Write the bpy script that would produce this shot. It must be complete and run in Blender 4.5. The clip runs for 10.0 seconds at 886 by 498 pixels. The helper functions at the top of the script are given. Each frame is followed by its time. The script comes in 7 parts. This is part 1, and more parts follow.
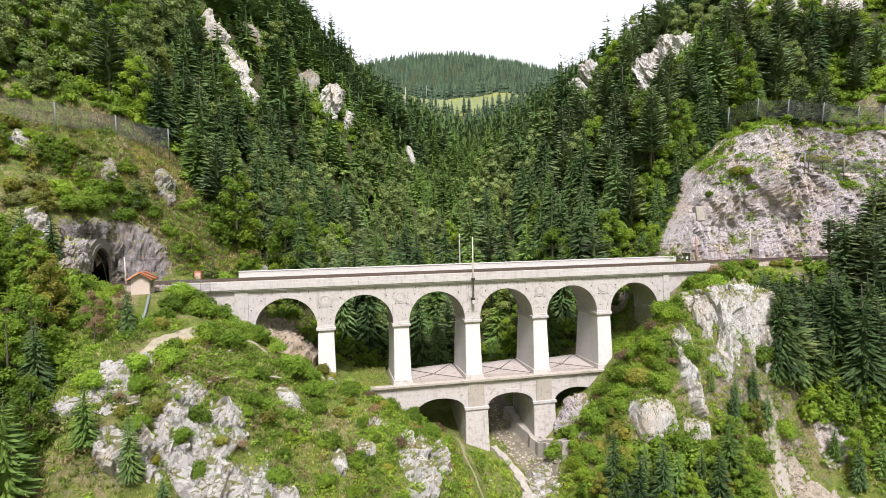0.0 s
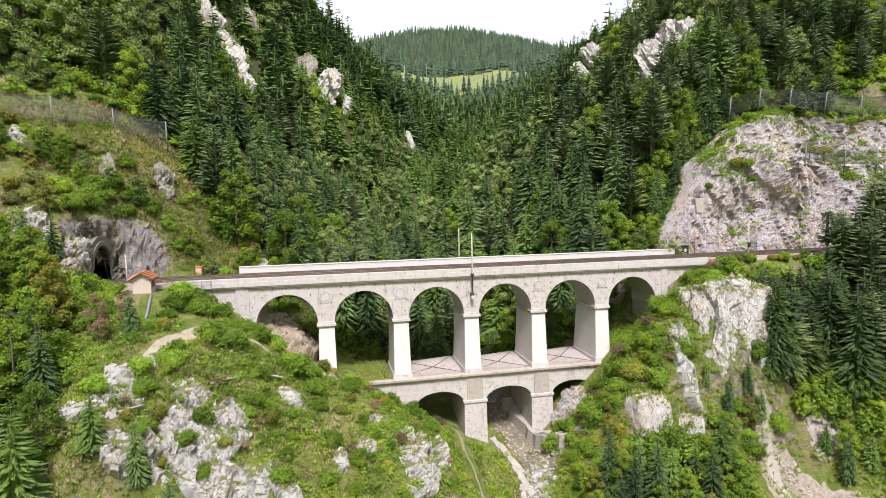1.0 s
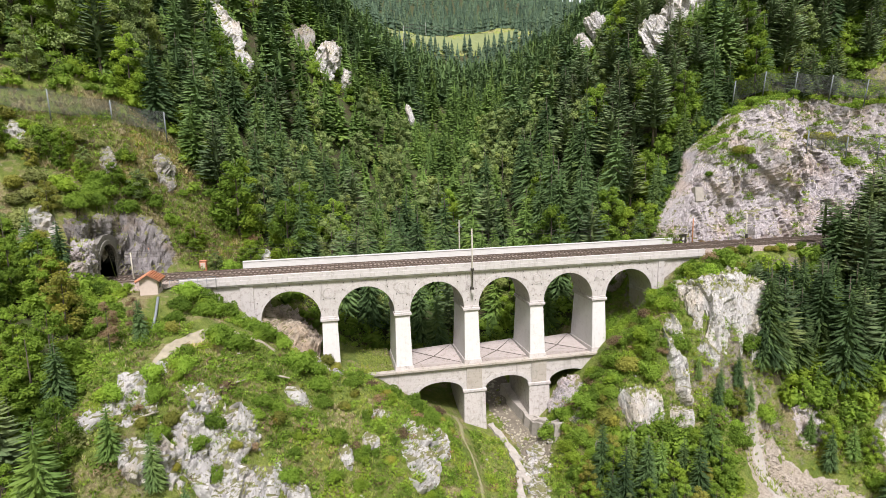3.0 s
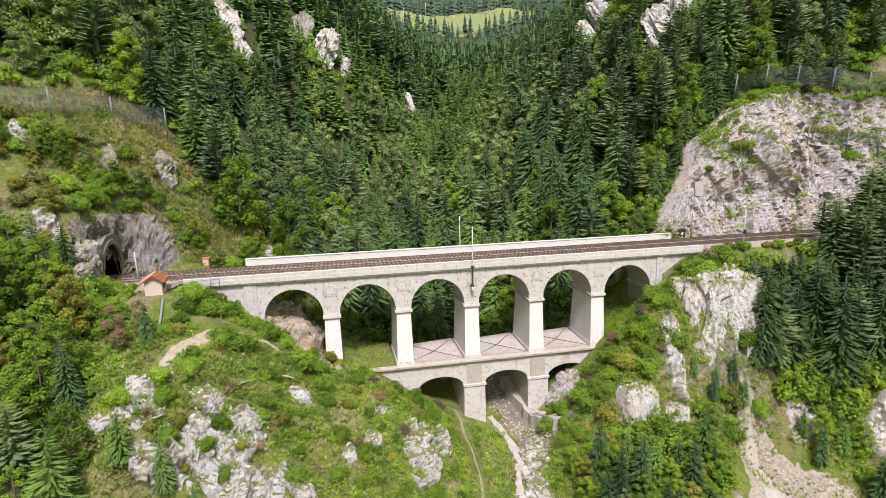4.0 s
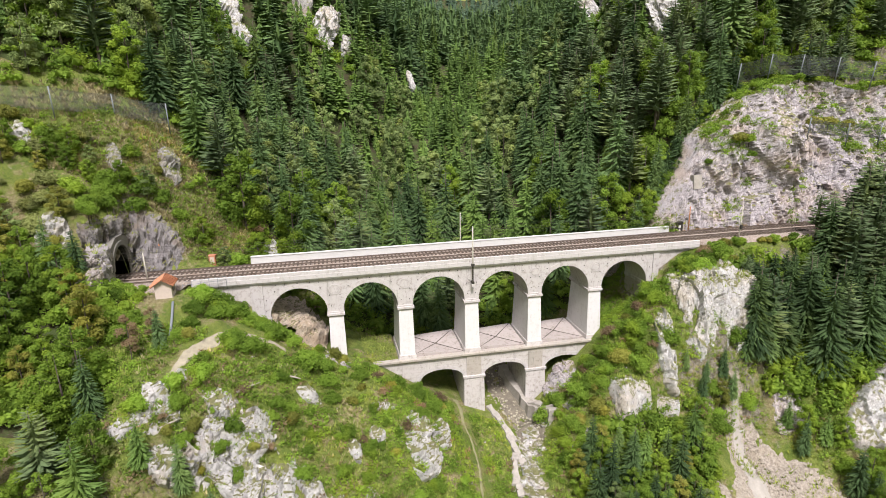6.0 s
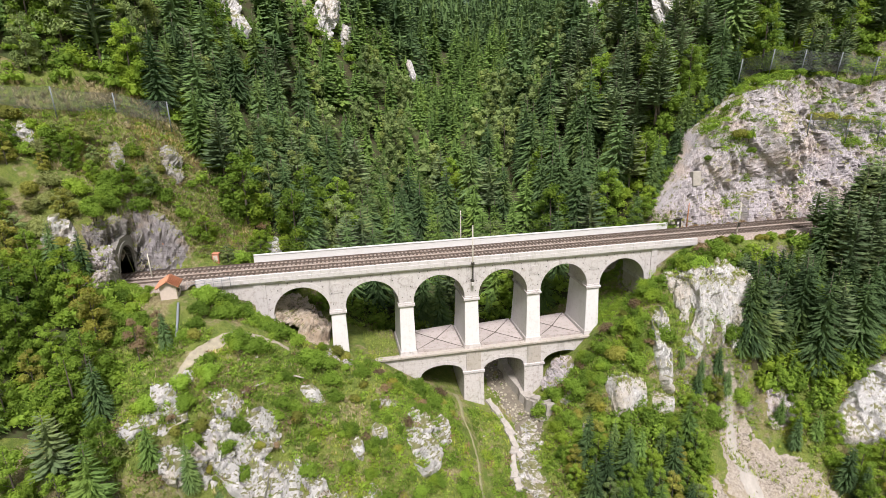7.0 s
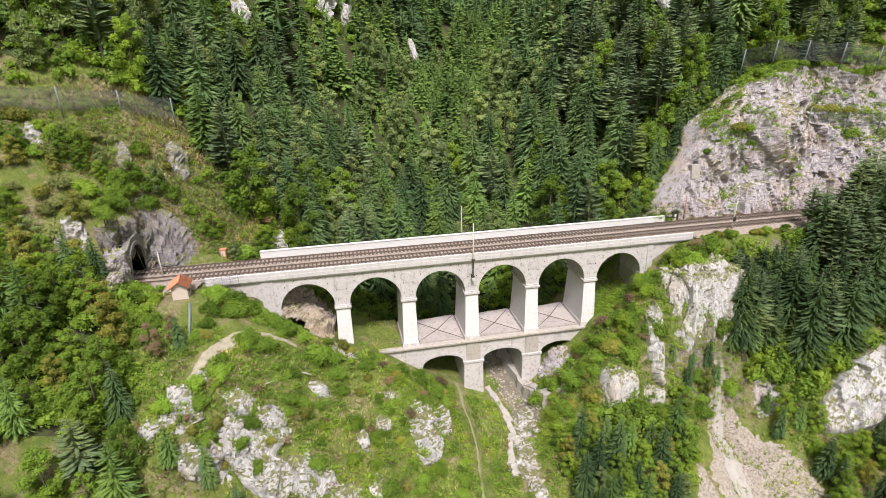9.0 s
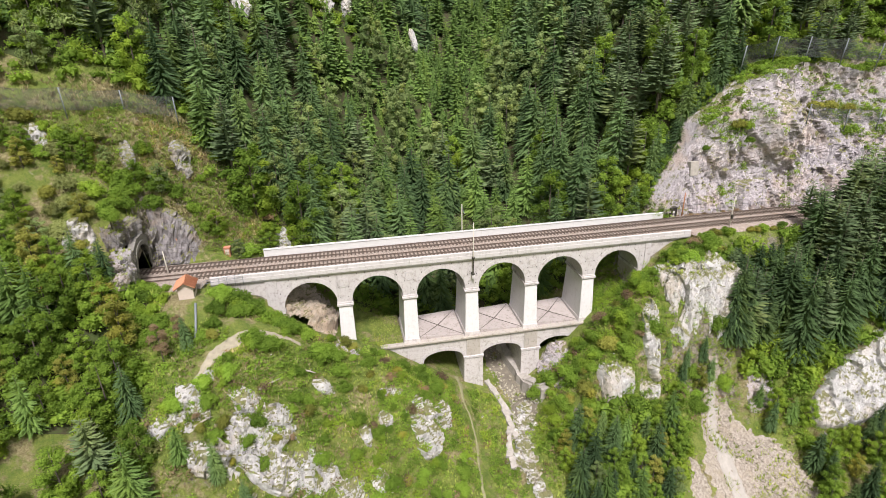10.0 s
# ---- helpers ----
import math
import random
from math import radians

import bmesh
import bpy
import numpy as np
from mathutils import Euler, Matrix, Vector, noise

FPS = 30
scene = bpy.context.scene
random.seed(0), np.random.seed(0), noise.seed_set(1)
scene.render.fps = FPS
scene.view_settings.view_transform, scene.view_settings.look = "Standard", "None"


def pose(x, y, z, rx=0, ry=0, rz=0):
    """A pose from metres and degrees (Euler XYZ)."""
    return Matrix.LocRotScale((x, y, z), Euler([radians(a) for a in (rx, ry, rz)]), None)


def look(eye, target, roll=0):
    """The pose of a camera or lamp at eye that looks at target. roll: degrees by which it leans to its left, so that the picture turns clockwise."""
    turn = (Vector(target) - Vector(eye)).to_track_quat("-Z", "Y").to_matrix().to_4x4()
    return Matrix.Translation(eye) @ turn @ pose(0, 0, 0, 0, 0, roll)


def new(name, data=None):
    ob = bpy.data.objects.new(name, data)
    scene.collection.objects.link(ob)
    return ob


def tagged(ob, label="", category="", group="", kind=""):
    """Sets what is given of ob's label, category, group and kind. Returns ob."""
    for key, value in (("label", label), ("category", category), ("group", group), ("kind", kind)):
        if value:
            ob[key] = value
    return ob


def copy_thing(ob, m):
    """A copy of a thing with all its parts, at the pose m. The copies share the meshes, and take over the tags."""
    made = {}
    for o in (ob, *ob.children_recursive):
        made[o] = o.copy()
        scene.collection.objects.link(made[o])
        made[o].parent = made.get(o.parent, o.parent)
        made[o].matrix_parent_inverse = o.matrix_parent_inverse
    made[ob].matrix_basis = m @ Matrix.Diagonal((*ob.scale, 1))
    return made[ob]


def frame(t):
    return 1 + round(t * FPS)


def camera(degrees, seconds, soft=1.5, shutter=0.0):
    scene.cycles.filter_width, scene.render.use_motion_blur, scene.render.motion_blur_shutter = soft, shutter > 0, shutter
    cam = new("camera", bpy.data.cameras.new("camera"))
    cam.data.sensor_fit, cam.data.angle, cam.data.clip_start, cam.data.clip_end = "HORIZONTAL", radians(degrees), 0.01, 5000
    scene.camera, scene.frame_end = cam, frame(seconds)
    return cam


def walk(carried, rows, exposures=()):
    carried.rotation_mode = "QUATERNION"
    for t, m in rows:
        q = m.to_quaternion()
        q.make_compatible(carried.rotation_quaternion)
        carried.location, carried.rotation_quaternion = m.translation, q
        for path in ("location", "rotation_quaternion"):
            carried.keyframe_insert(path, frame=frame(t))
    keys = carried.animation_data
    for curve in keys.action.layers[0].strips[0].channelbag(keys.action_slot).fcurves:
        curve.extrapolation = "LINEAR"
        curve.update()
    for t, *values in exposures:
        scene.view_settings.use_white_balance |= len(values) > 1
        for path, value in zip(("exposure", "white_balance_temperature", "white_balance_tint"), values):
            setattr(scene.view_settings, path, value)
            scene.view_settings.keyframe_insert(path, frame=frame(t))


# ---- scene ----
cam = camera(78.9, 10.0, 0.6)
METRES, EYE, TILT, LEAN, TURN = 30.0, 40.0, -1.2, 1.4, -12.0
ROWS = [
    (0.0, 0.0, 0.0, 0.0, 0.0, 0.0, -0.0),
    (0.5, 0.001, -0.0038, 0.0481, 0.0, -1.3, -0.01),
    (1.0, 0.0012, -0.0082, 0.0969, -0.04, -2.53, -0.02),
    (1.5, 0.0011, -0.012, 0.1462, -0.05, -3.72, -0.04),
    (2.0, 0.0004, -0.0164, 0.1963, -0.05, -4.88, -0.04),
    (2.5, -0.0004, -0.0213, 0.2453, -0.04, -6.04, -0.06),
    (4.0, -0.0059, -0.0375, 0.3911, -0.06, -9.42, -0.09),
    (4.5, -0.0065, -0.0426, 0.4402, -0.02, -10.48, -0.11),
    (5.0, -0.0068, -0.0477, 0.4906, -0.01, -11.52, -0.13),
    (5.5, -0.0072, -0.0521, 0.541, 0.01, -12.55, -0.15),
    (7.0, -0.0065, -0.0654, 0.6937, 0.11, -15.67, -0.2),
    (7.5, -0.0058, -0.0699, 0.7445, 0.17, -16.69, -0.22),
    (8.0, -0.0065, -0.0737, 0.7947, 0.2, -17.72, -0.24),
    (8.5, -0.0057, -0.0772, 0.8447, 0.26, -18.74, -0.24),
    (9.0, -0.0062, -0.0811, 0.8947, 0.29, -19.73, -0.26),
    (9.5, -0.0063, -0.0848, 0.9451, 0.34, -20.71, -0.26),
    (10.0, -0.006, -0.0895, 0.9957, 0.38, -21.68, -0.28),
]
walk(cam, [(t, pose(0, 0, EYE, TILT, LEAN, TURN) @ pose(METRES * x, METRES * y, METRES * z, 90 + pitch, roll, yaw)) for t, x, y, z, yaw, pitch, roll in ROWS], [(0.0, 0.42), (3.0, 0.37), (5.5, 0.34), (10.0, 0.35)])

# ---- light: a bright overcast sky with a weak, wide sun from behind the camera ----
SUN_ELEVATION, SUN_AZIMUTH = radians(57), radians(184)
world = bpy.data.worlds.new("overcast_sky")
scene.world = world
world.use_nodes = True
wn, wl = world.node_tree.nodes, world.node_tree.links
wn.clear()
sky = wn.new("ShaderNodeTexSky")
sky.sky_type, sky.sun_disc = "NISHITA", False
sky.sun_elevation, sky.sun_rotation = SUN_ELEVATION, SUN_AZIMUTH
sky.dust_density, sky.air_density = 4.0, 1.0
sky_gain = wn.new("ShaderNodeBackground")
sky_gain.inputs["Strength"].default_value = 0.05
wl.new(sky.outputs[0], sky_gain.inputs["Color"])
cloud = wn.new("ShaderNodeBackground")
cloud.inputs["Color"].default_value = (1.0, 0.975, 0.97, 1)
cloud.inputs["Strength"].default_value = 0.69
both = wn.new("ShaderNodeAddShader")
wout = wn.new("ShaderNodeOutputWorld")
wl.new(sky_gain.outputs[0], both.inputs[0])
wl.new(cloud.outputs[0], both.inputs[1])
wl.new(both.outputs[0], wout.inputs["Surface"])
sun = new("sun", bpy.data.lights.new("sun", "SUN"))
sun.data.energy, sun.data.angle, sun.data.color = 5.1, radians(12), (1.0, 0.95, 0.92)
# the azimuth is counted from +y towards +x
sun.matrix_world = look((60 * math.sin(SUN_AZIMUTH) * math.cos(SUN_ELEVATION), 60 * math.cos(SUN_AZIMUTH) * math.cos(SUN_ELEVATION), 60 * math.sin(SUN_ELEVATION)), (0, 0, 0))

# ---- helpers of this scene ----
rng = np.random.default_rng(7)


def lattice(ix, iy, iz, k=0):
    h = (ix.astype(np.int64) * 374761393 + iy.astype(np.int64) * 668265263 + iz.astype(np.int64) * 2147483647 + k * 1274126177) & 0xFFFFFFFF
    h = ((h ^ (h >> 13)) * 1274126177) & 0xFFFFFFFF
    h = ((h ^ (h >> 15)) * 2246822519) & 0xFFFFFFFF
    return ((h ^ (h >> 16)) & 0xFFFFFF) / float(0xFFFFFF)


def vnoise(p, k=0):
    """Smooth value noise, -1 to 1, at the rows of p."""
    i = np.floor(p)
    f = p - i
    f = f * f * (3 - 2 * f)
    i = i.astype(np.int64)
    total = np.zeros(len(p))
    for dx in (0, 1):
        for dy in (0, 1):
            for dz in (0, 1):
                w = (f[:, 0] if dx else 1 - f[:, 0]) * (f[:, 1] if dy else 1 - f[:, 1]) * (f[:, 2] if dz else 1 - f[:, 2])
                total += w * lattice(i[:, 0] + dx, i[:, 1] + dy, i[:, 2] + dz, k)
    return total * 2 - 1


def fbm(p, octaves=4, k=0):
    total, amp = np.zeros(len(p)), 0.5
    for o in range(octaves):
        total += amp * vnoise(p * 2.0 ** o + 17.3 * o, k + o)
        amp *= 0.5
    return total


def facets(p, k=0):
    """Blocky relief: every Voronoi cell is a tilted plane of its own."""
    i = np.floor(p).astype(np.int64)
    best, value = np.full(len(p), 1e9), np.zeros(len(p))
    for dx in (-1, 0, 1):
        for dy in (-1, 0, 1):
            for dz in (-1, 0, 1):
                c = i + np.array([dx, dy, dz])
                q = np.stack([c[:, a] + lattice(c[:, 0], c[:, 1], c[:, 2], k + a) for a in range(3)], 1)
                d = p - q
                dist = (d * d).sum(1)
                tilt = np.stack([lattice(c[:, 0], c[:, 1], c[:, 2], k + 3 + a) - 0.5 for a in range(3)], 1)
                v = lattice(c[:, 0], c[:, 1], c[:, 2], k + 7) - 0.5 + 1.5 * (d * tilt).sum(1)
                near = dist < best
                best[near], value[near] = dist[near], v[near]
    return value


def smooth(a, b, v):
    u = np.clip((v - a) / (b - a), 0, 1)
    return u * u * (3 - 2 * u)


def raw_mesh(name, verts, faces, mat, soft=False):
    """A mesh from arrays; faces is an (n, 3) or (n, 4) array, or a list."""
    me = bpy.data.meshes.new(name)
    if isinstance(faces, np.ndarray):
        n, k = faces.shape
        me.vertices.add(len(verts))
        me.vertices.foreach_set("co", np.asarray(verts, np.float32).ravel())
        me.loops.add(n * k)
        me.loops.foreach_set("vertex_index", faces.astype(np.int32).ravel())
        me.polygons.add(n)
        me.polygons.foreach_set("loop_start", np.arange(n, dtype=np.int32) * k)
        me.update(calc_edges=True)
    else:
        me.from_pydata([tuple(map(float, v)) for v in verts], [], faces)
        me.update()
    me.polygons.foreach_set("use_smooth", np.full(len(me.polygons), soft))
    me.materials.append(mat)
    return me


def bm_mesh(name, bm, mat, soft=False):
    bmesh.ops.recalc_face_normals(bm, faces=bm.faces)
    me = bpy.data.meshes.new(name)
    bm.to_mesh(me)
    bm.free()
    me.materials.append(mat)
    if soft:
        me.polygons.foreach_set("use_smooth", np.full(len(me.polygons), True))
    return me


def part(name, data, parent=None, label="", m=None):
    """Links a mesh as one object, under its thing or part."""
    ob = new(name, data)
    if parent is not None:
        ob.parent = parent
    if m is not None:
        ob.matrix_basis = m
    if label:
        ob["label"] = label
    return ob


def thing(name, label, category, group="", kind="", data=None, m=None):
    ob = tagged(new(name, data), label, category, group, kind)
    if m is not None:
        ob.matrix_basis = m
    return ob


def box(bm, x0, x1, y0, y1, z0, z1, bevel=0.0):
    out = bmesh.ops.create_cube(bm, size=1.0, matrix=Matrix.LocRotScale(((x0 + x1) / 2, (y0 + y1) / 2, (z0 + z1) / 2), None, (x1 - x0, y1 - y0, z1 - z0)))
    if bevel:
        edges = {e for v in out["verts"] for e in v.link_edges}
        bmesh.ops.bevel(bm, geom=list(edges), offset=bevel, segments=1, affect="EDGES")


def box_mesh(name, x0, x1, y0, y1, z0, z1, mat, bevel=0.0):
    bm = bmesh.new()
    box(bm, x0, x1, y0, y1, z0, z1, bevel)
    return bm_mesh(name, bm, mat)


def taper_mesh(name, bottom, top, z0, z1, mat, bevel=0.03):
    """A battered block; bottom and top are (x0, x1, y0, y1)."""
    bm = bmesh.new()
    rows = []
    for (x0, x1, y0, y1), z in ((bottom, z0), (top, z1)):
        rows.append([bm.verts.new(c) for c in ((x0, y0, z), (x1, y0, z), (x1, y1, z), (x0, y1, z))])
    a, b = rows
    bm.faces.new(a[::-1])
    bm.faces.new(b)
    for k in range(4):
        bm.faces.new((a[k], a[(k + 1) % 4], b[(k + 1) % 4], b[k]))
    if bevel:
        bmesh.ops.bevel(bm, geom=list(bm.edges), offset=bevel, segments=1, affect="EDGES")
    return bm_mesh(name, bm, mat)


def prism_mesh(name, outline, y0, y1, mat):
    """An outline in x and z, extruded along y."""
    bm = bmesh.new()
    f = bm.faces.new([bm.verts.new((x, y0, z)) for x, z in outline])
    ext = bmesh.ops.extrude_face_region(bm, geom=[f])
    bmesh.ops.translate(bm, vec=(0, y1 - y0, 0), verts=[v for v in ext["geom"] if isinstance(v, bmesh.types.BMVert)])
    return bm_mesh(name, bm, mat)


def tube_mesh(name, pts, radii, mat, sides=8, soft=True):
    """A round tube along pts with a radius at each point, closed at both ends."""
    pts = [Vector(p) for p in pts]
    if not hasattr(radii, "__len__"):
        radii = [radii] * len(pts)
    verts, faces = [], []
    for i, p in enumerate(pts):
        d = (pts[min(i + 1, len(pts) - 1)] - pts[max(i - 1, 0)]).normalized()
        a = d.orthogonal().normalized()
        b = d.cross(a)
        for s in range(sides):
            ang = 2 * math.pi * s / sides
            verts.append(p + radii[i] * (math.cos(ang) * a + math.sin(ang) * b))
    for i in range(len(pts) - 1):
        for s in range(sides):
            n = (s + 1) % sides
            faces.append((i * sides + s, i * sides + n, (i + 1) * sides + n, (i + 1) * sides + s))
    faces.append(tuple(range(sides))[::-1])
    faces.append(tuple((len(pts) - 1) * sides + s for s in range(sides)))
    return raw_mesh(name, verts, faces, mat, soft)


# ---- materials ----
class Nodes:
    """A small writer of node materials."""

    def __init__(self, name, roughness=0.9):
        self.mat = bpy.data.materials.new(name)
        self.mat.use_nodes = True
        self.t = self.mat.node_tree
        self.bsdf = self.t.nodes["Principled BSDF"]
        self.bsdf.inputs["Roughness"].default_value = roughness
        self.bsdf.inputs["Specular IOR Level"].default_value = 0.25
        self.geo = self.t.nodes.new("ShaderNodeNewGeometry")
        self.place = self.geo.outputs["Position"]

    def link(self, a, b):
        self.t.links.new(a, b)

    def put(self, socket, v):
        if isinstance(v, (int, float)):
            socket.default_value = v
        elif isinstance(v, tuple):
            socket.default_value = (*v, 1) if len(v) == 3 and socket.type == "RGBA" else v
        else:
            self.link(v, socket)

    def scaled(self, sx, sy, sz, src=None):
        m = self.t.nodes.new("ShaderNodeVectorMath")
        m.operation = "MULTIPLY"
        self.link(src or self.place, m.inputs[0])
        m.inputs[1].default_value = (sx, sy, sz)
        return m.outputs[0]

    def noise(self, scale, detail=5, rough=0.6, src=None, distortion=0.0):
        n = self.t.nodes.new("ShaderNodeTexNoise")
        n.inputs["Scale"].default_value = scale
        n.inputs["Detail"].default_value = detail
        n.inputs["Roughness"].default_value = rough
        n.inputs["Distortion"].default_value = distortion
        self.link(src or self.place, n.inputs["Vector"])
        return n.outputs[0]

    def voronoi(self, scale, feature="F1", out="Distance", src=None):
        n = self.t.nodes.new("ShaderNodeTexVoronoi")
        n.feature = feature
        n.inputs["Scale"].default_value = scale
        self.link(src or self.place, n.inputs["Vector"])
        return n.outputs[out]

    def ramp(self, v, a, b, lo=0.0, hi=1.0):
        n = self.t.nodes.new("ShaderNodeMapRange")
        n.interpolation_type = "SMOOTHSTEP"
        self.put(n.inputs[0], v)
        for i, x in ((1, a), (2, b), (3, lo), (4, hi)):
            n.inputs[i].default_value = x
        return n.outputs[0]

    def math(self, op, a, b=0.0):
        n = self.t.nodes.new("ShaderNodeMath")
        n.operation = op
        self.put(n.inputs[0], a)
        self.put(n.inputs[1], b)
        return n.outputs[0]

    def mix(self, f, a, b, blend="MIX"):
        n = self.t.nodes.new("ShaderNodeMix")
        n.data_type, n.blend_type = "RGBA", blend
        self.put(n.inputs[0], f)
        self.put(n.inputs[6], a)
        self.put(n.inputs[7], b)
        return n.outputs[2]

    def bump(self, h, strength=0.5, distance=0.05, after=None):
        n = self.t.nodes.new("ShaderNodeBump")
        n.inputs["Strength"].default_value = strength
        n.inputs["Distance"].default_value = distance
        self.link(h, n.inputs["Height"])
        if after is not None:
            self.link(after, n.inputs["Normal"])
        self.link(n.outputs[0], self.bsdf.inputs["Normal"])
        return n.outputs[0]

    def colour(self, c):
        self.put(self.bsdf.inputs["Base Color"], c)
        return self.mat

    def upness(self):
        n = self.t.nodes.new("ShaderNodeSeparateXYZ")
        self.link(self.geo.outputs["Normal"], n.inputs[0])
        return n.outputs["Z"]

    def axis(self, k):
        n = self.t.nodes.new("ShaderNodeSeparateXYZ")
        self.link(self.place, n.inputs[0])
        return n.outputs[k]

    def random(self):
        own = self.t.nodes.new("ShaderNodeAttribute")
        own.attribute_name = "tone"
        one = self.t.nodes.new("ShaderNodeObjectInfo").outputs["Random"]
        return self.math("FRACT", self.math("ADD", own.outputs["Fac"], one))

    def island(self):
        return self.geo.outputs["Random Per Island"]


def limestone(name, tone=(0.38, 0.365, 0.36), warm=(0.34, 0.27, 0.21), moss=0.5, crack=1.0, soot=0.7):
    n = Nodes(name, 0.92)
    c = n.mix(n.noise(0.35, 6, 0.65), tuple(0.70 * v for v in tone), tone)
    c = n.mix(n.ramp(n.noise(0.16, 5, 0.7), 0.46, 0.66, 0, 0.8), c, warm)
    c = n.mix(n.ramp(n.noise(1.3, 7, 0.75, n.scaled(1, 1, 0.6)), 0.52, 0.68, 0, 0.7), c, tuple(min(0.74, 1.28 * v) for v in tone))
    # dark weathering that runs down; near-black fine cracks where the bump dips
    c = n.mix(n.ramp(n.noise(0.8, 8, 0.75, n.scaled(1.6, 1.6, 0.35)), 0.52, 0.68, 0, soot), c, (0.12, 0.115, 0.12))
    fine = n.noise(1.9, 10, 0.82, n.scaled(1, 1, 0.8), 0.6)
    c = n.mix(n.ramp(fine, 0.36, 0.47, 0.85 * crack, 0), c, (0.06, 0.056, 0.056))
    patch = n.noise(0.55, 7, 0.76)
    green = n.ramp(n.math("ADD", n.math("MULTIPLY", n.upness(), 0.42), patch), 0.80 - 0.22 * moss, 0.90 - 0.22 * moss)
    herb = n.mix(n.noise(3.5, 6, 0.75), (0.080, 0.105, 0.024), (0.26, 0.23, 0.11))
    c = n.mix(n.math("MULTIPLY", green, 0.95), c, herb)
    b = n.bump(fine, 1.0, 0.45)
    n.bump(n.noise(6.5, 8, 0.8), 0.7, 0.12, b)
    return n.colour(c)


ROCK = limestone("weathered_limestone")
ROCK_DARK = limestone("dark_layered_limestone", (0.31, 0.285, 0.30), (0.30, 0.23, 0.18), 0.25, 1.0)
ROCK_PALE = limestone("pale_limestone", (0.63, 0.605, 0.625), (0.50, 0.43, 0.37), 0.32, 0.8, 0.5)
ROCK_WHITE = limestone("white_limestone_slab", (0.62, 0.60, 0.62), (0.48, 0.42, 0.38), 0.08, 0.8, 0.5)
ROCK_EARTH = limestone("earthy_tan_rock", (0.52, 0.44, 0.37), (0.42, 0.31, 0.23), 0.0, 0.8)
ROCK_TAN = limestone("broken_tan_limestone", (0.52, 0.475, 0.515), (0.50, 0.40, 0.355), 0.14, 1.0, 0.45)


def ground_material():
    n = Nodes("mountain_ground", 0.95)
    mid, fine, tiny = n.noise(0.45, 7, 0.75), n.noise(3.0, 8, 0.8), n.noise(11.0, 6, 0.8)
    grass = n.mix(n.ramp(mid, 0.35, 0.65), (0.100, 0.155, 0.026), (0.24, 0.27, 0.066))
    grass = n.mix(n.ramp(fine, 0.45, 0.62), grass, (0.16, 0.205, 0.038))
    grass = n.mix(n.ramp(tiny, 0.34, 0.50, 0.7, 0), grass, (0.035, 0.050, 0.013))
    dry = n.mix(n.ramp(fine, 0.35, 0.65), (0.16, 0.125, 0.062), (0.38, 0.32, 0.19))
    c = n.mix(n.ramp(n.noise(0.20, 7, 0.76), 0.49, 0.60, 0, 0.9), grass, dry)
    stone = n.mix(n.ramp(n.noise(1.4, 9, 0.8), 0.38, 0.62), (0.10, 0.085, 0.065), (0.34, 0.30, 0.25))
    steep = n.ramp(n.math("ADD", n.upness(), n.ramp(n.noise(0.6, 7, 0.78), 0.3, 0.7, -0.3, 0.3)), 0.28, 0.42, 1, 0)
    c = n.mix(steep, c, stone)
    c = n.mix(n.ramp(n.noise(0.8, 8, 0.8, None, 0.6), 0.64, 0.70, 0, 0.8), c, stone)
    b = n.bump(fine, 0.9, 0.5)
    n.bump(tiny, 0.9, 0.2, b)
    return n.colour(c)


GROUND = ground_material()


def litter_material():
    n = Nodes("forest_litter", 0.95)
    c = n.mix(n.noise(1.2, 7, 0.75), (0.028, 0.026, 0.013), (0.065, 0.056, 0.030))
    c = n.mix(n.ramp(n.noise(0.5, 6, 0.7), 0.42, 0.58, 0, 0.85), c, (0.045, 0.066, 0.018))
    n.bump(n.noise(4.0, 7, 0.8), 0.8, 0.2)
    return n.colour(c)


LITTER = litter_material()


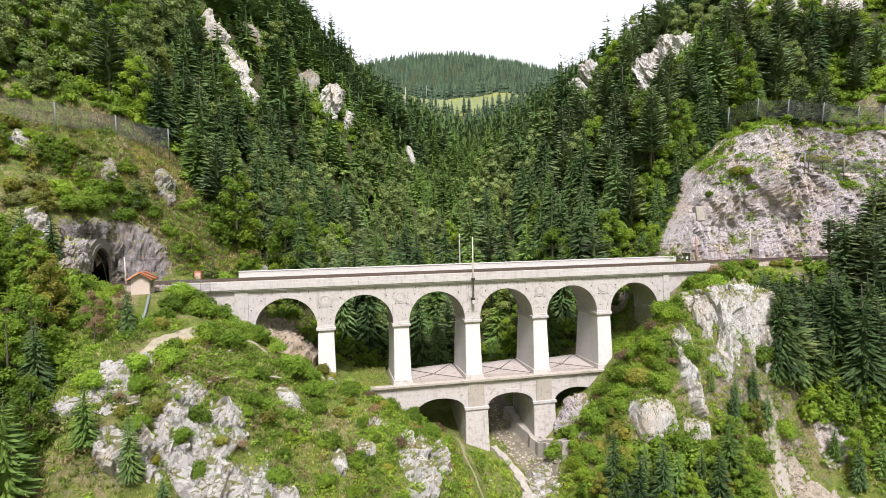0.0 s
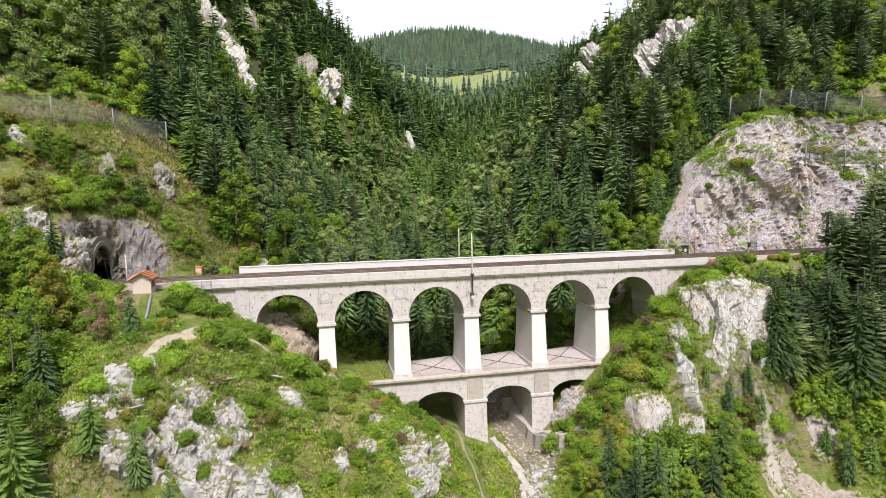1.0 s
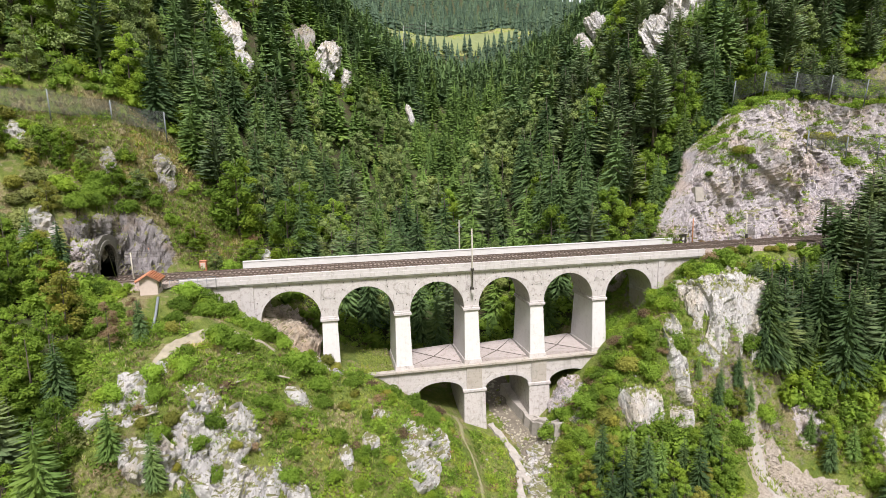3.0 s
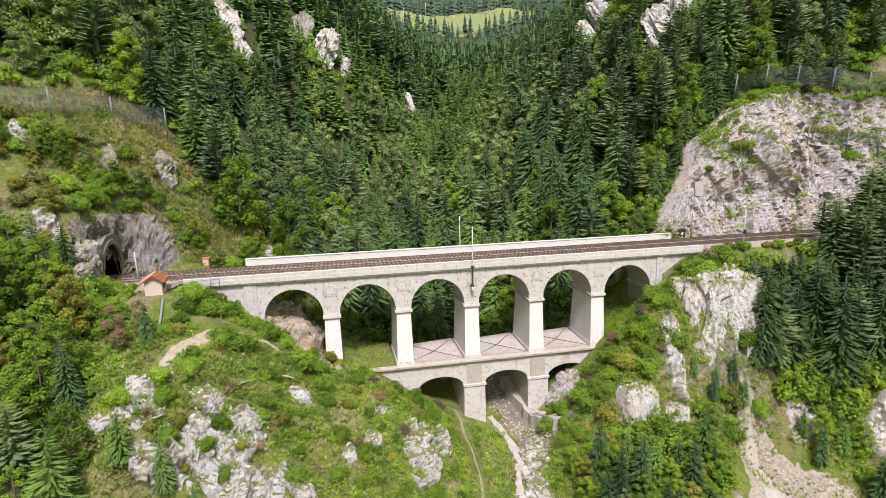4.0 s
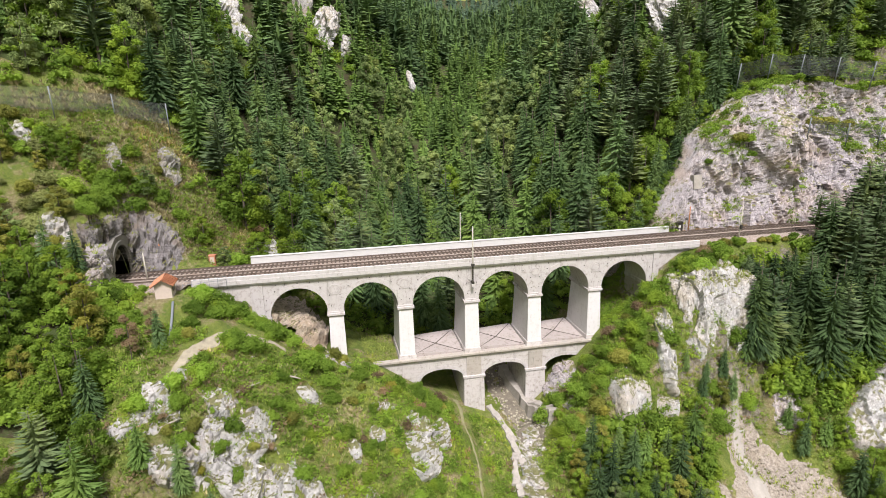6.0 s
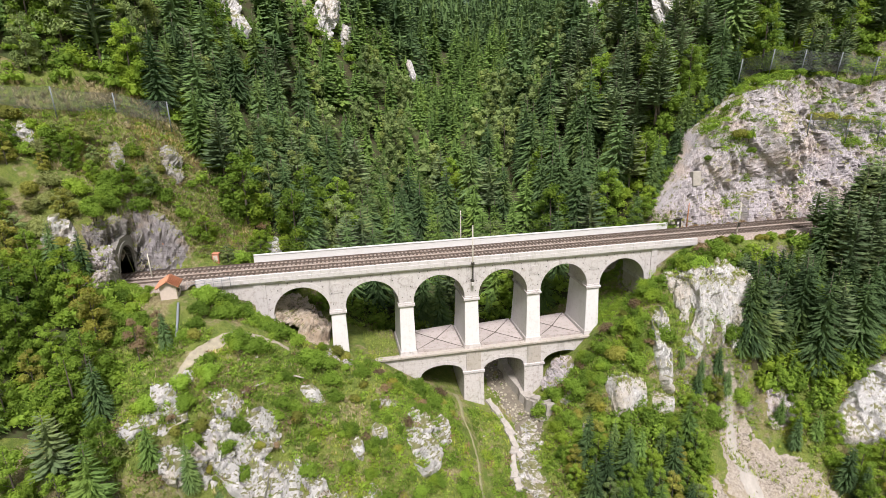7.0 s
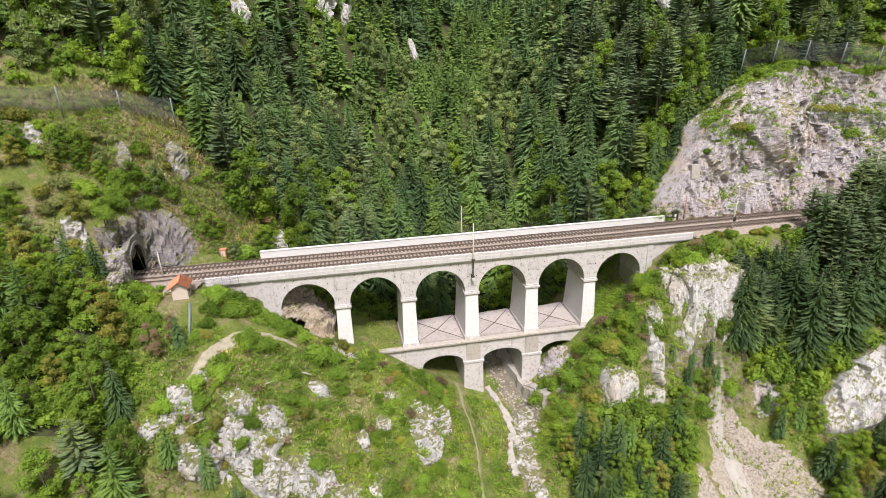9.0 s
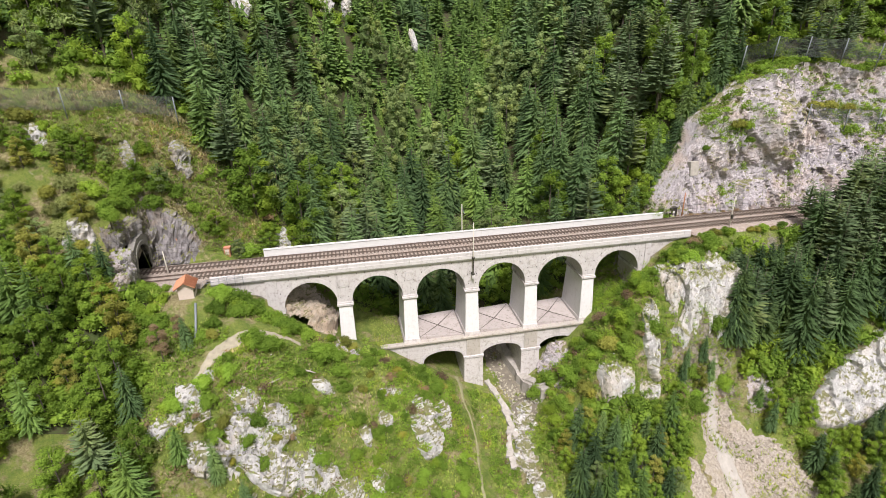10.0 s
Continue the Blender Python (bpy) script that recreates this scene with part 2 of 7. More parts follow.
def plaster(name, tone, stain=0.5, joints=False):
    """Old lime render on masonry, washed and stained by rain."""
    n = Nodes(name, 0.88)
    c = n.mix(n.noise(0.5, 5, 0.65), tuple(0.86 * v for v in tone), tone)
    c = n.mix(n.ramp(n.noise(1.6, 7, 0.7), 0.50, 0.68, 0, stain), c, tuple(v * k for v, k in zip(tone, (0.62, 0.60, 0.57))))
    c = n.mix(n.ramp(n.noise(0.9, 6, 0.7, n.scaled(1, 1, 0.16)), 0.54, 0.72, 0, 0.7 * stain), c, (0.30, 0.285, 0.265))
    c = n.mix(n.ramp(n.noise(5.0, 6, 0.7), 0.62, 0.74, 0, 0.6 * stain), c, (0.22, 0.21, 0.20))
    # soot and rain marks: thin runs, and large blotches where the coat has flaked
    c = n.mix(n.ramp(n.noise(2.6, 7, 0.75, n.scaled(1, 1, 0.09)), 0.56, 0.70, 0, min(0.9, 0.75 * stain)), c, (0.20, 0.185, 0.18))
    c = n.mix(n.ramp(n.noise(0.75, 8, 0.78, None, 0.8), 0.56, 0.61, 0, 0.5 * stain), c, tuple(v * k for v, k in zip(tone, (0.74, 0.70, 0.66))))
    if joints:
        br = n.t.nodes.new("ShaderNodeTexBrick")
        v = n.t.nodes.new("ShaderNodeCombineXYZ")
        n.link(n.math("ADD", n.axis(0), n.axis(1)), v.inputs[0])
        n.link(n.axis(2), v.inputs[1])
        n.link(v.outputs[0], br.inputs["Vector"])
        br.inputs["Scale"].default_value = 1.0
        br.inputs["Brick Width"].default_value = 0.9
        br.inputs["Row Height"].default_value = 0.42
        br.inputs["Mortar Size"].default_value = 0.025
        c = n.mix(n.math("MULTIPLY", br.outputs["Fac"], n.ramp(n.noise(0.6, 4), 0.42, 0.62, 0, 0.5)), c, (0.28, 0.26, 0.24))
    n.bump(n.noise(7.0, 6, 0.7), 0.35, 0.04)
    return n.colour(c)


RENDER = plaster("old_lime_render", (0.475, 0.442, 0.452), 1.0)
RENDER_CLEAN = plaster("repaired_white_render", (0.610, 0.588, 0.608), 0.35)
LOWER = plaster("stained_lower_masonry", (0.490, 0.452, 0.452), 1.1, True)
BARE = plaster("bare_masonry", (0.390, 0.350, 0.320), 0.9, True)
COPING = plaster("pale_coping_stone", (0.480, 0.452, 0.462), 0.6)
COPING_WHITE = plaster("new_white_concrete", (0.560, 0.550, 0.560), 0.18)
SLAB = plaster("weathered_platform_render", (0.375, 0.330, 0.322), 1.1)
PORTAL = plaster("grey_portal_masonry", (0.17, 0.16, 0.15), 0.9, True)


def simple(name, tone, rough=0.8, metal=0.0, vary=0.25, scale=3.0):
    n = Nodes(name, rough)
    n.bsdf.inputs["Metallic"].default_value = metal
    c = n.mix(n.noise(scale, 6, 0.7), tuple(v * (1 - vary) for v in tone), tuple(min(1, v * (1 + vary)) for v in tone))
    c = n.mix(n.ramp(n.noise(scale * 5, 5, 0.7), 0.55, 0.75, 0, vary), c, tuple(v * 0.5 for v in tone))
    n.bump(n.noise(scale * 6, 5), 0.25, 0.02)
    return n.colour(c)


JOINT = simple("dark_wet_joint", (0.10, 0.085, 0.075), 0.9)
IRON = simple("dark_iron", (0.06, 0.055, 0.05), 0.6, 0.6)
RAIL = simple("worn_rail_steel", (0.20, 0.16, 0.14), 0.45, 0.7)
STEEL = simple("galvanised_steel", (0.17, 0.185, 0.205), 0.6, 0.1)
NET = simple("zinc_wire_netting", (0.085, 0.09, 0.095), 0.6, 0.2)
MAST_PAINT = simple("weathered_mast_paint", (0.42, 0.39, 0.345), 0.6)
RUST = simple("rusty_steel", (0.36, 0.17, 0.09), 0.8)
SLEEPER = simple("oiled_sleeper_timber", (0.085, 0.066, 0.055), 0.9, 0.0, 0.4)
TILE = simple("orange_clay_tile", (0.38, 0.17, 0.10), 0.85, 0.0, 0.3, 6.0)
HUTWALL = simple("cream_hut_render", (0.46, 0.385, 0.345), 0.9, 0.0, 0.2)
HUTDARK = simple("dark_eaves_timber", (0.10, 0.065, 0.045), 0.85)
BRICKRED = simple("orange_box_paint", (0.42, 0.18, 0.115), 0.7)
# near-black, so the tunnel's inner darkness is put into the lining's colour
BLACK = simple("darkened_tunnel_lining", (0.03, 0.03, 0.03), 0.95)
GRAVEL = simple("trodden_path_gravel", (0.25, 0.222, 0.17), 0.95, 0.0, 0.55, 1.2)
def scree_material():
    n = Nodes("loose_scree", 0.95)
    c = n.mix(n.ramp(n.noise(2.6, 9, 0.8), 0.38, 0.6), (0.185, 0.155, 0.125), (0.37, 0.325, 0.29))
    c = n.mix(n.ramp(n.noise(0.35, 6, 0.7), 0.48, 0.64, 0, 0.7), c, (0.29, 0.245, 0.19))
    c = n.mix(n.ramp(n.noise(7.0, 6, 0.8), 0.36, 0.46, 0.7, 0), c, (0.11, 0.09, 0.065))
    n.bump(n.noise(5.0, 7, 0.8), 0.9, 0.2)
    return n.colour(c)


SCREE = scree_material()
GULLY = simple("pale_washed_gravel", (0.30, 0.275, 0.255), 0.95, 0.0, 0.4, 1.0)
BED = simple("dark_stream_gravel", (0.15, 0.13, 0.105), 0.95, 0.0, 0.7, 1.5)
RUBBLE = simple("mossy_stream_rubble", (0.30, 0.275, 0.215), 0.95, 0.0, 0.5, 1.5)
CONCRETE = simple("pale_channel_concrete", (0.30, 0.275, 0.255), 0.9, 0.0, 0.5, 1.6)
TRODDEN = simple("trodden_grass_and_earth", (0.20, 0.19, 0.105), 0.95, 0.0, 0.6, 1.6)
TIMBER = simple("bleached_dead_timber", (0.30, 0.27, 0.23), 0.9)
GLASS = simple("dark_window_glass", (0.20, 0.24, 0.30), 0.1)


def ballast_material():
    n = Nodes("grey_brown_ballast", 0.95)
    v = n.voronoi(11.0, "F1", "Color")
    s = n.t.nodes.new("ShaderNodeSeparateColor")
    n.link(v, s.inputs[0])
    c = n.mix(s.outputs[0], (0.15, 0.12, 0.10), (0.37, 0.31, 0.28))
    c = n.mix(n.ramp(n.noise(0.35, 5, 0.7), 0.45, 0.7, 0, 0.5), c, (0.22, 0.15, 0.11))
    n.bump(n.voronoi(11.0), 0.8, 0.06)
    return n.colour(c)


BALLAST = ballast_material()


def leaf_material(name, dark, light, glow=0.35, autumn=None):
    """Foliage: a leaf that lets part of the light through; each plant and each spray has a tone of its own."""
    n = Nodes(name, 0.75)
    n.bsdf.inputs["Specular IOR Level"].default_value = 0.2
    c = n.mix(n.island(), dark, light)
    tone = n.mix(n.random(), tuple(v * 0.62 for v in dark), tuple(min(1, v * 1.42) for v in light))
    c = n.mix(0.6, c, tone)
    c = n.mix(n.ramp(n.noise(0.16, 3, 0.6), 0.35, 0.7, 0, 0.35), c, tuple(v * 0.6 for v in dark))
    c = n.mix(n.ramp(n.noise(0.21, 2, 0.5, n.scaled(1, 1, 0.3)), 0.52, 0.66, 0, 0.45), c, tuple(min(1, v * k) for v, k in zip(light, (1.35, 1.2, 0.8))))
    if autumn:
        c = n.mix(n.ramp(n.noise(0.6, 3, 0.6), 0.60, 0.75, 0, 0.8), c, autumn)
    n.colour(c)
    tr = n.t.nodes.new("ShaderNodeBsdfTranslucent")
    n.link(c, tr.inputs["Color"])
    mx = n.t.nodes.new("ShaderNodeMixShader")
    mx.inputs[0].default_value = glow
    n.link(n.bsdf.outputs[0], mx.inputs[1])
    n.link(tr.outputs[0], mx.inputs[2])
    n.link(mx.outputs[0], n.t.nodes["Material Output"].inputs["Surface"])
    return n.mat


NEEDLES = leaf_material("spruce_needles", (0.041, 0.084, 0.033), (0.114, 0.180, 0.062), 0.1)
# spruce needles at about half the tone of NEEDLES
NEEDLES_DARK = leaf_material("dark_spruce_needles", (0.018, 0.042, 0.016), (0.060, 0.100, 0.034), 0.06)
NEEDLES_YOUNG = leaf_material("young_spruce_needles", (0.060, 0.116, 0.026), (0.144, 0.228, 0.056), 0.2)
NEEDLES_PINE = leaf_material("pine_needles", (0.056, 0.096, 0.046), (0.148, 0.198, 0.088), 0.12)
LEAVES = leaf_material("broad_leaves", (0.090, 0.170, 0.020), (0.235, 0.340, 0.048), 0.5)
LEAVES_PALE = leaf_material("pale_ash_leaves", (0.110, 0.165, 0.056), (0.232, 0.295, 0.106), 0.35)
LEAVES_OLIVE = leaf_material("olive_dry_leaves", (0.165, 0.190, 0.062), (0.310, 0.340, 0.125), 0.45)
LEAVES_YELLOW = leaf_material("yellowing_leaves", (0.117, 0.137, 0.023), (0.264, 0.262, 0.054), 0.35, (0.30, 0.19, 0.05))
LEAVES_BROWN = leaf_material("withered_brown_leaves", (0.130, 0.095, 0.055), (0.270, 0.190, 0.115), 0.3)
SCRUB = leaf_material("low_scrub_leaves", (0.115, 0.205, 0.025), (0.280, 0.410, 0.060), 0.55)
GRASS = leaf_material("rough_mountain_grass", (0.165, 0.235, 0.038), (0.365, 0.415, 0.098), 0.35)
HAY = leaf_material("bleached_grass", (0.25, 0.21, 0.115), (0.48, 0.42, 0.26), 0.35)
BARK = simple("grey_brown_bark", (0.085, 0.07, 0.058), 0.95)
# distant needles, bluer than NEEDLES: aerial haze is put into the colour
HAZY_WOOD = leaf_material("hazy_conifer_needles", (0.036, 0.070, 0.046), (0.095, 0.145, 0.090), 0.1)
MEADOW = simple("mown_meadow", (0.150, 0.175, 0.075), 0.95, 0.0, 0.12, 0.05)

# ---- the ground: cross-sections of the gorge, lofted from south to north ----
KNOTS = [-140, -90, -60, -45, -33, -22, -12, -4, 4, 12, 20, 28, 36, 44, 52, 60, 70, 82, 100, 140]
SECTIONS = []


def section(y, heights):
    SECTIONS.append((y, heights))


section(-60, [60, 40, 25, 12, 4, 0, -4, -6, -8, -10, -12, -12, -12, -12, -12, -12, -10, -4, 8, 30])
section(20, [34, 20, 14, 9, 6, 4, 2, 0, -2, -4, -6, -7, -7, -7, -7, -7, -6, -2, 4, 24])
section(45, [32, 25, 20, 17, 14, 13, 9.5, 8, 6, 4, 2, 1, 1, 0, -1, -2, 0, 4, 12, 32])
section(54, [40, 32, 27, 23, 20, 24, 16.5, 14.5, 10.5, 7, 4, 4.5, 6, 6.5, 5.5, 2.5, 5, 9, 18, 40])
section(61, [45, 38, 33, 29, 26.5, 28.5, 24, 19.5, 15, 11.5, 5.5, 5.5, 9.5, 12.5, 12, 7, 11, 16, 26, 48])
section(68, [50, 44, 39, 35, 33, 31.5, 28.5, 23, 18.5, 13.5, 7.5, 6.5, 14, 21, 26, 26, 20, 24, 32, 52])
section(74, [52, 48, 43, 39, 36, 33.4, 28.2, 23.2, 19.2, 14.5, 9, 7, 13.5, 21.5, 29.5, 33.3, 30, 30, 34, 55])
section(81, [56, 53, 51, 48, 43, 33, 27.5, 21.5, 19.0, 13, 9.5, 8, 14, 20.5, 23.5, 33, 34, 34, 35, 58])
section(88, [64, 62, 60, 56, 47.5, 37.5, 31, 24, 19.3, 14.5, 12, 12, 17, 21, 26, 33, 36, 38, 41, 60])
section(98, [76, 74, 70, 65, 59, 48, 39, 32, 25, 20, 17, 18, 22, 28, 36, 45, 56, 62, 66, 84])
section(115, [96, 94, 88, 80, 71, 60, 50, 41, 33, 28, 26, 28, 32, 38, 45, 54, 66, 79, 90, 110])
section(140, [118, 114, 107, 99, 91, 83, 73, 63, 54, 46, 41, 41, 44, 50, 58, 66, 76, 84, 95, 118])
section(165, [144, 138, 128, 120, 112, 104, 96, 87, 80, 70, 61, 56, 52, 54, 58, 64, 70, 77, 89, 116])
section(210, [178, 168, 156, 148, 139, 130, 122, 113, 105, 97, 88, 80, 75, 72, 70, 70, 73, 79, 89, 116])
section(260, [196, 184, 170, 160, 150, 141, 132, 125, 118, 112, 104, 98, 93, 88, 83, 79, 79, 84, 95, 122])


def loft(x, y):
    """Height of the lofted sections, smooth in both directions."""
    kx = np.array(KNOTS, float)
    sy = np.array([s[0] for s in SECTIONS], float)
    z = np.array([s[1] for s in SECTIONS], float)

    def weights(v, knots):
        n = len(knots)
        i = np.clip(np.searchsorted(knots, v) - 1, 0, n - 2)
        u = np.clip((v - knots[i]) / (knots[i + 1] - knots[i]), 0, 1)
        h = knots[i + 1] - knots[i]
        hp = knots[i] - knots[np.maximum(i - 1, 0)]
        hn = knots[np.minimum(i + 2, n - 1)] - knots[i + 1]
        a, b = u * (1 - u) ** 2, u * u * (1 - u)
        w0, w3 = -a * h / (h + np.maximum(hp, 1e-6)) * (hp > 0), -b * h / (h + np.maximum(hn, 1e-6)) * (hn > 0)
        s = u * u * (3 - 2 * u)
        w1, w2 = 1 - s - w3, s - w0
        return np.stack([np.maximum(i - 1, 0), i, i + 1, np.minimum(i + 2, n - 1)], 1), np.stack([w0, w1, w2, w3], 1)

    ix, wx = weights(np.clip(x, kx[0], kx[-1]), kx)
    iy, wy = weights(np.clip(y, sy[0], sy[-1]), sy)
    out = np.zeros(len(x))
    for a in range(4):
        for b in range(4):
            out += wy[:, a] * wx[:, b] * z[iy[:, a], ix[:, b]]
    return out + 0.75 * np.maximum(np.abs(x) - 140, 0)


FAR = 0.757


def far_land(x, y):
    """The upper valley, its meadow and the wooded hills that close it."""
    x, y = x / FAR, y / FAR
    axis = 78 + 0.16 * (y - 260)
    floor = np.interp(y, [200, 260, 400, 440, 475, 545, 3000], [66, 84, 114, 124, 155, 177, 420])
    side = 0.62 * np.sqrt((x - axis) ** 2 + 900) - 18.6
    meadow = np.exp(-((y - 500) / 80.0) ** 2)
    side = side * (1 - 0.6 * meadow)
    hill = 168 * np.exp(-(((x - 225) / 330.0) ** 2 + ((y - 1150) / 330.0) ** 2))
    hill2 = 28 * np.exp(-(((x - 560) / 300.0) ** 2 + ((y - 1000) / 330.0) ** 2))
    side = side * (1 - smooth(470, 620, y)) + smooth(470, 620, y) * 0.06 * np.abs(x - axis)
    return 40 + FAR * (floor + side + hill + hill2 - 40)


def height(x, y):
    x, y = np.asarray(x, float), np.asarray(y, float)
    z = loft(x, y)
    w = smooth(205, 300, y)
    z = z * (1 - w) + far_land(x, np.maximum(y, 205)) * w
    z = z * (1 - smooth(1500, 3000, np.hypot(x, y))) + 120 * smooth(1500, 3000, np.hypot(x, y))
    p = np.stack([x, y, np.zeros_like(x)], 1)
    rough = 1.6 * fbm(p * 0.09, 3, 3) + 0.9 * fbm(p * 0.35, 3, 9) + 2.5 * (w + 0.2) * fbm(p * 0.03, 3, 21)
    # the trackbed is level
    wings = smooth(-22.5, -20.5, x) * (1 - smooth(60, 63, x))
    off = np.where(y < 80.6, (80.6 - y) * (1 + 1.1 * wings), y - 80.6)
    bench = (1 - smooth(4.6, 7.2, off)) * (1 - smooth(-14, -10, x) * (1 - smooth(51, 54, x))) * smooth(-31.6, -30.7, x) * (1 - smooth(118, 125, x))
    deck = (1 - smooth(4.2, 5.2, np.abs(y - 80.8))) * smooth(-13, -10, x) * (1 - smooth(50, 54, x))
    z = z + rough * (1 - 0.8 * deck)
    z = z * (1 - bench) + 34.05 * bench
    # the footpath's terrace, the stream bed and the yard of the hut
    yard = 1 - smooth(2.0, 4.5, np.hypot((x + 22.5) * 0.7, y - 73.5))
    z = z * (1 - yard) + 33.95 * yard
    return z


def spread(a, b, step, to, grow, low):
    mid = list(np.arange(a, b + step / 2, step))
    up, s = [mid[-1]], step
    while up[-1] < to:
        s *= grow
        up.append(up[-1] + s)
    down, s = [mid[0]], step
    while down[-1] > low:
        s *= grow
        down.append(down[-1] - s)
    return np.array(down[:0:-1] + mid + up[1:])


def sheet(gx, gy):
    nx, ny = len(gx), len(gy)
    xx, yy = np.meshgrid(gx, gy)
    i = (np.arange(ny - 1)[:, None] * nx + np.arange(nx - 1)[None]).ravel()
    return xx.ravel(), yy.ravel(), np.stack([i, i + 1, i + 1 + nx, i + nx], 1)


gx, gy, gf = sheet(spread(-48, 104, 0.65, 3200, 1.09, -3200), spread(44, 100, 0.65, 3600, 1.055, -1500))
gz = height(gx, gy)
def forest_edge(x):
    return np.interp(x, [-60, -48, -40, -33, -25, -12, 0, 14, 40, 56, 62, 75, 84, 110], [92.5, 94.5, 97, 100, 100.5, 93, 90, 89, 89, 89.3, 92.5, 96, 97, 96.5])


# the mouth of the tunnel is cut out; needle litter lies under the woods
cx, cy = gx[gf].mean(1), gy[gf].mean(1)
keep = ~((gz[gf].mean(1) < 39.8) & (cx > -32.2) & (cx < -30.2) & (cy > 77.6) & (cy < 83.9))
gf, cx, cy = gf[keep], cx[keep], cy[keep]
wander = 1.6 * fbm(np.stack([cx, cy, 0 * cx], 1) * 0.25, 3, 14)
woods = (cy > forest_edge(cx) + wander + 4 * (cx < -22)) & ~((cy > 354) & (cy < 415) & (cx > 45) & (cx < 144))
woods |= (cx < -28.5 + 0.25 * np.maximum(0, 60 - cy) + wander) & (cy < 73 + wander) & (cy > 58)
woods |= (cx > 64.5 + wander) & (cy > 65 + wander) & (cy < 71.5 + wander)
ground_mesh = raw_mesh("ground", np.stack([gx, gy, gz], 1), gf, GROUND, True)
ground_mesh.materials.append(LITTER)
ground_mesh.polygons.foreach_set("material_index", woods.astype(np.int32))
ground = tagged(part("ground", ground_mesh), "steep grassy and rocky mountain gorge slopes", "ground", kind="structure")


def on_ground(x, y):
    return float(height(np.array([x]), np.array([y]))[0])


def drape(name, line, widths, mat, lift=0.08, across=6, ragged=0.25, relief=0.0):
    """A strip of ground laid along a line of (x, y), with ragged edges."""
    line = [Vector((*p, 0)) for p in line]
    pts = []
    for a, b in zip(line, line[1:]):
        steps = max(2, int((b - a).length / 0.5))
        pts += [a.lerp(b, k / steps) for k in range(steps)]
    pts.append(line[-1])
    # round the corners
    for _ in range(6):
        pts = [pts[0]] + [(pts[k - 1] + 2 * pts[k] + pts[k + 1]) / 4 for k in range(1, len(pts) - 1)] + [pts[-1]]
    n = len(pts)
    w = np.interp(np.linspace(0, 1, n), np.linspace(0, 1, len(widths)), widths)
    xs, ys = [], []
    for k, p in enumerate(pts):
        d = (pts[min(k + 1, n - 1)] - pts[max(k - 1, 0)]).normalized()
        s = Vector((d.y, -d.x, 0))
        l = w[k] / 2 * (1 + ragged * math.sin(k * 1.7 + 0.4) * math.sin(k * 0.61))
        r = w[k] / 2 * (1 + ragged * math.sin(k * 1.3 + 2.0) * math.sin(k * 0.77))
        for c in range(across):
            q = p + s * (-l + (l + r) * c / (across - 1))
            xs.append(q.x), ys.append(q.y)
    xs, ys = np.array(xs), np.array(ys)
    z = height(xs, ys)
    edge = np.tile(np.array([0.0 if c in (0, across - 1) else 1.0 for c in range(across)]), n)
    z = z + lift * (2 * edge - 1) + relief * edge * fbm(np.stack([xs, ys, 0 * xs], 1) * 1.5, 3, 5)
    i = (np.arange(n - 1)[:, None] * across + np.arange(across - 1)[None]).ravel()
    f = np.stack([i, i + 1, i + 1 + across, i + across], 1)
    return raw_mesh(name, np.stack([xs, ys, z], 1), f, mat, True)

# ---- the viaduct: two storeys of arches that carry a double track ----
PITCH, FIRST = 10.7, -0.7
PIERS = [FIRST + PITCH * k for k in range(5)]
CENTRES = [FIRST + PITCH * (k - 0.5) for k in range(6)]
FRONT, BACK = 77.6, 84.4
RADIUS, SPRING, TOP = 4.2, 27.95, 33.4
viaduct = thing("viaduct", "old two-storey railway viaduct of pale rendered masonry, six arches above three", "viaduct")


def arc(cx, cz, rx, rz, a0, a1, n):
    return [(cx + rx * math.cos(a0 + (a1 - a0) * k / n), cz + rz * math.sin(a0 + (a1 - a0) * k / n)) for k in range(n + 1)]


def arcade_wall():
    out = [(-12.4, TOP), (-12.4, 22.0), (CENTRES[0] - RADIUS, 22.0)]
    for c in CENTRES:
        out += arc(c, SPRING, RADIUS, RADIUS, math.pi, 0, 26)
    out += [(CENTRES[-1] + RADIUS, 24.0), (53.3, 24.0), (53.3, TOP)]
    return prism_mesh("arcade_wall", out, FRONT, BACK, RENDER)


part("arcade_wall", arcade_wall(), viaduct, "stained pale lime render with patches")


def ring_mesh(name, rx, rz, a0, a1, wide, y0, y1, mat, n=28):
    """A flat band round an arch, with its depth."""
    outline = arc(0, 0, rx, rz, a0, a1, n) + arc(0, 0, rx + wide, rz + wide, a1, a0, n)
    return prism_mesh(name, outline, y0, y1, mat)


ring = ring_mesh("arch_ring", RADIUS - 0.02, RADIUS - 0.02, math.pi, 0, 0.72, FRONT - 0.06, FRONT + 0.5, RENDER)
for c in CENTRES:
    part("arch_ring", ring, viaduct, "", pose(c, 0, SPRING))
ring_back = ring_mesh("arch_ring_back", RADIUS - 0.02, RADIUS - 0.02, math.pi, 0, 0.72, BACK - 0.5, BACK + 0.06, RENDER)
for c in CENTRES:
    part("arch_ring", ring_back, viaduct, "", pose(c, 0, SPRING))

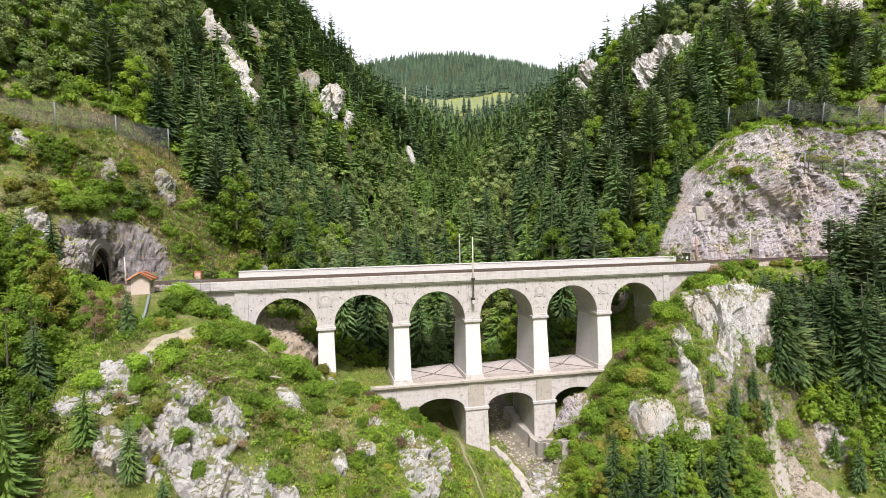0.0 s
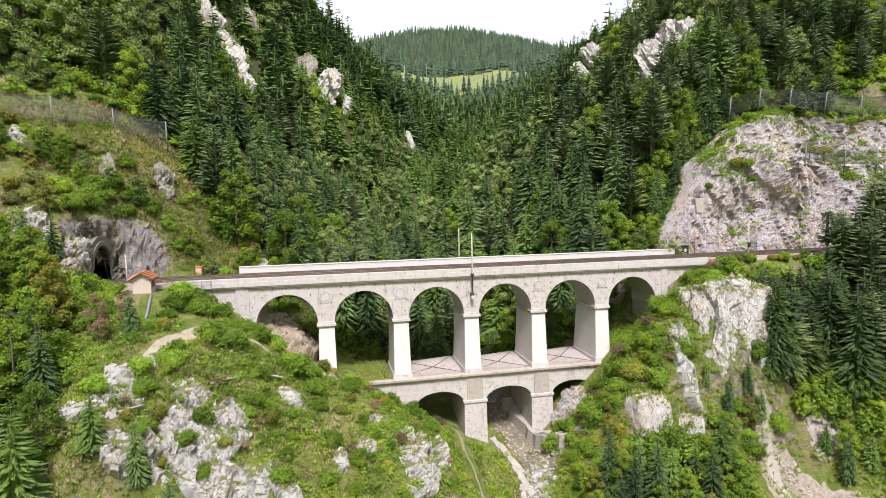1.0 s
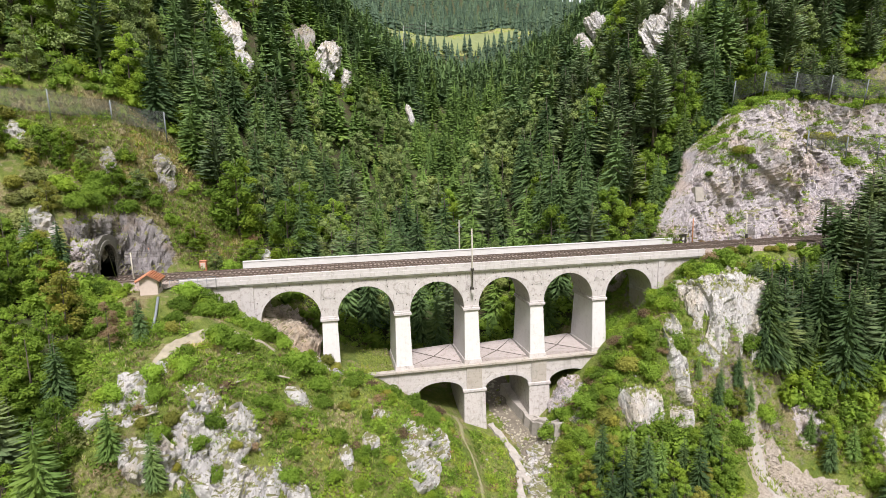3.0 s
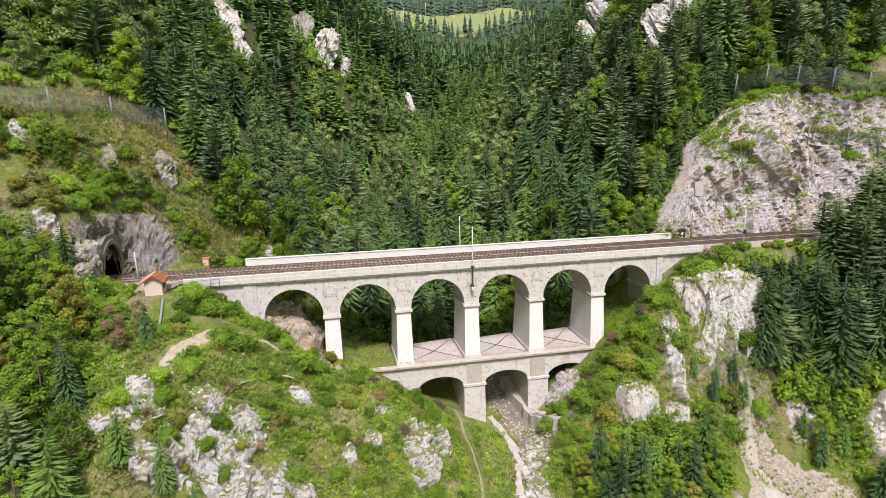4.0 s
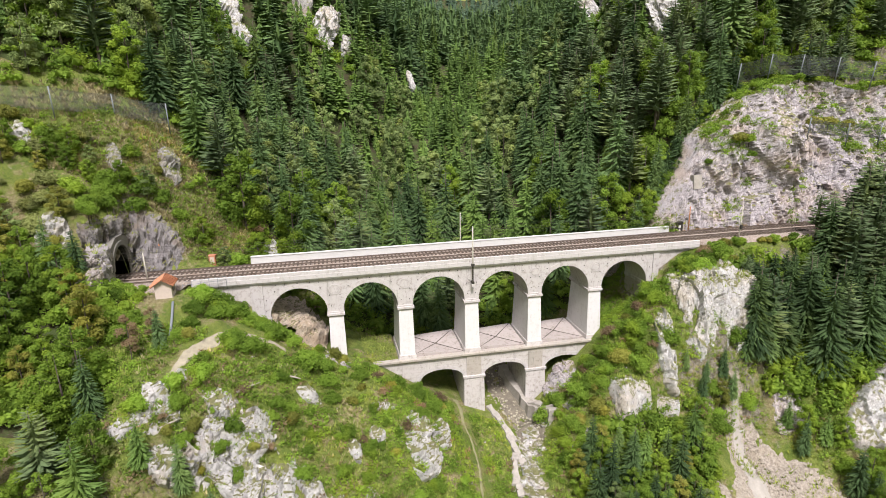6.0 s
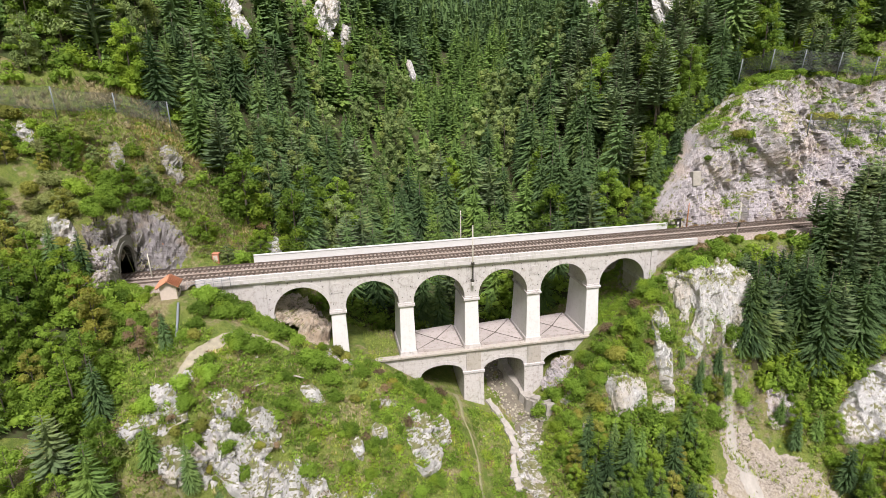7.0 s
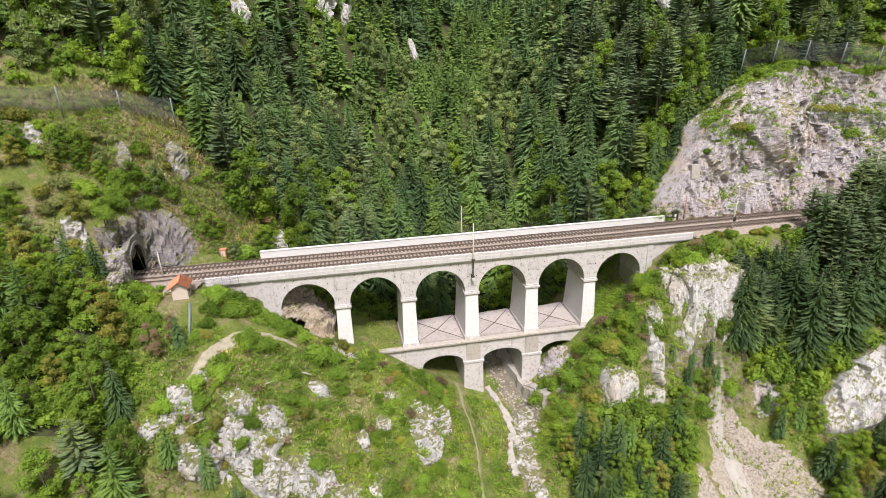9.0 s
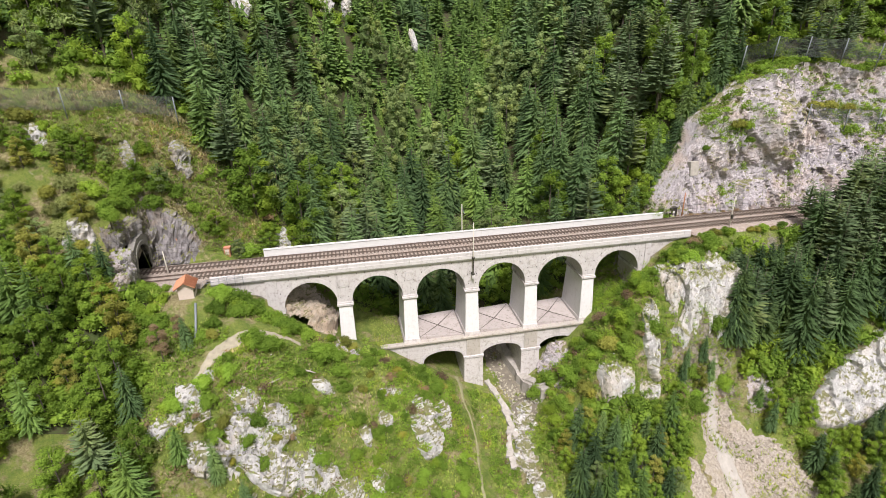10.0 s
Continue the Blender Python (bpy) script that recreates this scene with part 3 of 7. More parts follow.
PIER_FOOT = [19.5, 18.9, 18.9, 18.9, 18.9]
for k, x in enumerate(PIERS):
    foot = PIER_FOOT[k]
    body = taper_mesh("pier", (x - 1.27, x + 1.27, FRONT - 0.42, BACK + 0.9), (x - 1.1, x + 1.1, FRONT - 0.02, BACK + 0.02), foot, 27.15, RENDER_CLEAN, 0.05)
    pier = part("pier", body, viaduct, "repaired white render pier, battered towards its foot")
    bm = bmesh.new()
    box(bm, x - 1.16, x + 1.16, FRONT - 0.10, BACK + 0.10, 27.12, 27.32, 0.03)
    box(bm, x - 1.34, x + 1.34, FRONT - 0.28, BACK + 0.28, 27.30, 27.72, 0.05)
    box(bm, x - 1.20, x + 1.20, FRONT - 0.14, BACK + 0.14, 27.70, 27.98, 0.03)
    part("capital", bm_mesh("capital", bm, RENDER), pier)
    if k:
        part("plinth", taper_mesh("plinth", (x - 1.5, x + 1.5, FRONT - 0.62, BACK + 1.1), (x - 1.36, x + 1.36, FRONT - 0.5, BACK + 1.0), 18.6, 19.55, LOWER, 0.04), pier, "stained stone plinth")
    else:
        part("plinth", taper_mesh("plinth", (x - 1.6, x + 1.6, FRONT - 0.9, BACK + 0.7), (x - 1.3, x + 1.3, FRONT - 0.44, BACK + 0.44), 16.0, 19.55, RENDER, 0.04), pier)

# springing bands on the end abutments
for x0, x1 in ((-12.3, CENTRES[0] - RADIUS + 0.14), (CENTRES[-1] + RADIUS - 0.14, 53.2)):
    part("impost_band", box_mesh("impost_band", x0, x1, FRONT - 0.1, BACK + 0.1, 27.35, 27.95, RENDER, 0.04), viaduct)
part("abutment", taper_mesh("abutment", (-12.6, CENTRES[0] - RADIUS + 0.05, FRONT - 0.3, BACK + 0.3), (-12.45, CENTRES[0] - RADIUS, FRONT - 0.01, BACK + 0.01), 20, 27.4, RENDER_CLEAN), viaduct)
part("abutment", taper_mesh("abutment", (CENTRES[-1] + RADIUS - 0.05, 53.6, FRONT - 0.3, BACK + 0.3), (CENTRES[-1] + RADIUS, 53.35, FRONT - 0.01, BACK + 0.01), 20, 27.4, BARE), viaduct)
# buttress strips that end the arcade, wing walls beyond
part("end_pilaster", box_mesh("end_pilaster", -12.75, -11.0, FRONT - 0.16, FRONT + 0.4, 24, 33.42, RENDER, 0.03), viaduct)
part("end_pilaster", box_mesh("end_pilaster", 52.6, 53.7, FRONT - 0.16, FRONT + 0.4, 26, 33.42, RENDER, 0.03), viaduct)
part("wing_wall", prism_mesh("wing_wall", [(-12.7, 33.4), (-12.7, 25.5), (-15.5, 28.5), (-19.5, 32.0), (-20.5, 33.4)], FRONT + 0.06, BACK, LOWER), viaduct, "stained beige masonry wing wall")
part("wing_wall", prism_mesh("wing_wall", [(53.6, 33.4), (53.6, 27.0), (57.5, 31.0), (61.0, 33.4)], FRONT + 0.06, BACK, LOWER), viaduct, "stained beige masonry wing wall")

# cornice, fascia and coping along the front, in stones
XA, XB = -20.5, 61.0
bm = bmesh.new()
box(bm, -12.9, 53.9, FRONT - 0.22, BACK + 0.22, 33.16, 33.36, 0.03)
box(bm, XA, XB, FRONT - 0.38, BACK + 0.3, 33.36, 33.56, 0.03)
part("cornice", bm_mesh("cornice", bm, COPING), viaduct)
fascia_stone = box_mesh("fascia_stone", 0, 2.03, FRONT - 0.50, FRONT + 0.55, 33.56, 34.22, COPING, 0.02)
kerb_stone = box_mesh("kerb_stone", 0, 1.35, FRONT - 0.42, FRONT + 0.05, 34.222, 34.72, COPING, 0.02)
for k in range(40):
    part("fascia_stone", fascia_stone, viaduct, "", pose(XA + 2.04 * k, 0.012 * math.sin(k * 2.3), 0))
for k in range(60):
    part("kerb_stone", kerb_stone, viaduct, "", pose(XA + 1.36 * k, 0.015 * math.sin(k * 1.9), 0))
# deck body and the rear parapet
part("deck", box_mesh("deck", XA, XB, FRONT + 0.3, BACK + 0.1, 33.4, 34.24, COPING), viaduct)
part("rear_parapet", box_mesh("rear_parapet", -13.2, 59.9, BACK - 0.02, BACK + 0.36, 33.6, 35.62, COPING_WHITE, 0.02), viaduct, "clean white concrete parapet wall")
cap_stone = box_mesh("parapet_cap", 0, 2.42, BACK - 0.10, BACK + 0.44, 35.622, 35.78, COPING_WHITE, 0.03)
for k in range(30):
    part("parapet_cap", cap_stone, viaduct, "", pose(-13.2 + 2.437 * k, 0.008 * math.sin(k * 2.1), 0.004 * math.cos(3.3 * k)))

# medallions between the arches and the iron anchor plates round them
medal = ring_mesh("medallion", 0.70, 0.70, 0, 2 * math.pi, 0.14, FRONT - 0.07, FRONT + 0.1, RENDER)
disc = bmesh.new()
bmesh.ops.create_cone(disc, segments=24, radius1=0.62, radius2=0.58, depth=0.1, cap_ends=True, matrix=pose(0, FRONT - 0.01, 0, 90))
disc = bm_mesh("medallion_disc", disc, RENDER)
for x in PIERS:
    ringlet = part("medallion", medal, viaduct, "", pose(x, 0, 31.5))
    part("medallion_disc", disc, ringlet)
plate = bmesh.new()
bmesh.ops.create_cone(plate, segments=8, radius1=0.085, radius2=0.06, depth=0.12, cap_ends=True, matrix=pose(0, 0, 0, 90))
plate = bm_mesh("anchor_plate", plate, IRON)
for c in CENTRES:
    for k in range(9):
        a = math.pi * (0.06 + 0.11 * k)
        r = RADIUS + 0.95 + (0.16 if k % 2 else 0.0)
        z = SPRING + r * math.sin(a)
        x = c + min(4.7, max(-4.7, r * math.cos(a)))
        part("anchor_plate", plate, viaduct, "", pose(x, FRONT - 0.07, min(z, 32.95)))
    for k in range(3):
        part("anchor_plate", plate, viaduct, "", pose(c + 3.1 * (k - 1), FRONT - 0.05, 32.85 + 0.1 * (k % 2)))

# ---- the lower storey ----
LF, LB = 77.0, 86.2
LARCH, LSPRING, LR, LRISE = (15.45, 26.2, 36.9), 14.65, 3.62, 1.8
out = [(3.5, 18.6), (3.5, 15.0), (LARCH[0] - LR - 2.0, 10.0), (LARCH[0] - LR, 10.0)]
for c in LARCH:
    out += arc(c, LSPRING, LR, LRISE, math.pi, 0, 22)
out += [(LARCH[2] + LR, 12.0), (44.5, 12.0), (44.5, 18.6)]
part("lower_wall", prism_mesh("lower_wall", out, LF, LB, LOWER), viaduct, "yellowed and stained lower masonry wall")
lring = ring_mesh("lower_arch_ring", LR - 0.02, LRISE - 0.02, math.pi, 0, 0.6, LF - 0.06, LF + 0.4, RENDER)
for c in LARCH:
    part("lower_arch_ring", lring, viaduct, "", pose(c, 0, LSPRING))
for x in (20.83, 31.55):
    low = part("lower_pier", taper_mesh("lower_pier", (x - 1.85, x + 1.85, LF - 0.5, LB + 0.3), (x - 1.72, x + 1.72, LF - 0.22, LB + 0.1), 5.5, 14.4, LOWER, 0.05), viaduct, "stained lower pier")
    part("impost", box_mesh("impost", x - 1.9, x + 1.9, LF - 0.38, LB + 0.2, 14.36, 14.82, RENDER, 0.05), low)
    part("pilaster", box_mesh("pilaster", x - 1.25, x + 1.25, LF - 0.14, LF + 0.3, 14.8, 18.3, BARE, 0.03), low, "darkened pilaster strip")
bm = bmesh.new()
box(bm, 3.2, 44.6, LF - 0.22, LB + 0.2, 18.28, 18.52, 0.03)
part("string_course", bm_mesh("string_course", bm, BARE), viaduct, "dark weathered string course")
ledge = box_mesh("ledge_stone", 0, 1.28, LF - 0.45, LF + 0.6, 18.52, 18.86, BARE, 0.03)
for k in range(32):
    part("ledge_stone", ledge, viaduct, "", pose(3.3 + 1.29 * k, 0.02 * math.sin(2.9 * k), 0.01 * math.sin(1.7 * k)))
part("platform", box_mesh("platform", 10.9, 44.5, LF + 0.4, LB, 18.3, 18.8, SLAB), viaduct, "stained sloping render on the lower arches")
turf_x, turf_y, turf_f = sheet(np.linspace(2.8, 8.75, 14), np.linspace(LF + 0.3, LB + 0.6, 20))
turf_z = 18.95 + 0.22 * fbm(np.stack([turf_x, turf_y, 0 * turf_x], 1) * 0.5, 3, 2) + 0.05 * (turf_y - 77)
edge = (turf_x > 8.7) | (turf_y < LF + 0.35) | (turf_y > LB + 0.55)
turf_z[edge] = 18.5
tagged(part("turf", raw_mesh("turf", np.stack([turf_x, turf_y, turf_z], 1), turf_f, GROUND, True)), "grassy turf between the first two piers", "grass", kind="structure")
# low hipped render and the dark drains that cross between the piers
for a, b in zip(PIERS[1:], PIERS[2:] + [PIERS[4] + 5]):
    x0, x1, y0, y1, h = a + 1.5, min(b - 1.5, 44.4), LF + 0.75, LB - 0.25, 0.55
    if x1 - x0 < 2:
        continue
    cx, cy = (x0 + x1) / 2, (y0 + y1) / 2
    bm = bmesh.new()
    rim = [bm.verts.new(c) for c in ((x0, y0, 18.82 + h), (x1, y0, 18.82 + h * 0.2), (x1, y1, 18.82 + h), (x0, y1, 18.82 + h * 0.2))]
    low = [bm.verts.new((v.co.x, v.co.y, 18.7)) for v in rim]
    mid = bm.verts.new((cx, cy, 18.86))
    for q in range(4):
        bm.faces.new((rim[q], rim[(q + 1) % 4], mid))
        bm.faces.new((low[q], low[(q + 1) % 4], rim[(q + 1) % 4], rim[q]))
    part("hipped_render", bm_mesh("hipped_render", bm, SLAB), viaduct)
    for (sx, sy, sz), (ex, ey, ez) in (((x0, y0, 18.82 + h), (x1, y1, 18.82 + h)), ((x1, y0, 18.86 + h * 0.2), (x0, y1, 18.86 + h * 0.2))):
        mp = Vector((cx, cy, 18.89))
        part("drain_joint", tube_mesh("drain_joint", [(sx, sy, sz), mp, (ex, ey, ez)], [0.04, 0.09, 0.04], JOINT, 6), viaduct, "dark wet drain joint")

# ---- the double track ----


def track_y(base, x):
    return base + 0.012 * max(0, x - 20) - 0.0004 * max(0, x - 70) ** 2


n = 300
xs = np.linspace(-34, 128, n)
prof = [(-3.3, -0.55), (-2.7, -0.12), (-1.35, 0.0), (0, 0.0), (1.35, 0.0), (2.7, 0.0), (4.0, 0.0), (5.4, 0.0), (5.9, -0.12), (6.2, -0.5)]
bx, by, bz = [], [], []
for x in xs:
    narrow = (x > -21 and x < 61)
    for dy, dz in prof:
        yy = track_y(78.95, x) - 0.35 + 0.0 + dy
        if narrow:
            yy = min(max(yy, FRONT + 0.06), BACK - 0.03)
        bx.append(x), by.append(yy), bz.append(34.60 + dz)
bx, by, bz = map(np.array, (bx, by, bz))
bz = bz + 0.035 * fbm(np.stack([bx, by, bz], 1) * 2.2, 3, 4)
k = len(prof)
i = (np.arange(n - 1)[:, None] * k + np.arange(k - 1)[None]).ravel()
tagged(part("ballast_bed", raw_mesh("ballast_bed", np.stack([bx, by, bz], 1), np.stack([i, i + k, i + k + 1, i + 1], 1), BALLAST, True)), "grey-brown ballast bed under the railway tracks", "ballast", kind="structure")

sleeper_mesh = box_mesh("sleeper", -0.13, 0.13, -1.27, 1.27, -0.12, 0.09, SLEEPER, 0.015)


def rail_mesh(base, side):
    """A flat-bottom rail swept along the track."""
    shape = [(-0.065, 0.0), (0.065, 0.0), (0.065, 0.02), (0.012, 0.04), (0.012, 0.12), (0.036, 0.13), (0.036, 0.165), (-0.036, 0.165), (-0.036, 0.13), (-0.012, 0.12), (-0.012, 0.04), (-0.065, 0.02)]
    verts, faces, m = [], [], len(shape)
    stations = np.arange(-34, 128.1, 3.0)
    for x in stations:
        for dy, dz in shape:
            verts.append((x, track_y(base, x) + side * 0.7535 + dy, 34.69 + dz))
    for s in range(len(stations) - 1):
        for q in range(m):
            w = (q + 1) % m
            faces.append((s * m + q, (s + 1) * m + q, (s + 1) * m + w, s * m + w))
    return raw_mesh("rail", verts, faces, RAIL)


for base, start in ((78.95, -24.0), (82.55, -33.5)):
    track = thing("railway_track", "worn steel rails on dark timber sleepers in ballast", "railway track", "double track")
    for side in (-1, 1):
        part("rail", rail_mesh(base, side), track)
    count = 0
    x = start
    while x < 112 and count < 300:
        part("sleeper", sleeper_mesh, track, "", pose(x, track_y(base, x) + 0.02 * math.sin(9.1 * count), 34.60, 0, 0, 0.8 * math.sin(4.7 * count)))
        x += 0.64
        count += 1

# ---- rock ----
def crag_mesh(name, size, seed, mat, n=30, power=3.0, block=0.15, rough=1.0):
    """A solid block of bedded limestone: a rounded box broken into tilted facets."""
    u = np.linspace(-1, 1, n + 1)
    a, b = np.meshgrid(u, u)
    a, b, one = a.ravel(), b.ravel(), np.ones((n + 1) ** 2)
    i = (np.arange(n)[:, None] * (n + 1) + np.arange(n)[None]).ravel()
    quad = np.stack([i, i + 1, i + n + 2, i + n + 1], 1)
    verts, faces = [], []
    for k, side in enumerate(((a, b, one), (b, a, -one), (one, a, b), (-one, b, a), (b, one, a), (a, -one, b))):
        verts.append(np.stack(side, 1))
        faces.append(quad + k * (n + 1) ** 2)
    v = np.concatenate(verts)
    v = v / (np.abs(v) ** power).sum(1, keepdims=True) ** (1 / power)
    f = np.concatenate(faces)
    # one vertex for each place, so that no seam opens
    key = np.round(v * 1e5).astype(np.int64)
    _, first, back = np.unique(key, axis=0, return_index=True, return_inverse=True)
    v, f = v[first], back.ravel()[f]
    s = np.array(size) / 2
    p = v * s
    out = v / np.linalg.norm(v, axis=1, keepdims=True)
    span = min(size)
    q = p * np.array([1, 1, 0.45]) + seed * 13.7
    d = 1.2 * span * block * facets(q / (span * 0.5), seed) + 0.50 * span * block * facets(q / (span * 0.19), seed + 31) + 0.22 * span * block * facets(q / (span * 0.08), seed + 47)
    d += 0.8 * span * block * fbm(q / (span * 0.7), 4, seed)
    p = p + out * (rough * d)[:, None]
    return raw_mesh(name, p, f, mat)


def crag(loc, size, seed, label, mat=ROCK, yaw=0, lean=0, tip=0, n=30, power=3.0, block=0.15, name="rock_outcrop", group="limestone outcrops"):
    return thing(name, label, "rock", group, "", crag_mesh(name, size, seed, mat, n, power, block), pose(*loc, lean, tip, yaw))


def outcrop(cx, cy, rx, ry, seed, label, mat=ROCK_PALE, amp=1.0, yaw=0, sink=0.35, step=0.2, k=1.0):
    """Rock that breaks through the slope: a relief of tilted blocks that dips under the turf wherever it runs low."""
    nu, nv = int(2 * rx / step), int(2 * ry / step)
    u, v = np.meshgrid(np.linspace(-1, 1, nu), np.linspace(-1, 1, nv))
    u, v = u.ravel(), v.ravel()
    c, s = math.cos(radians(yaw)), math.sin(radians(yaw))
    x, y = cx + c * u * rx - s * v * ry, cy + s * u * rx + c * v * ry
    z = height(x, y)
    e = 0.9
    nx, ny = (height(x - e, y) - height(x + e, y)) / (2 * e), (height(x, y - e) - height(x, y + e)) / (2 * e)
    nrm = np.stack([nx, ny, np.ones_like(nx)], 1)
    nrm /= np.linalg.norm(nrm, axis=1, keepdims=True)
    p = np.stack([x, y, z], 1)
    q = p * np.array([1.0, 1.0, 0.7]) + 7.7 * seed
    r2 = u * u + v * v
    q = q / k
    d = 0.75 * (1 - r2) + 1.3 * fbm(q / 3.2, 4, seed) + 1.1 * facets(q / 3.0, seed) + 0.55 * facets(q / 1.25, seed + 5) + 0.22 * facets(q / 0.5, seed + 9)
    d = k * (amp * d - sink - 2.0 * smooth(0.75, 1.0, r2))
    d = np.maximum(d, -0.7)
    p = p + nrm * d[:, None]
    i = (np.arange(nv - 1)[:, None] * nu + np.arange(nu - 1)[None]).ravel()
    f = np.stack([i, i + 1, i + 1 + nu, i + nu], 1)
    f = f[(d[f] > -0.45).any(1)]
    return thing("rock_outcrop", label, "rock", "limestone outcrops", "", raw_mesh("rock_outcrop", p, f, mat))


# the tall face above the line, a sheet that leans back and folds over its top
def cliff_mesh():
    us, vs = np.arange(57.5, 128, 0.33), np.linspace(0, 1, 124)
    top = np.interp(us, [57.5, 60.5, 64, 68, 73, 78, 84, 88, 95, 105, 115, 128], [33.5, 38.5, 43.5, 50, 54.5, 58, 61.0, 61.5, 60.8, 59.5, 60, 60])
    top = top + 1.3 * fbm(np.stack([us * 0.22, us * 0, us * 0], 1), 3, 6)
    U, V = np.meshgrid(us, vs)
    T = np.tile(top, (len(vs), 1))
    rise = np.clip(V / 0.78, 0, 1)
    back = np.clip((V - 0.78) / 0.22, 0, 1)
    Z = 33.6 + (T - 33.6) * rise
    Y = 85.4 + 0.17 * (Z - 33.6) + 9.5 * back
    Z = Z + back * 1.6 - 3.0 * back ** 3
    # a green shelf breaks the right part
    shelf = smooth(86, 90, U) * (1 - smooth(108, 113, U))
    Y = Y + 3.2 * shelf * smooth(50, 53.5, Z) - 1.2 * smooth(94, 99, U) * (1 - smooth(46, 50, Z))
    Y = Y + 2.0 * np.exp(-((U - 79) / 2.5) ** 2) * smooth(37, 46, Z) * (1 - back) - 1.2 * np.exp(-((U - 72) / 4.0) ** 2) * smooth(40, 44, Z) * (1 - smooth(47, 52, Z))
    # the upright buttress in the middle
    Y = Y - 4.2 * np.exp(-((U - 84.5) / 5.0) ** 2) * smooth(40, 50, Z) * (1 - smooth(52, 58, Z))
    p = np.stack([U.ravel(), Y.ravel(), Z.ravel()], 1)
    q = p * np.array([1.25, 1.0, 0.75])
    q[:, 2] += 0.45 * q[:, 0]
    d = 1.3 * facets(q / 7.5, 5) + 0.75 * facets(q / 2.9, 12) + 0.5 * facets(q / 1.2, 77) + 0.25 * facets(q / 0.6, 78) + 1.5 * fbm(q / 8.0, 5, 2)
    p[:, 1] -= 0.9 * d * (1 - 0.6 * back.ravel())
    p[:, 2] += 0.35 * d * back.ravel()
    ny, nx = U.shape
    i = (np.arange(ny - 1)[:, None] * nx + np.arange(nx - 1)[None]).ravel()
    return raw_mesh("cliff", p, np.stack([i, i + 1, i + 1 + nx, i + nx], 1), ROCK_TAN)


thing("cliff", "tall broken limestone cliff beside the railway, grey, pink and tan", "cliff", "", "", cliff_mesh())
thing("concrete_patch", "small square of pale concrete on the cliff face", "concrete patch", "", "", box_mesh("concrete_patch", -0.9, 0.9, -0.3, 0.8, -1.4, 1.3, CONCRETE, 0.05), pose(66.6, 86.75, 43.3, -9, 0, 3))

PALE = "pale weathered limestone outcrop on the grassy slope"
# the crag of the near spur, and its broken foot
outcrop(-16.2, 57.0, 6.0, 4.2, 3, PALE, ROCK_PALE, 1.0, 8, 0.30)
outcrop(-11.5, 55.6, 6.0, 4.0, 4, PALE, ROCK_PALE, 1.1, -10, 0.15)
outcrop(-21.6, 57.6, 2.6, 3.2, 5, PALE, ROCK_PALE, 0.8, 0, 0.2)
outcrop(-8.0, 54.0, 3.4, 2.6, 7, "white limestone blocks at the foot of the crag", ROCK_PALE, 1.0, 0, 0.2)
outcrop(-3.2, 53.0, 3.6, 2.6, 9, PALE, ROCK_PALE, 0.8, 10, 0.2)
outcrop(2.4, 54.8, 2.2, 1.6, 10, PALE, ROCK_PALE, 0.6, 10, 0.25)
outcrop(-24.4, 55.8, 2.2, 1.8, 31, PALE, ROCK_PALE, 1.0, 10, 0.05)
outcrop(-21.0, 58.9, 1.6, 2.4, 32, PALE, ROCK_PALE, 1.0, 20, 0.1)
outcrop(-19.2, 61.4, 1.1, 1.3, 33, "upright grey limestone tooth on the spur", ROCK_PALE, 1.2, 0, -0.5)
outcrop(-11.2, 58.8, 2.6, 1.3, 34, PALE, ROCK_PALE, 1.0, 15, -0.2)
outcrop(-18.2, 53.2, 3.4, 1.9, 35, PALE, ROCK_PALE, 1.0, 0, -0.1)
outcrop(-5.2, 55.0, 1.6, 1.4, 36, PALE, ROCK_PALE, 0.9, 0, -0.1)
outcrop(0.4, 59.8, 1.0, 1.8, 37, PALE, ROCK_PALE, 0.8, 20, -0.1)
# the crag in the middle of the slope, split by a grassy cleft
outcrop(9.2, 62.4, 2.9, 4.4, 11, "pale split limestone crag above the footpath", ROCK_PALE, 1.35, 8, -0.15)
outcrop(12.6, 64.6, 1.5, 2.2, 12, "pale split limestone crag above the footpath", ROCK_PALE, 1.0, -6, -0.4)
outcrop(5.0, 66.8, 2.2, 1.3, 13, PALE, ROCK_PALE, 0.6, 5, 0.1)
outcrop(-4.8, 64.2, 1.8, 1.1, 14, PALE, ROCK_PALE, 0.6, 20, 0.05)
outcrop(3.6, 62.2, 1.2, 1.6, 16, PALE, ROCK_PALE, 0.6, 0, 0.1)
outcrop(-1.2, 73.4, 2.6, 1.8, 15, "tan rubble beside the first pier", ROCK_TAN, 0.7, 0, 0.2)
# the spur beyond the bridge
KNOLL = "large sheer limestone knoll with bushes on top"
crag((55.4, 69.9, 24.0), (8.8, 7.0, 14.0), 21, KNOLL, ROCK_PALE, 4, -8, 2, 54, 5.0, 0.16)
crag((61.8, 70.1, 24.4), (8.8, 6.6, 12.5), 22, KNOLL, ROCK_PALE, -6, -10, -4, 54, 5.0, 0.16)
crag((59.0, 72.0, 28.6), (8.0, 6.0, 7.0), 20, KNOLL, ROCK_PALE, 10, -10, 3, 44, 4.0, 0.18)
outcrop(48.4, 66.0, 1.7, 4.0, 23, "narrow pale limestone rib between bushes", ROCK_PALE, 1.2, -12, -0.3)
crag((41.6, 63.8, 10.8), (5.4, 5.4, 14.0), 24, "smooth pale limestone block with a flat front", ROCK_PALE, 6, -12, 3, 38, 6.0, 0.07)
crag((46.6, 62.8, 11.6), (3.6, 4.0, 7.0), 25, "pale limestone block below the rib", ROCK_PALE, -12, -12, 0, 28, 5.0, 0.10)
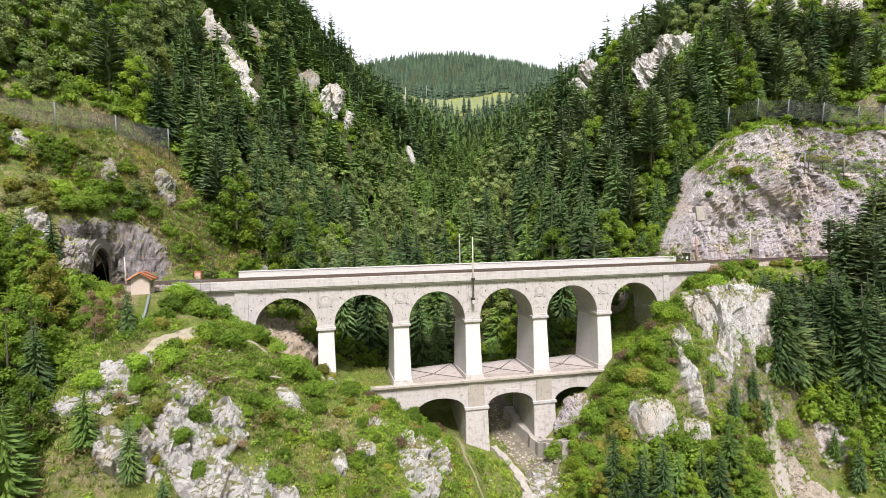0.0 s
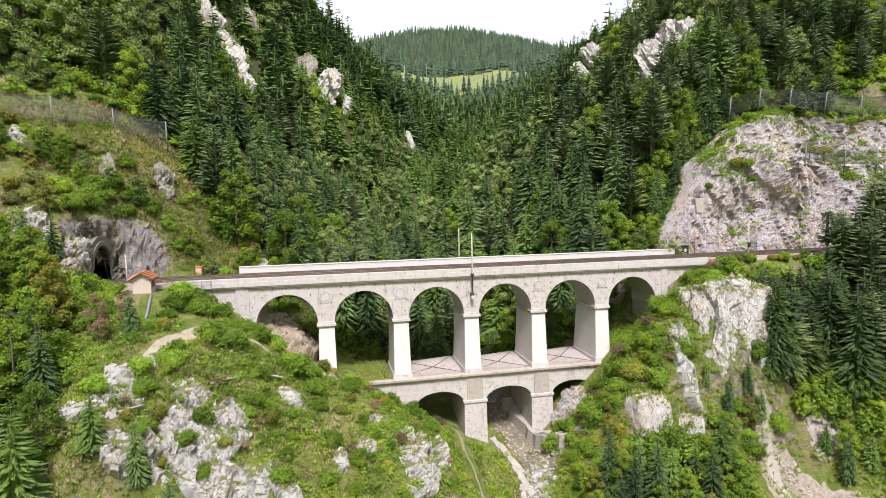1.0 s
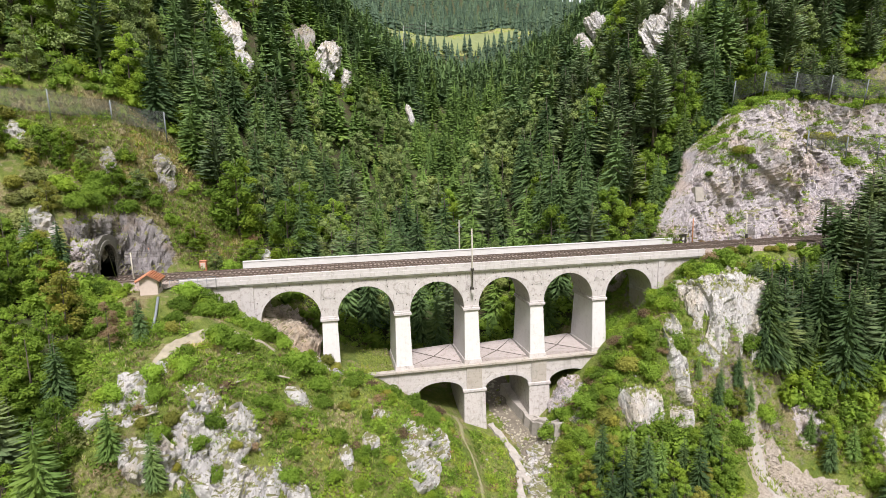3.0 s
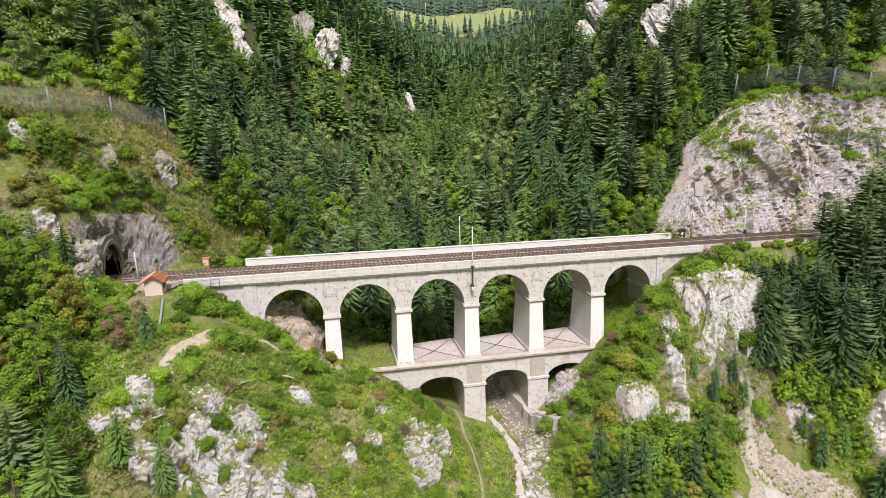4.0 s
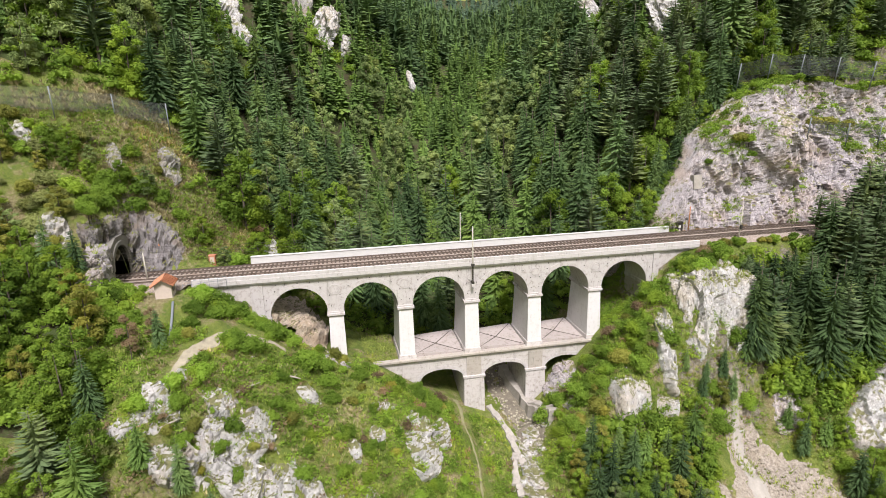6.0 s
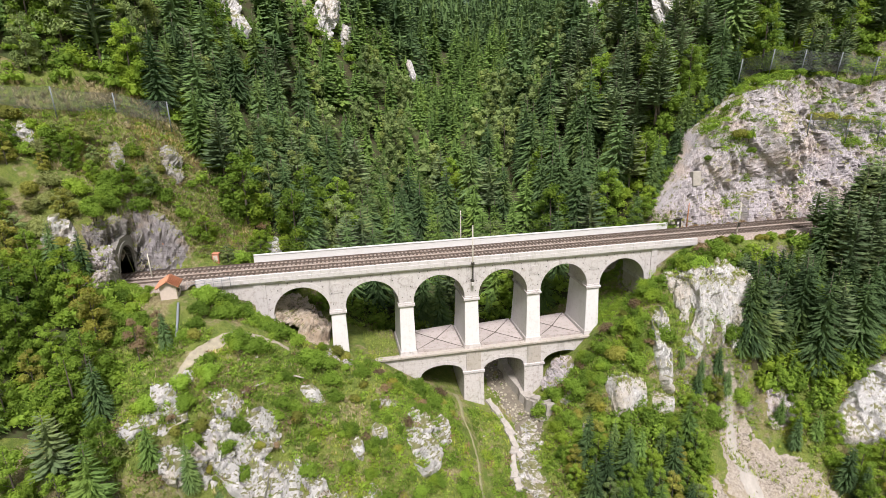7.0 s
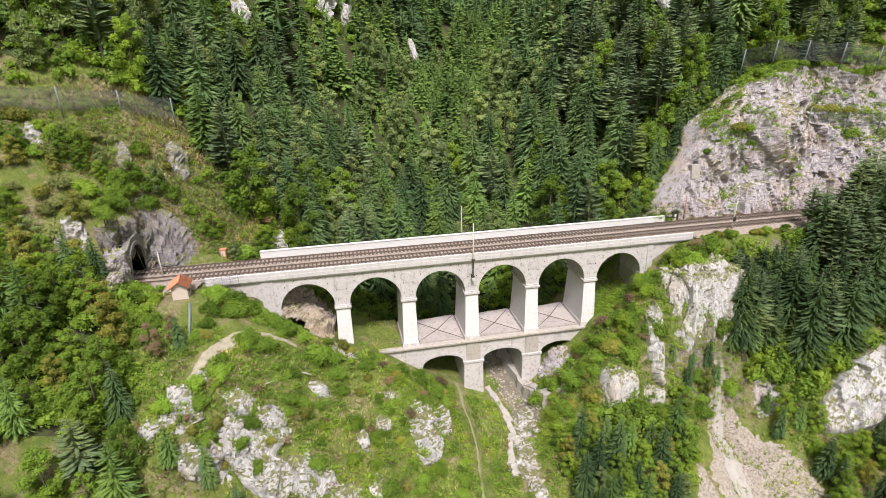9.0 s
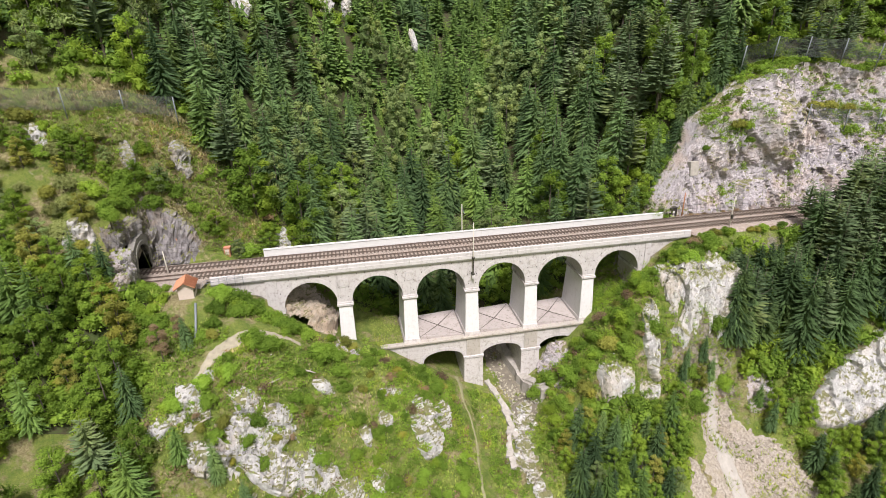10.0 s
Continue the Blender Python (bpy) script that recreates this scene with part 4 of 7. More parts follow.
outcrop(34.9, 69.0, 1.8, 1.8, 26, "grey limestone outcrop among bushes", ROCK, 1.0, 10, -0.2)
outcrop(33.4, 63.4, 2.0, 1.2, 27, "low grey outcrop among bushes", ROCK, 0.8, 10, 0.0)
outcrop(35.6, 75.8, 3.0, 2.4, 28, "tan rock below the lower arches", ROCK_TAN, 0.9, 0, 0.1)
outcrop(67.5, 61.4, 3.2, 2.4, 29, "crumbling brown rock above the scree", ROCK_TAN, 0.55, 8, 0.05)
outcrop(84.5, 57.2, 12.5, 3.8, 30, "broad white limestone slab leaning back on the slope", ROCK_WHITE, 0.7, 8, -1.6, 0.22, 1.2)
# the slope above the tunnel
DARK = "dark grey layered rock beside the tunnel"
outcrop(-26.6, 86.9, 4.0, 1.9, 51, DARK, ROCK_DARK, 0.9, 0, -0.2, 0.18, 0.8)
for k, (x, y, z, sx, sz) in enumerate(((-30.8, 86.4, 36.8, 3.2, 6.0), (-29.4, 87.0, 35.6, 3.2, 5.6), (-27.9, 87.3, 34.8, 3.0, 4.0), (-31.2, 85.2, 39.0, 2.6, 3.2))):
    crag((x, y, z), (sx, 3.0, sz), 81 + k, DARK, ROCK_DARK, 15 + 12 * (k % 3), -24, 22, 30, 6.0, 0.26)
outcrop(-37.0, 78.4, 2.4, 2.2, 43, "grey limestone outcrop in the scrub", ROCK_PALE, 0.9, 0, -0.1)
outcrop(-25.8, 95.4, 1.8, 2.2, 45, "grey limestone outcrop in the scrub", ROCK, 0.9, 15, -0.1)
outcrop(-32.6, 90.2, 1.5, 2.6, 46, "grey limestone outcrop in the scrub", ROCK, 0.8, 0, 0.0)
outcrop(-44.0, 88.8, 2.6, 1.6, 47, "pale outcrop below the fence", ROCK_PALE, 0.8, 0, 0.0)
outcrop(-10.8, 92.4, 1.6, 2.2, 48, "pale rock in the bushes behind the viaduct", ROCK_PALE, 0.8, 0, -0.2)
outcrop(-7.0, 82.0, 4.4, 5.0, 49, "bare tan rock under the first arch", ROCK_EARTH, 1.3, 0, -2.6, 0.15, 0.75)
outcrop(52.0, 90.4, 2.8, 2.4, 50, "tan rock among bushes behind the viaduct", ROCK_TAN, 1.0, 20, -0.5)
# crags on the hillsides behind; no tree stands in front of them
CLEAR = []


def hill_rib(x0, y0, x1, y1, half, seed, label, mat, k=1.7, sink=-0.7):
    """A rib of rock that runs down the hillside from one point to the other."""
    CLEAR.append((x0, y0, x1, y1, half + 0.6))
    yaw = math.degrees(math.atan2(-(x1 - x0), y1 - y0))
    return outcrop((x0 + x1) / 2, (y0 + y1) / 2, half, math.hypot(x1 - x0, y1 - y0) / 2 + half, seed, label, mat, 1.25, yaw, sink, 0.3, k)


def hill_crag(x, y, z, size, seed, label, mat, yaw=0, lean=-12, tip=0):
    CLEAR.append((x - size[0] * 0.3, y - 1, x + size[0] * 0.3, y - 1, size[0] * 0.28 + 0.8))
    return crag((x, y, z), size, seed, label, mat, yaw, lean, tip, 40, 5.0, 0.22)


hill_rib(-29.0, 148.5, -17.6, 134.0, 2.6, 61, "tall narrow limestone crag in the forest", ROCK_PALE)
hill_rib(-20.5, 160.0, -17.0, 157.0, 2.4, 64, "small grey crag high in the forest", ROCK)
hill_crag(-5.6, 161.0, 81.7, (5.0, 7.0, 13.0), 63, "grey limestone crag in the forest", ROCK, 10, -14, 12)
hill_crag(1.0, 158.5, 76.9, (5.6, 7.0, 13.0), 66, "white limestone crag in the forest", ROCK_PALE, -8, -12, 16)
hill_crag(6.6, 159.5, 74.2, (2.6, 4.0, 6.0), 67, "white limestone crag in the forest", ROCK_PALE, 10, -8, 10)
crag((25.3, 163.0, 65.0), (1.7, 2.0, 6.8), 65, "slim white limestone pinnacle in the forest", ROCK_PALE, 0, -12, -16, 26)
CLEAR.append((25.3, 162.5, 25.3, 161.5, 1.0))
hill_crag(84.5, 118.5, 80.5, (12.0, 7.0, 13.0), 68, "grey limestone crag above the forest", ROCK_PALE, 10, -10, -4)
hill_crag(76.4, 117.5, 77.0, (6.0, 6.0, 11.0), 69, "grey limestone crag above the forest", ROCK_PALE, -20, -14, -24)
hill_crag(76.0, 150.0, 80.5, (4.5, 9.0, 12.0), 75, "grey limestone ridge on the hillside", ROCK_PALE, -25, -12, -34)
CLEAR.append((70.0, 144.0, 86.0, 152.0, 3.4))
hill_crag(83.5, 155.5, 87.5, (5.0, 9.0, 13.0), 76, "grey limestone ridge on the hillside", ROCK_PALE, -25, -12, -34)
hill_crag(106.0, 120.0, 95.0, (12.0, 6.0, 6.0), 70, "broad grey crag below the skyline", ROCK_PALE, -6)
hill_crag(112.5, 112.5, 92.5, (13.0, 6.0, 5.5), 72, "broad grey crag below the skyline", ROCK_PALE, 8)
hill_crag(122.0, 108.0, 92.0, (11.0, 6.0, 5.0), 77, "broad grey crag below the skyline", ROCK_PALE, 0)

crag((-32.4, 80.8, 41.9), (3.0, 7.0, 3.2), 74, "grey rock above the tunnel portal", ROCK_DARK, 0, 0, 8, 30, 5.0, 0.22)
crag((-31.6, 76.0, 37.8), (2.6, 3.6, 5.6), 78, "pale rock slab beside the tunnel portal", ROCK_TAN, 10, 24, 8, 30, 5.0, 0.22)
crag((-31.4, 74.0, 36.2), (2.6, 3.4, 4.4), 79, "pale rock slab beside the tunnel portal", ROCK_TAN, -10, 30, 4, 30, 5.0, 0.22)

# the scree below the spur
tagged(part("scree_slope", drape("scree_slope", [(59.6, 64.5), (59.5, 62.3), (59.6, 59.2), (60.2, 52), (60.5, 44)], [2, 9, 16, 18, 19], SCREE, 0.12, 18, 0.1, 0.35)), "pale slope of loose scree", "scree", kind="structure")
tagged(part("scree_gully", drape("scree_gully", [(59.4, 63.4), (58.6, 61), (57.6, 57), (56.6, 52), (56.2, 44)], [1.2, 2.6, 3.4, 3.6, 3.8], GULLY, 0.3, 10, 0.2, 0.25)), "pale washed-out gully in the scree", "scree", kind="structure")
tagged(part("scree_patch", drape("scree_patch", [(50.5, 54.0), (50.0, 50.5), (50.0, 46)], [1.5, 4.0, 6.0], SCREE, 0.12, 10, 0.3, 0.3)), "small patch of tan scree", "scree", kind="structure")
tagged(part("scree_patch", drape("scree_patch", [(-27.0, 54.0), (-26.5, 50.0), (-27, 46)], [2.0, 4.5, 6.0], SCREE, 0.10, 10, 0.4, 0.3)), "small patch of tan scree", "scree", kind="structure")

# ---- things along the line ----
def mast(loc, z0, z1, label, lean=0.0, mat=MAST_PAINT, arm=0.0, group="catenary masts"):
    m = thing("catenary_mast", label, "mast", group, "", None, pose(loc[0], loc[1], z0, 0, lean, 0))
    h = z1 - z0
    part("pole", tube_mesh("pole", [(0, 0, -0.4), (0, 0, h * 0.5), (0, 0, h)], [0.13, 0.11, 0.075], mat, 10), m)
    part("foot_collar", box_mesh("foot_collar", -0.24, 0.24, -0.24, 0.24, -0.4, 0.16, COPING, 0.03), m)
    if arm:
        part("bracket_arm", tube_mesh("bracket_arm", [(0, 0, h - 0.8), (0, arm, h - 1.1)], 0.035, STEEL, 6), m)
        part("stay", tube_mesh("stay", [(0, 0, h - 0.15), (0, arm * 0.8, h - 1.0)], 0.018, STEEL, 6), m)
        part("insulator", tube_mesh("insulator", [(0, arm * 0.45, h - 1.02), (0, arm * 0.6, h - 1.08)], 0.08, HUTDARK, 8), m)
    return m


front_mast = mast((20.75, 76.95), 30.5, 40.0, "slim pale mast on an iron bracket on the viaduct", 0.3, MAST_PAINT, 1.9)
bm = bmesh.new()
box(bm, -0.22, 0.22, -0.2, 0.66, 0.0, 0.5, 0.03)
box(bm, -0.1, 0.1, -0.12, 0.12, 0.45, 3.2, 0.02)
part("wall_bracket", bm_mesh("wall_bracket", bm, IRON), front_mast, "dark iron wall bracket")
bm = bmesh.new()
box(bm, -0.24, 0.24, -0.2, 0.2, 3.1, 3.45, 0.03)
part("clamp", bm_mesh("clamp", bm, IRON), front_mast)
mast((20.75, 84.95), 34.0, 40.6, "slim pale mast behind the rear parapet", 0.2, MAST_PAINT, -1.9)
right_mast = mast((69.0, 77.6), 34.2, 40.3, "pale concrete mast beside the track with a dark box", 1.5, MAST_PAINT, 1.8)
part("switch_box", box_mesh("switch_box", -0.2, 0.2, -0.36, -0.1, 1.9, 2.7, IRON, 0.03), right_mast, "dark switch box")
mast((-27.2, 80.85), 34.1, 38.4, "pale concrete post beside the track near the tunnel", -1.5, MAST_PAINT)
mast((-31.3, 85.6), 34.1, 38.3, "pale concrete post beside the tunnel mouth", -2.0, MAST_PAINT)
mast((-26.3, 86.2), 34.1, 38.8, "thin rusty steel post beside the track", -4.0, RUST)
mast((64.6, 85.3), 34.2, 39.0, "rusty brown mast at the foot of the cliff", 0.5, RUST)

for y in (79.15, 82.7):
    run = [(-31, 0), (20.75, 0), (69, 0), (118, -1.2)]
    for z, sag, nm in ((39.0, 0.75, "messenger_wire"), (37.95, 0.06, "contact_wire")):
        pts = []
        for (x0, d0), (x1, d1) in zip(run, run[1:]):
            for k in range(12):
                u = k / 12
                pts.append((x0 + (x1 - x0) * u, y + d0 + (d1 - d0) * u + 0.012 * max(0, x0 + (x1 - x0) * u - 20), z - sag * 4 * u * (1 - u)))
        pts.append((118, y - 1.2 + 1.17, z))
        thing("overhead_wire", "thin dark overhead wire above the track", "wire", "overhead wires", "", tube_mesh(nm, pts, 0.014, IRON, 4))

# signal cabinet by the cliff and a small painted cabinet on the other side
cab = thing("signal_cabinet", "black trackside signal cabinet with a pale plate", "cabinet", "", "", None, pose(62.6, 85.7, 34.2, 0, 0, 8))
part("body", box_mesh("body", -0.8, 0.8, -0.5, 0.5, 0, 1.9, IRON, 0.05), cab)
part("roof", box_mesh("roof", -0.9, 0.9, -0.6, 0.6, 1.9, 2.02, IRON, 0.03), cab)
part("plate", box_mesh("plate", -0.25, 0.25, -0.53, -0.49, 0.9, 1.4, COPING_WHITE, 0.01), cab, "pale plate")
kiosk = thing("cable_kiosk", "small orange-red cable kiosk with a pale panel beside the track", "kiosk", "", "", None, pose(-19.3, 87.0, 34.3, 0, 0, -6))
part("body", box_mesh("body", -0.5, 0.5, -0.4, 0.4, -0.3, 1.5, BRICKRED, 0.03), kiosk)
part("cap", box_mesh("cap", -0.56, 0.56, -0.46, 0.46, 1.5, 1.58, BRICKRED, 0.03), kiosk)
part("panel", box_mesh("panel", -0.32, 0.32, -0.43, -0.39, 0.2, 1.25, HUTWALL, 0.01), kiosk)

# ---- the hut ----
hut = thing("trackside_hut", "small cream rendered hut with an orange tiled gable roof", "hut", "", "", None, pose(-22.9, 73.6, 33.9, 0, 0, 4) @ Matrix.Diagonal((0.86, 0.86, 0.9, 1)))
bm = bmesh.new()
box(bm, -1.2, 1.2, -1.35, 1.6, -0.6, 2.15, 0.03)
part("wall", bm_mesh("wall", bm, HUTWALL), hut)
part("gable", prism_mesh("gable", [(-1.2, 2.14), (1.2, 2.14), (0.0, 2.85)], -1.34, 1.59, HUTWALL), hut)
part("footing", box_mesh("footing", -1.27, 1.27, -1.42, 1.67, -0.8, 0.06, CONCRETE, 0.03), hut)
roof = part("roof", prism_mesh("roof", [(-1.65, 1.93), (0, 2.93), (1.65, 1.93), (1.65, 2.02), (0, 3.03), (-1.65, 2.02)], -1.75, 1.95, TILE), hut, "orange clay tile roof")
part("eaves", prism_mesh("eaves", [(-1.6, 1.86), (0, 2.84), (1.6, 1.86), (1.64, 1.94), (0, 2.94), (-1.64, 1.94)], -1.8, 2.0, HUTDARK), hut, "dark timber eaves")
tile = bmesh.new()
box(tile, -0.134, 0.134, -0.2, 0.2, -0.02, 0.02, 0.008)
tile = bm_mesh("tile", tile, TILE)
for s in (-1, 1):
    slope = math.degrees(math.atan2(1.0, 1.65))
    for r in range(6):
        for c in range(14):
            d = 0.18 + 0.32 * r
            part("tile", tile, roof, "", pose(s * d * math.cos(radians(slope)), -1.66 + 0.268 * c, 3.06 - d * math.sin(radians(slope)) + 0.015 * (r % 2), 0, s * (slope - 3), 90))
part("ridge_tile", tube_mesh("ridge_tile", [(0, -1.78, 3.04), (0, 1.98, 3.04)], 0.11, TILE, 8), roof)
win = part("window", box_mesh("window", 1.18, 1.24, -0.55, 0.45, 0.95, 1.8, GLASS, 0.01), hut, "bluish window pane")
bm = bmesh.new()
for y0, y1, z0, z1 in ((-0.62, 0.52, 0.86, 0.95), (-0.62, 0.52, 1.8, 1.89), (-0.62, -0.53, 0.95, 1.8), (0.43, 0.52, 0.95, 1.8), (-0.09, -0.02, 0.95, 1.8)):
    box(bm, 1.19, 1.28, y0, y1, z0, z1)
part("window_frame", bm_mesh("window_frame", bm, HUTDARK), win)
# hand rail from the hut to the wing wall
rail = thing("hand_rail", "low pale steel hand rail between hut and viaduct", "railing")
for k in range(6):
    part("post", tube_mesh("post", [(-21.2 + 1.1 * k, 75.6 + 0.25 * k, 33.2), (-21.2 + 1.1 * k, 75.6 + 0.25 * k, 35.1)], 0.035, STEEL, 6), rail)
for z in (34.6, 35.1):
    part("bar", tube_mesh("bar", [(-21.2, 75.6, z), (-15.7, 76.85, z)], 0.03, STEEL, 6), rail)

# ---- the tunnel mouth ----
portal = thing("tunnel_portal", "grey masonry tunnel portal with a dark round arch", "tunnel portal")
OPEN = [(77.95, 33.6)] + [(80.95 + 3.0 * math.cos(math.pi - math.pi * k / 18), 36.7 + 3.0 * math.sin(math.pi - math.pi * k / 18)) for k in range(19)] + [(83.95, 33.6)]


def portal_wall():
    """The face round the opening, thick, looking along the line."""
    bm = bmesh.new()
    outer = [(75.6, 33.6), (75.6, 37.6), (77.6, 39.9), (80.0, 41.0), (82.4, 41.0), (84.6, 40.1), (86.4, 38.0), (86.4, 33.6)]
    ring = [bm.verts.new((-30.2, y, z)) for y, z in outer + OPEN[::-1]]
    f = bm.faces.new(ring)
    ext = bmesh.ops.extrude_face_region(bm, geom=[f])
    bmesh.ops.translate(bm, vec=(-0.9, 0, 0), verts=[v for v in ext["geom"] if isinstance(v, bmesh.types.BMVert)])
    return bm_mesh("portal_wall", bm, PORTAL)


part("portal_wall", portal_wall(), portal)
bm = bmesh.new()
near = [bm.verts.new((-30.4, y, z)) for y, z in OPEN]
deep = [bm.verts.new((-44.0, y, z)) for y, z in OPEN]
for k in range(len(OPEN) - 1):
    bm.faces.new((near[k], near[k + 1], deep[k + 1], deep[k]))
bm.faces.new(deep)
bmesh.ops.solidify(bm, geom=list(bm.faces), thickness=-0.35)
part("tunnel_lining", bm_mesh("tunnel_lining", bm, BLACK), portal, "tunnel lining coloured near-black for the dark inside")
stone = box_mesh("voussoir", -0.12, 0.16, -0.30, 0.30, -0.3, 0.3, PORTAL, 0.03)
for k in range(17):
    a = math.pi * (k + 0.5) / 17
    part("voussoir", stone, portal, "", pose(-30.2, 80.95 + 3.3 * math.cos(a), 36.7 + 3.3 * math.sin(a), math.degrees(a) - 90, 0, 0))

# ---- rock-fall fences ----
def net_mesh(feet, tops, gap=0.24):
    """Wire netting between posts: crossing thin wires, each a three-sided rod."""
    verts, faces = [], []

    def rod(a, b, r=0.017):
        a, b = Vector(a), Vector(b)
        d = (b - a).normalized()
        u = d.orthogonal().normalized()
        w = d.cross(u)
        o = len(verts)
        for p in (a, b):
            for k in range(3):
                t = 2 * math.pi * k / 3
                verts.append(p + r * (math.cos(t) * u + math.sin(t) * w))
        for k in range(3):
            n = (k + 1) % 3
            faces.append((o + k, o + n, o + 3 + n, o + 3 + k))

    for (f0, t0), (f1, t1) in zip(zip(feet, tops), zip(feet[1:], tops[1:])):
        f0, t0, f1, t1 = map(Vector, (f0, t0, f1, t1))

        def at(u, v):
            return f0.lerp(f1, u).lerp(t0.lerp(t1, u), v) + Vector((0, 0, -0.35 * 4 * u * (1 - u) * v))

        long, tall = (f1 - f0).length, (t0 - f0).length
        nu, nv = int(long / gap), int(tall / gap)
        for k in range(nu + nv):
            # two families of diagonals
            for s in (1, -1):
                a, b = (max(0, k - nv), min(k, nv)), (min(k, nu), max(0, k - nu))
                pa, pb = (a[0] / nu, a[1] / nv), (b[0] / nu, b[1] / nv)
                if s < 0:
                    pa, pb = (1 - pa[0], pa[1]), (1 - pb[0], pb[1])
                mid = ((pa[0] + pb[0]) / 2, (pa[1] + pb[1]) / 2)
                rod(at(*pa), at(*mid)), rod(at(*mid), at(*pb))
        for v in (0.0, 0.5, 1.0):
            for k in range(8):
                rod(at(k / 8, v), at((k + 1) / 8, v), 0.026)
    return raw_mesh("netting", verts, faces, NET)


def rock_fence(posts, tall, label, lean):
    fence = thing("rockfall_fence", label, "fence", "rockfall fences")
    feet = [Vector(p) for p in posts]
    tops = [f + Vector((0, -lean, tall)) for f in feet]
    for f, t in zip(feet, tops):
        d = (t - f).normalized()
        part("post", tube_mesh("post", [f - 1.6 * d, t], 0.10, STEEL, 8), fence)
        part("stay_rope", tube_mesh("stay_rope", [t, f + Vector((0.4, 3.0, 0.9))], 0.02, STEEL, 4), fence)
    part("netting", net_mesh(feet, tops), fence, "dark steel wire netting")
    return fence


rock_fence([(-56, 88.6, 60.0), (-48.0, 90.4, 59.4), (-40.0, 92.4, 58.7), (-32.9, 96.0, 57.6), (-25.7, 98.0, 56.0)], 3.3, "tall wire netting fence on steel posts along the slope", 0.25)
rock_fence([(79.0, 94.2, 61.0), (84.4, 92.6, 62.6), (90.6, 91.6, 62.4), (98.8, 91.4, 61.9), (105.6, 89.8, 60.9), (113, 90.5, 61.5)], 3.6, "tall wire netting fence on leaning posts above the cliff", 0.5)
rock_fence([(88.4, 85.6, 51.8), (96.5, 84.8, 50.6), (103.5, 84.4, 50.4)], 2.6, "low wire netting fence on the cliff's green shelf", 0.2)

# ---- paths and stream ----
tagged(part("footpath", drape("footpath", [(17.6, 77.5), (18.0, 74.5), (17.4, 71), (18.2, 68), (18.0, 64), (17.2, 59), (16.6, 54), (17.5, 49), (17, 44)], [1.2, 0.5, 0.45, 0.5, 0.5, 0.5], TRODDEN, 0.07, 5, 0.35)), "narrow trodden footpath down the grassy slope", "path", kind="structure")
tagged(part("terrace_path", drape("terrace_path", [(-20.4, 60.6), (-19.9, 62.1), (-19.0, 63.5), (-17.4, 65.4), (-14.8, 67.3), (-12.2, 68.5), (-9.9, 68.3), (-7.7, 68.8)], [0.9, 1.3, 1.6, 1.8, 1.8, 1.6, 1.0, 0.7], GRAVEL, 0.06, 8, 0.15)), "pale trodden path along a grassy terrace", "path", kind="structure")
STREAM = [(27.4, 92), (27.0, 84), (28.2, 78), (28.6, 73), (28.2, 68.5), (26.0, 64), (25.2, 59), (25.6, 53), (26, 46)]
tagged(part("stream_bed", drape("stream_bed", STREAM, [4.6, 5.2, 4.8, 4.6, 4.0, 2.2, 1.6, 1.5, 1.5], BED, 0.14, 14, 0.2, 0.5)), "dry stony stream bed of pale rubble", "stream bed", kind="structure")


def channel_wall(pts, wide, up, label):
    """A low battered wall beside the stream that follows the ground."""
    bm = bmesh.new()
    prev = None
    dense = []
    for a, b in zip(pts, pts[1:]):
        dense += [Vector((*a, 0)).lerp(Vector((*b, 0)), k / 6) for k in range(14)]
    dense.append(Vector((*pts[-1], 0)))
    for _ in range(5):
        dense = [dense[0]] + [(dense[k - 1] + 2 * dense[k] + dense[k + 1]) / 4 for k in range(1, len(dense) - 1)] + [dense[-1]]
    r = np.random.default_rng(len(pts))
    for k, p in enumerate(dense):
        d = (dense[min(k + 1, len(dense) - 1)] - dense[max(k - 1, 0)]).normalized()
        s = Vector((d.y, -d.x, 0)) * wide / 2 * r.uniform(0.7, 1.3)
        z = on_ground(p.x, p.y)
        row = [bm.verts.new((p - 1.3 * s).to_tuple()[:2] + (z - 1.2,)), bm.verts.new((p - s).to_tuple()[:2] + (z + up + r.uniform(-0.16, 0.12),)), bm.verts.new((p + s).to_tuple()[:2] + (z + up + r.uniform(-0.16, 0.12),)), bm.verts.new((p + 1.3 * s).to_tuple()[:2] + (z - 1.2,))]
        if prev:
            for q in range(3):
                bm.faces.new((prev[q], prev[q + 1], row[q + 1], row[q]))
        else:
            bm.faces.new(row)
        prev = row
    bm.faces.new(prev[::-1])
    return thing("channel_wall", label, "retaining wall", "stream walls", "", bm_mesh("channel_wall", bm, CONCRETE))


channel_wall([(28.6, 85), (29.8, 78), (30.9, 74), (31.4, 71.0)], 1.5, 1.5, "pale concrete wall beside the stream bed")
channel_wall([(23.6, 77.8), (24.8, 73.5), (25.2, 69), (23.9, 65.0), (23.4, 62.0)], 0.9, 0.55, "pale concrete wall beside the stream bed")

# stones and rubble in the bed, under it and on the scree
stones = []
for seed in range(4):
    bm = bmesh.new()
    bmesh.ops.create_icosphere(bm, subdivisions=1, radius=0.5)
    for v in bm.verts:
        v.co *= 1 + 0.35 * noise.noise(v.co * 2.1 + Vector((seed * 5, 0, 0)))
        v.co.z *= 0.65
    bm.verts.ensure_lookup_table()
    stones.append((np.array([v.co[:] for v in bm.verts]), np.array([[v.index for v in f.verts] for f in bm.faces])))
    bm.free()


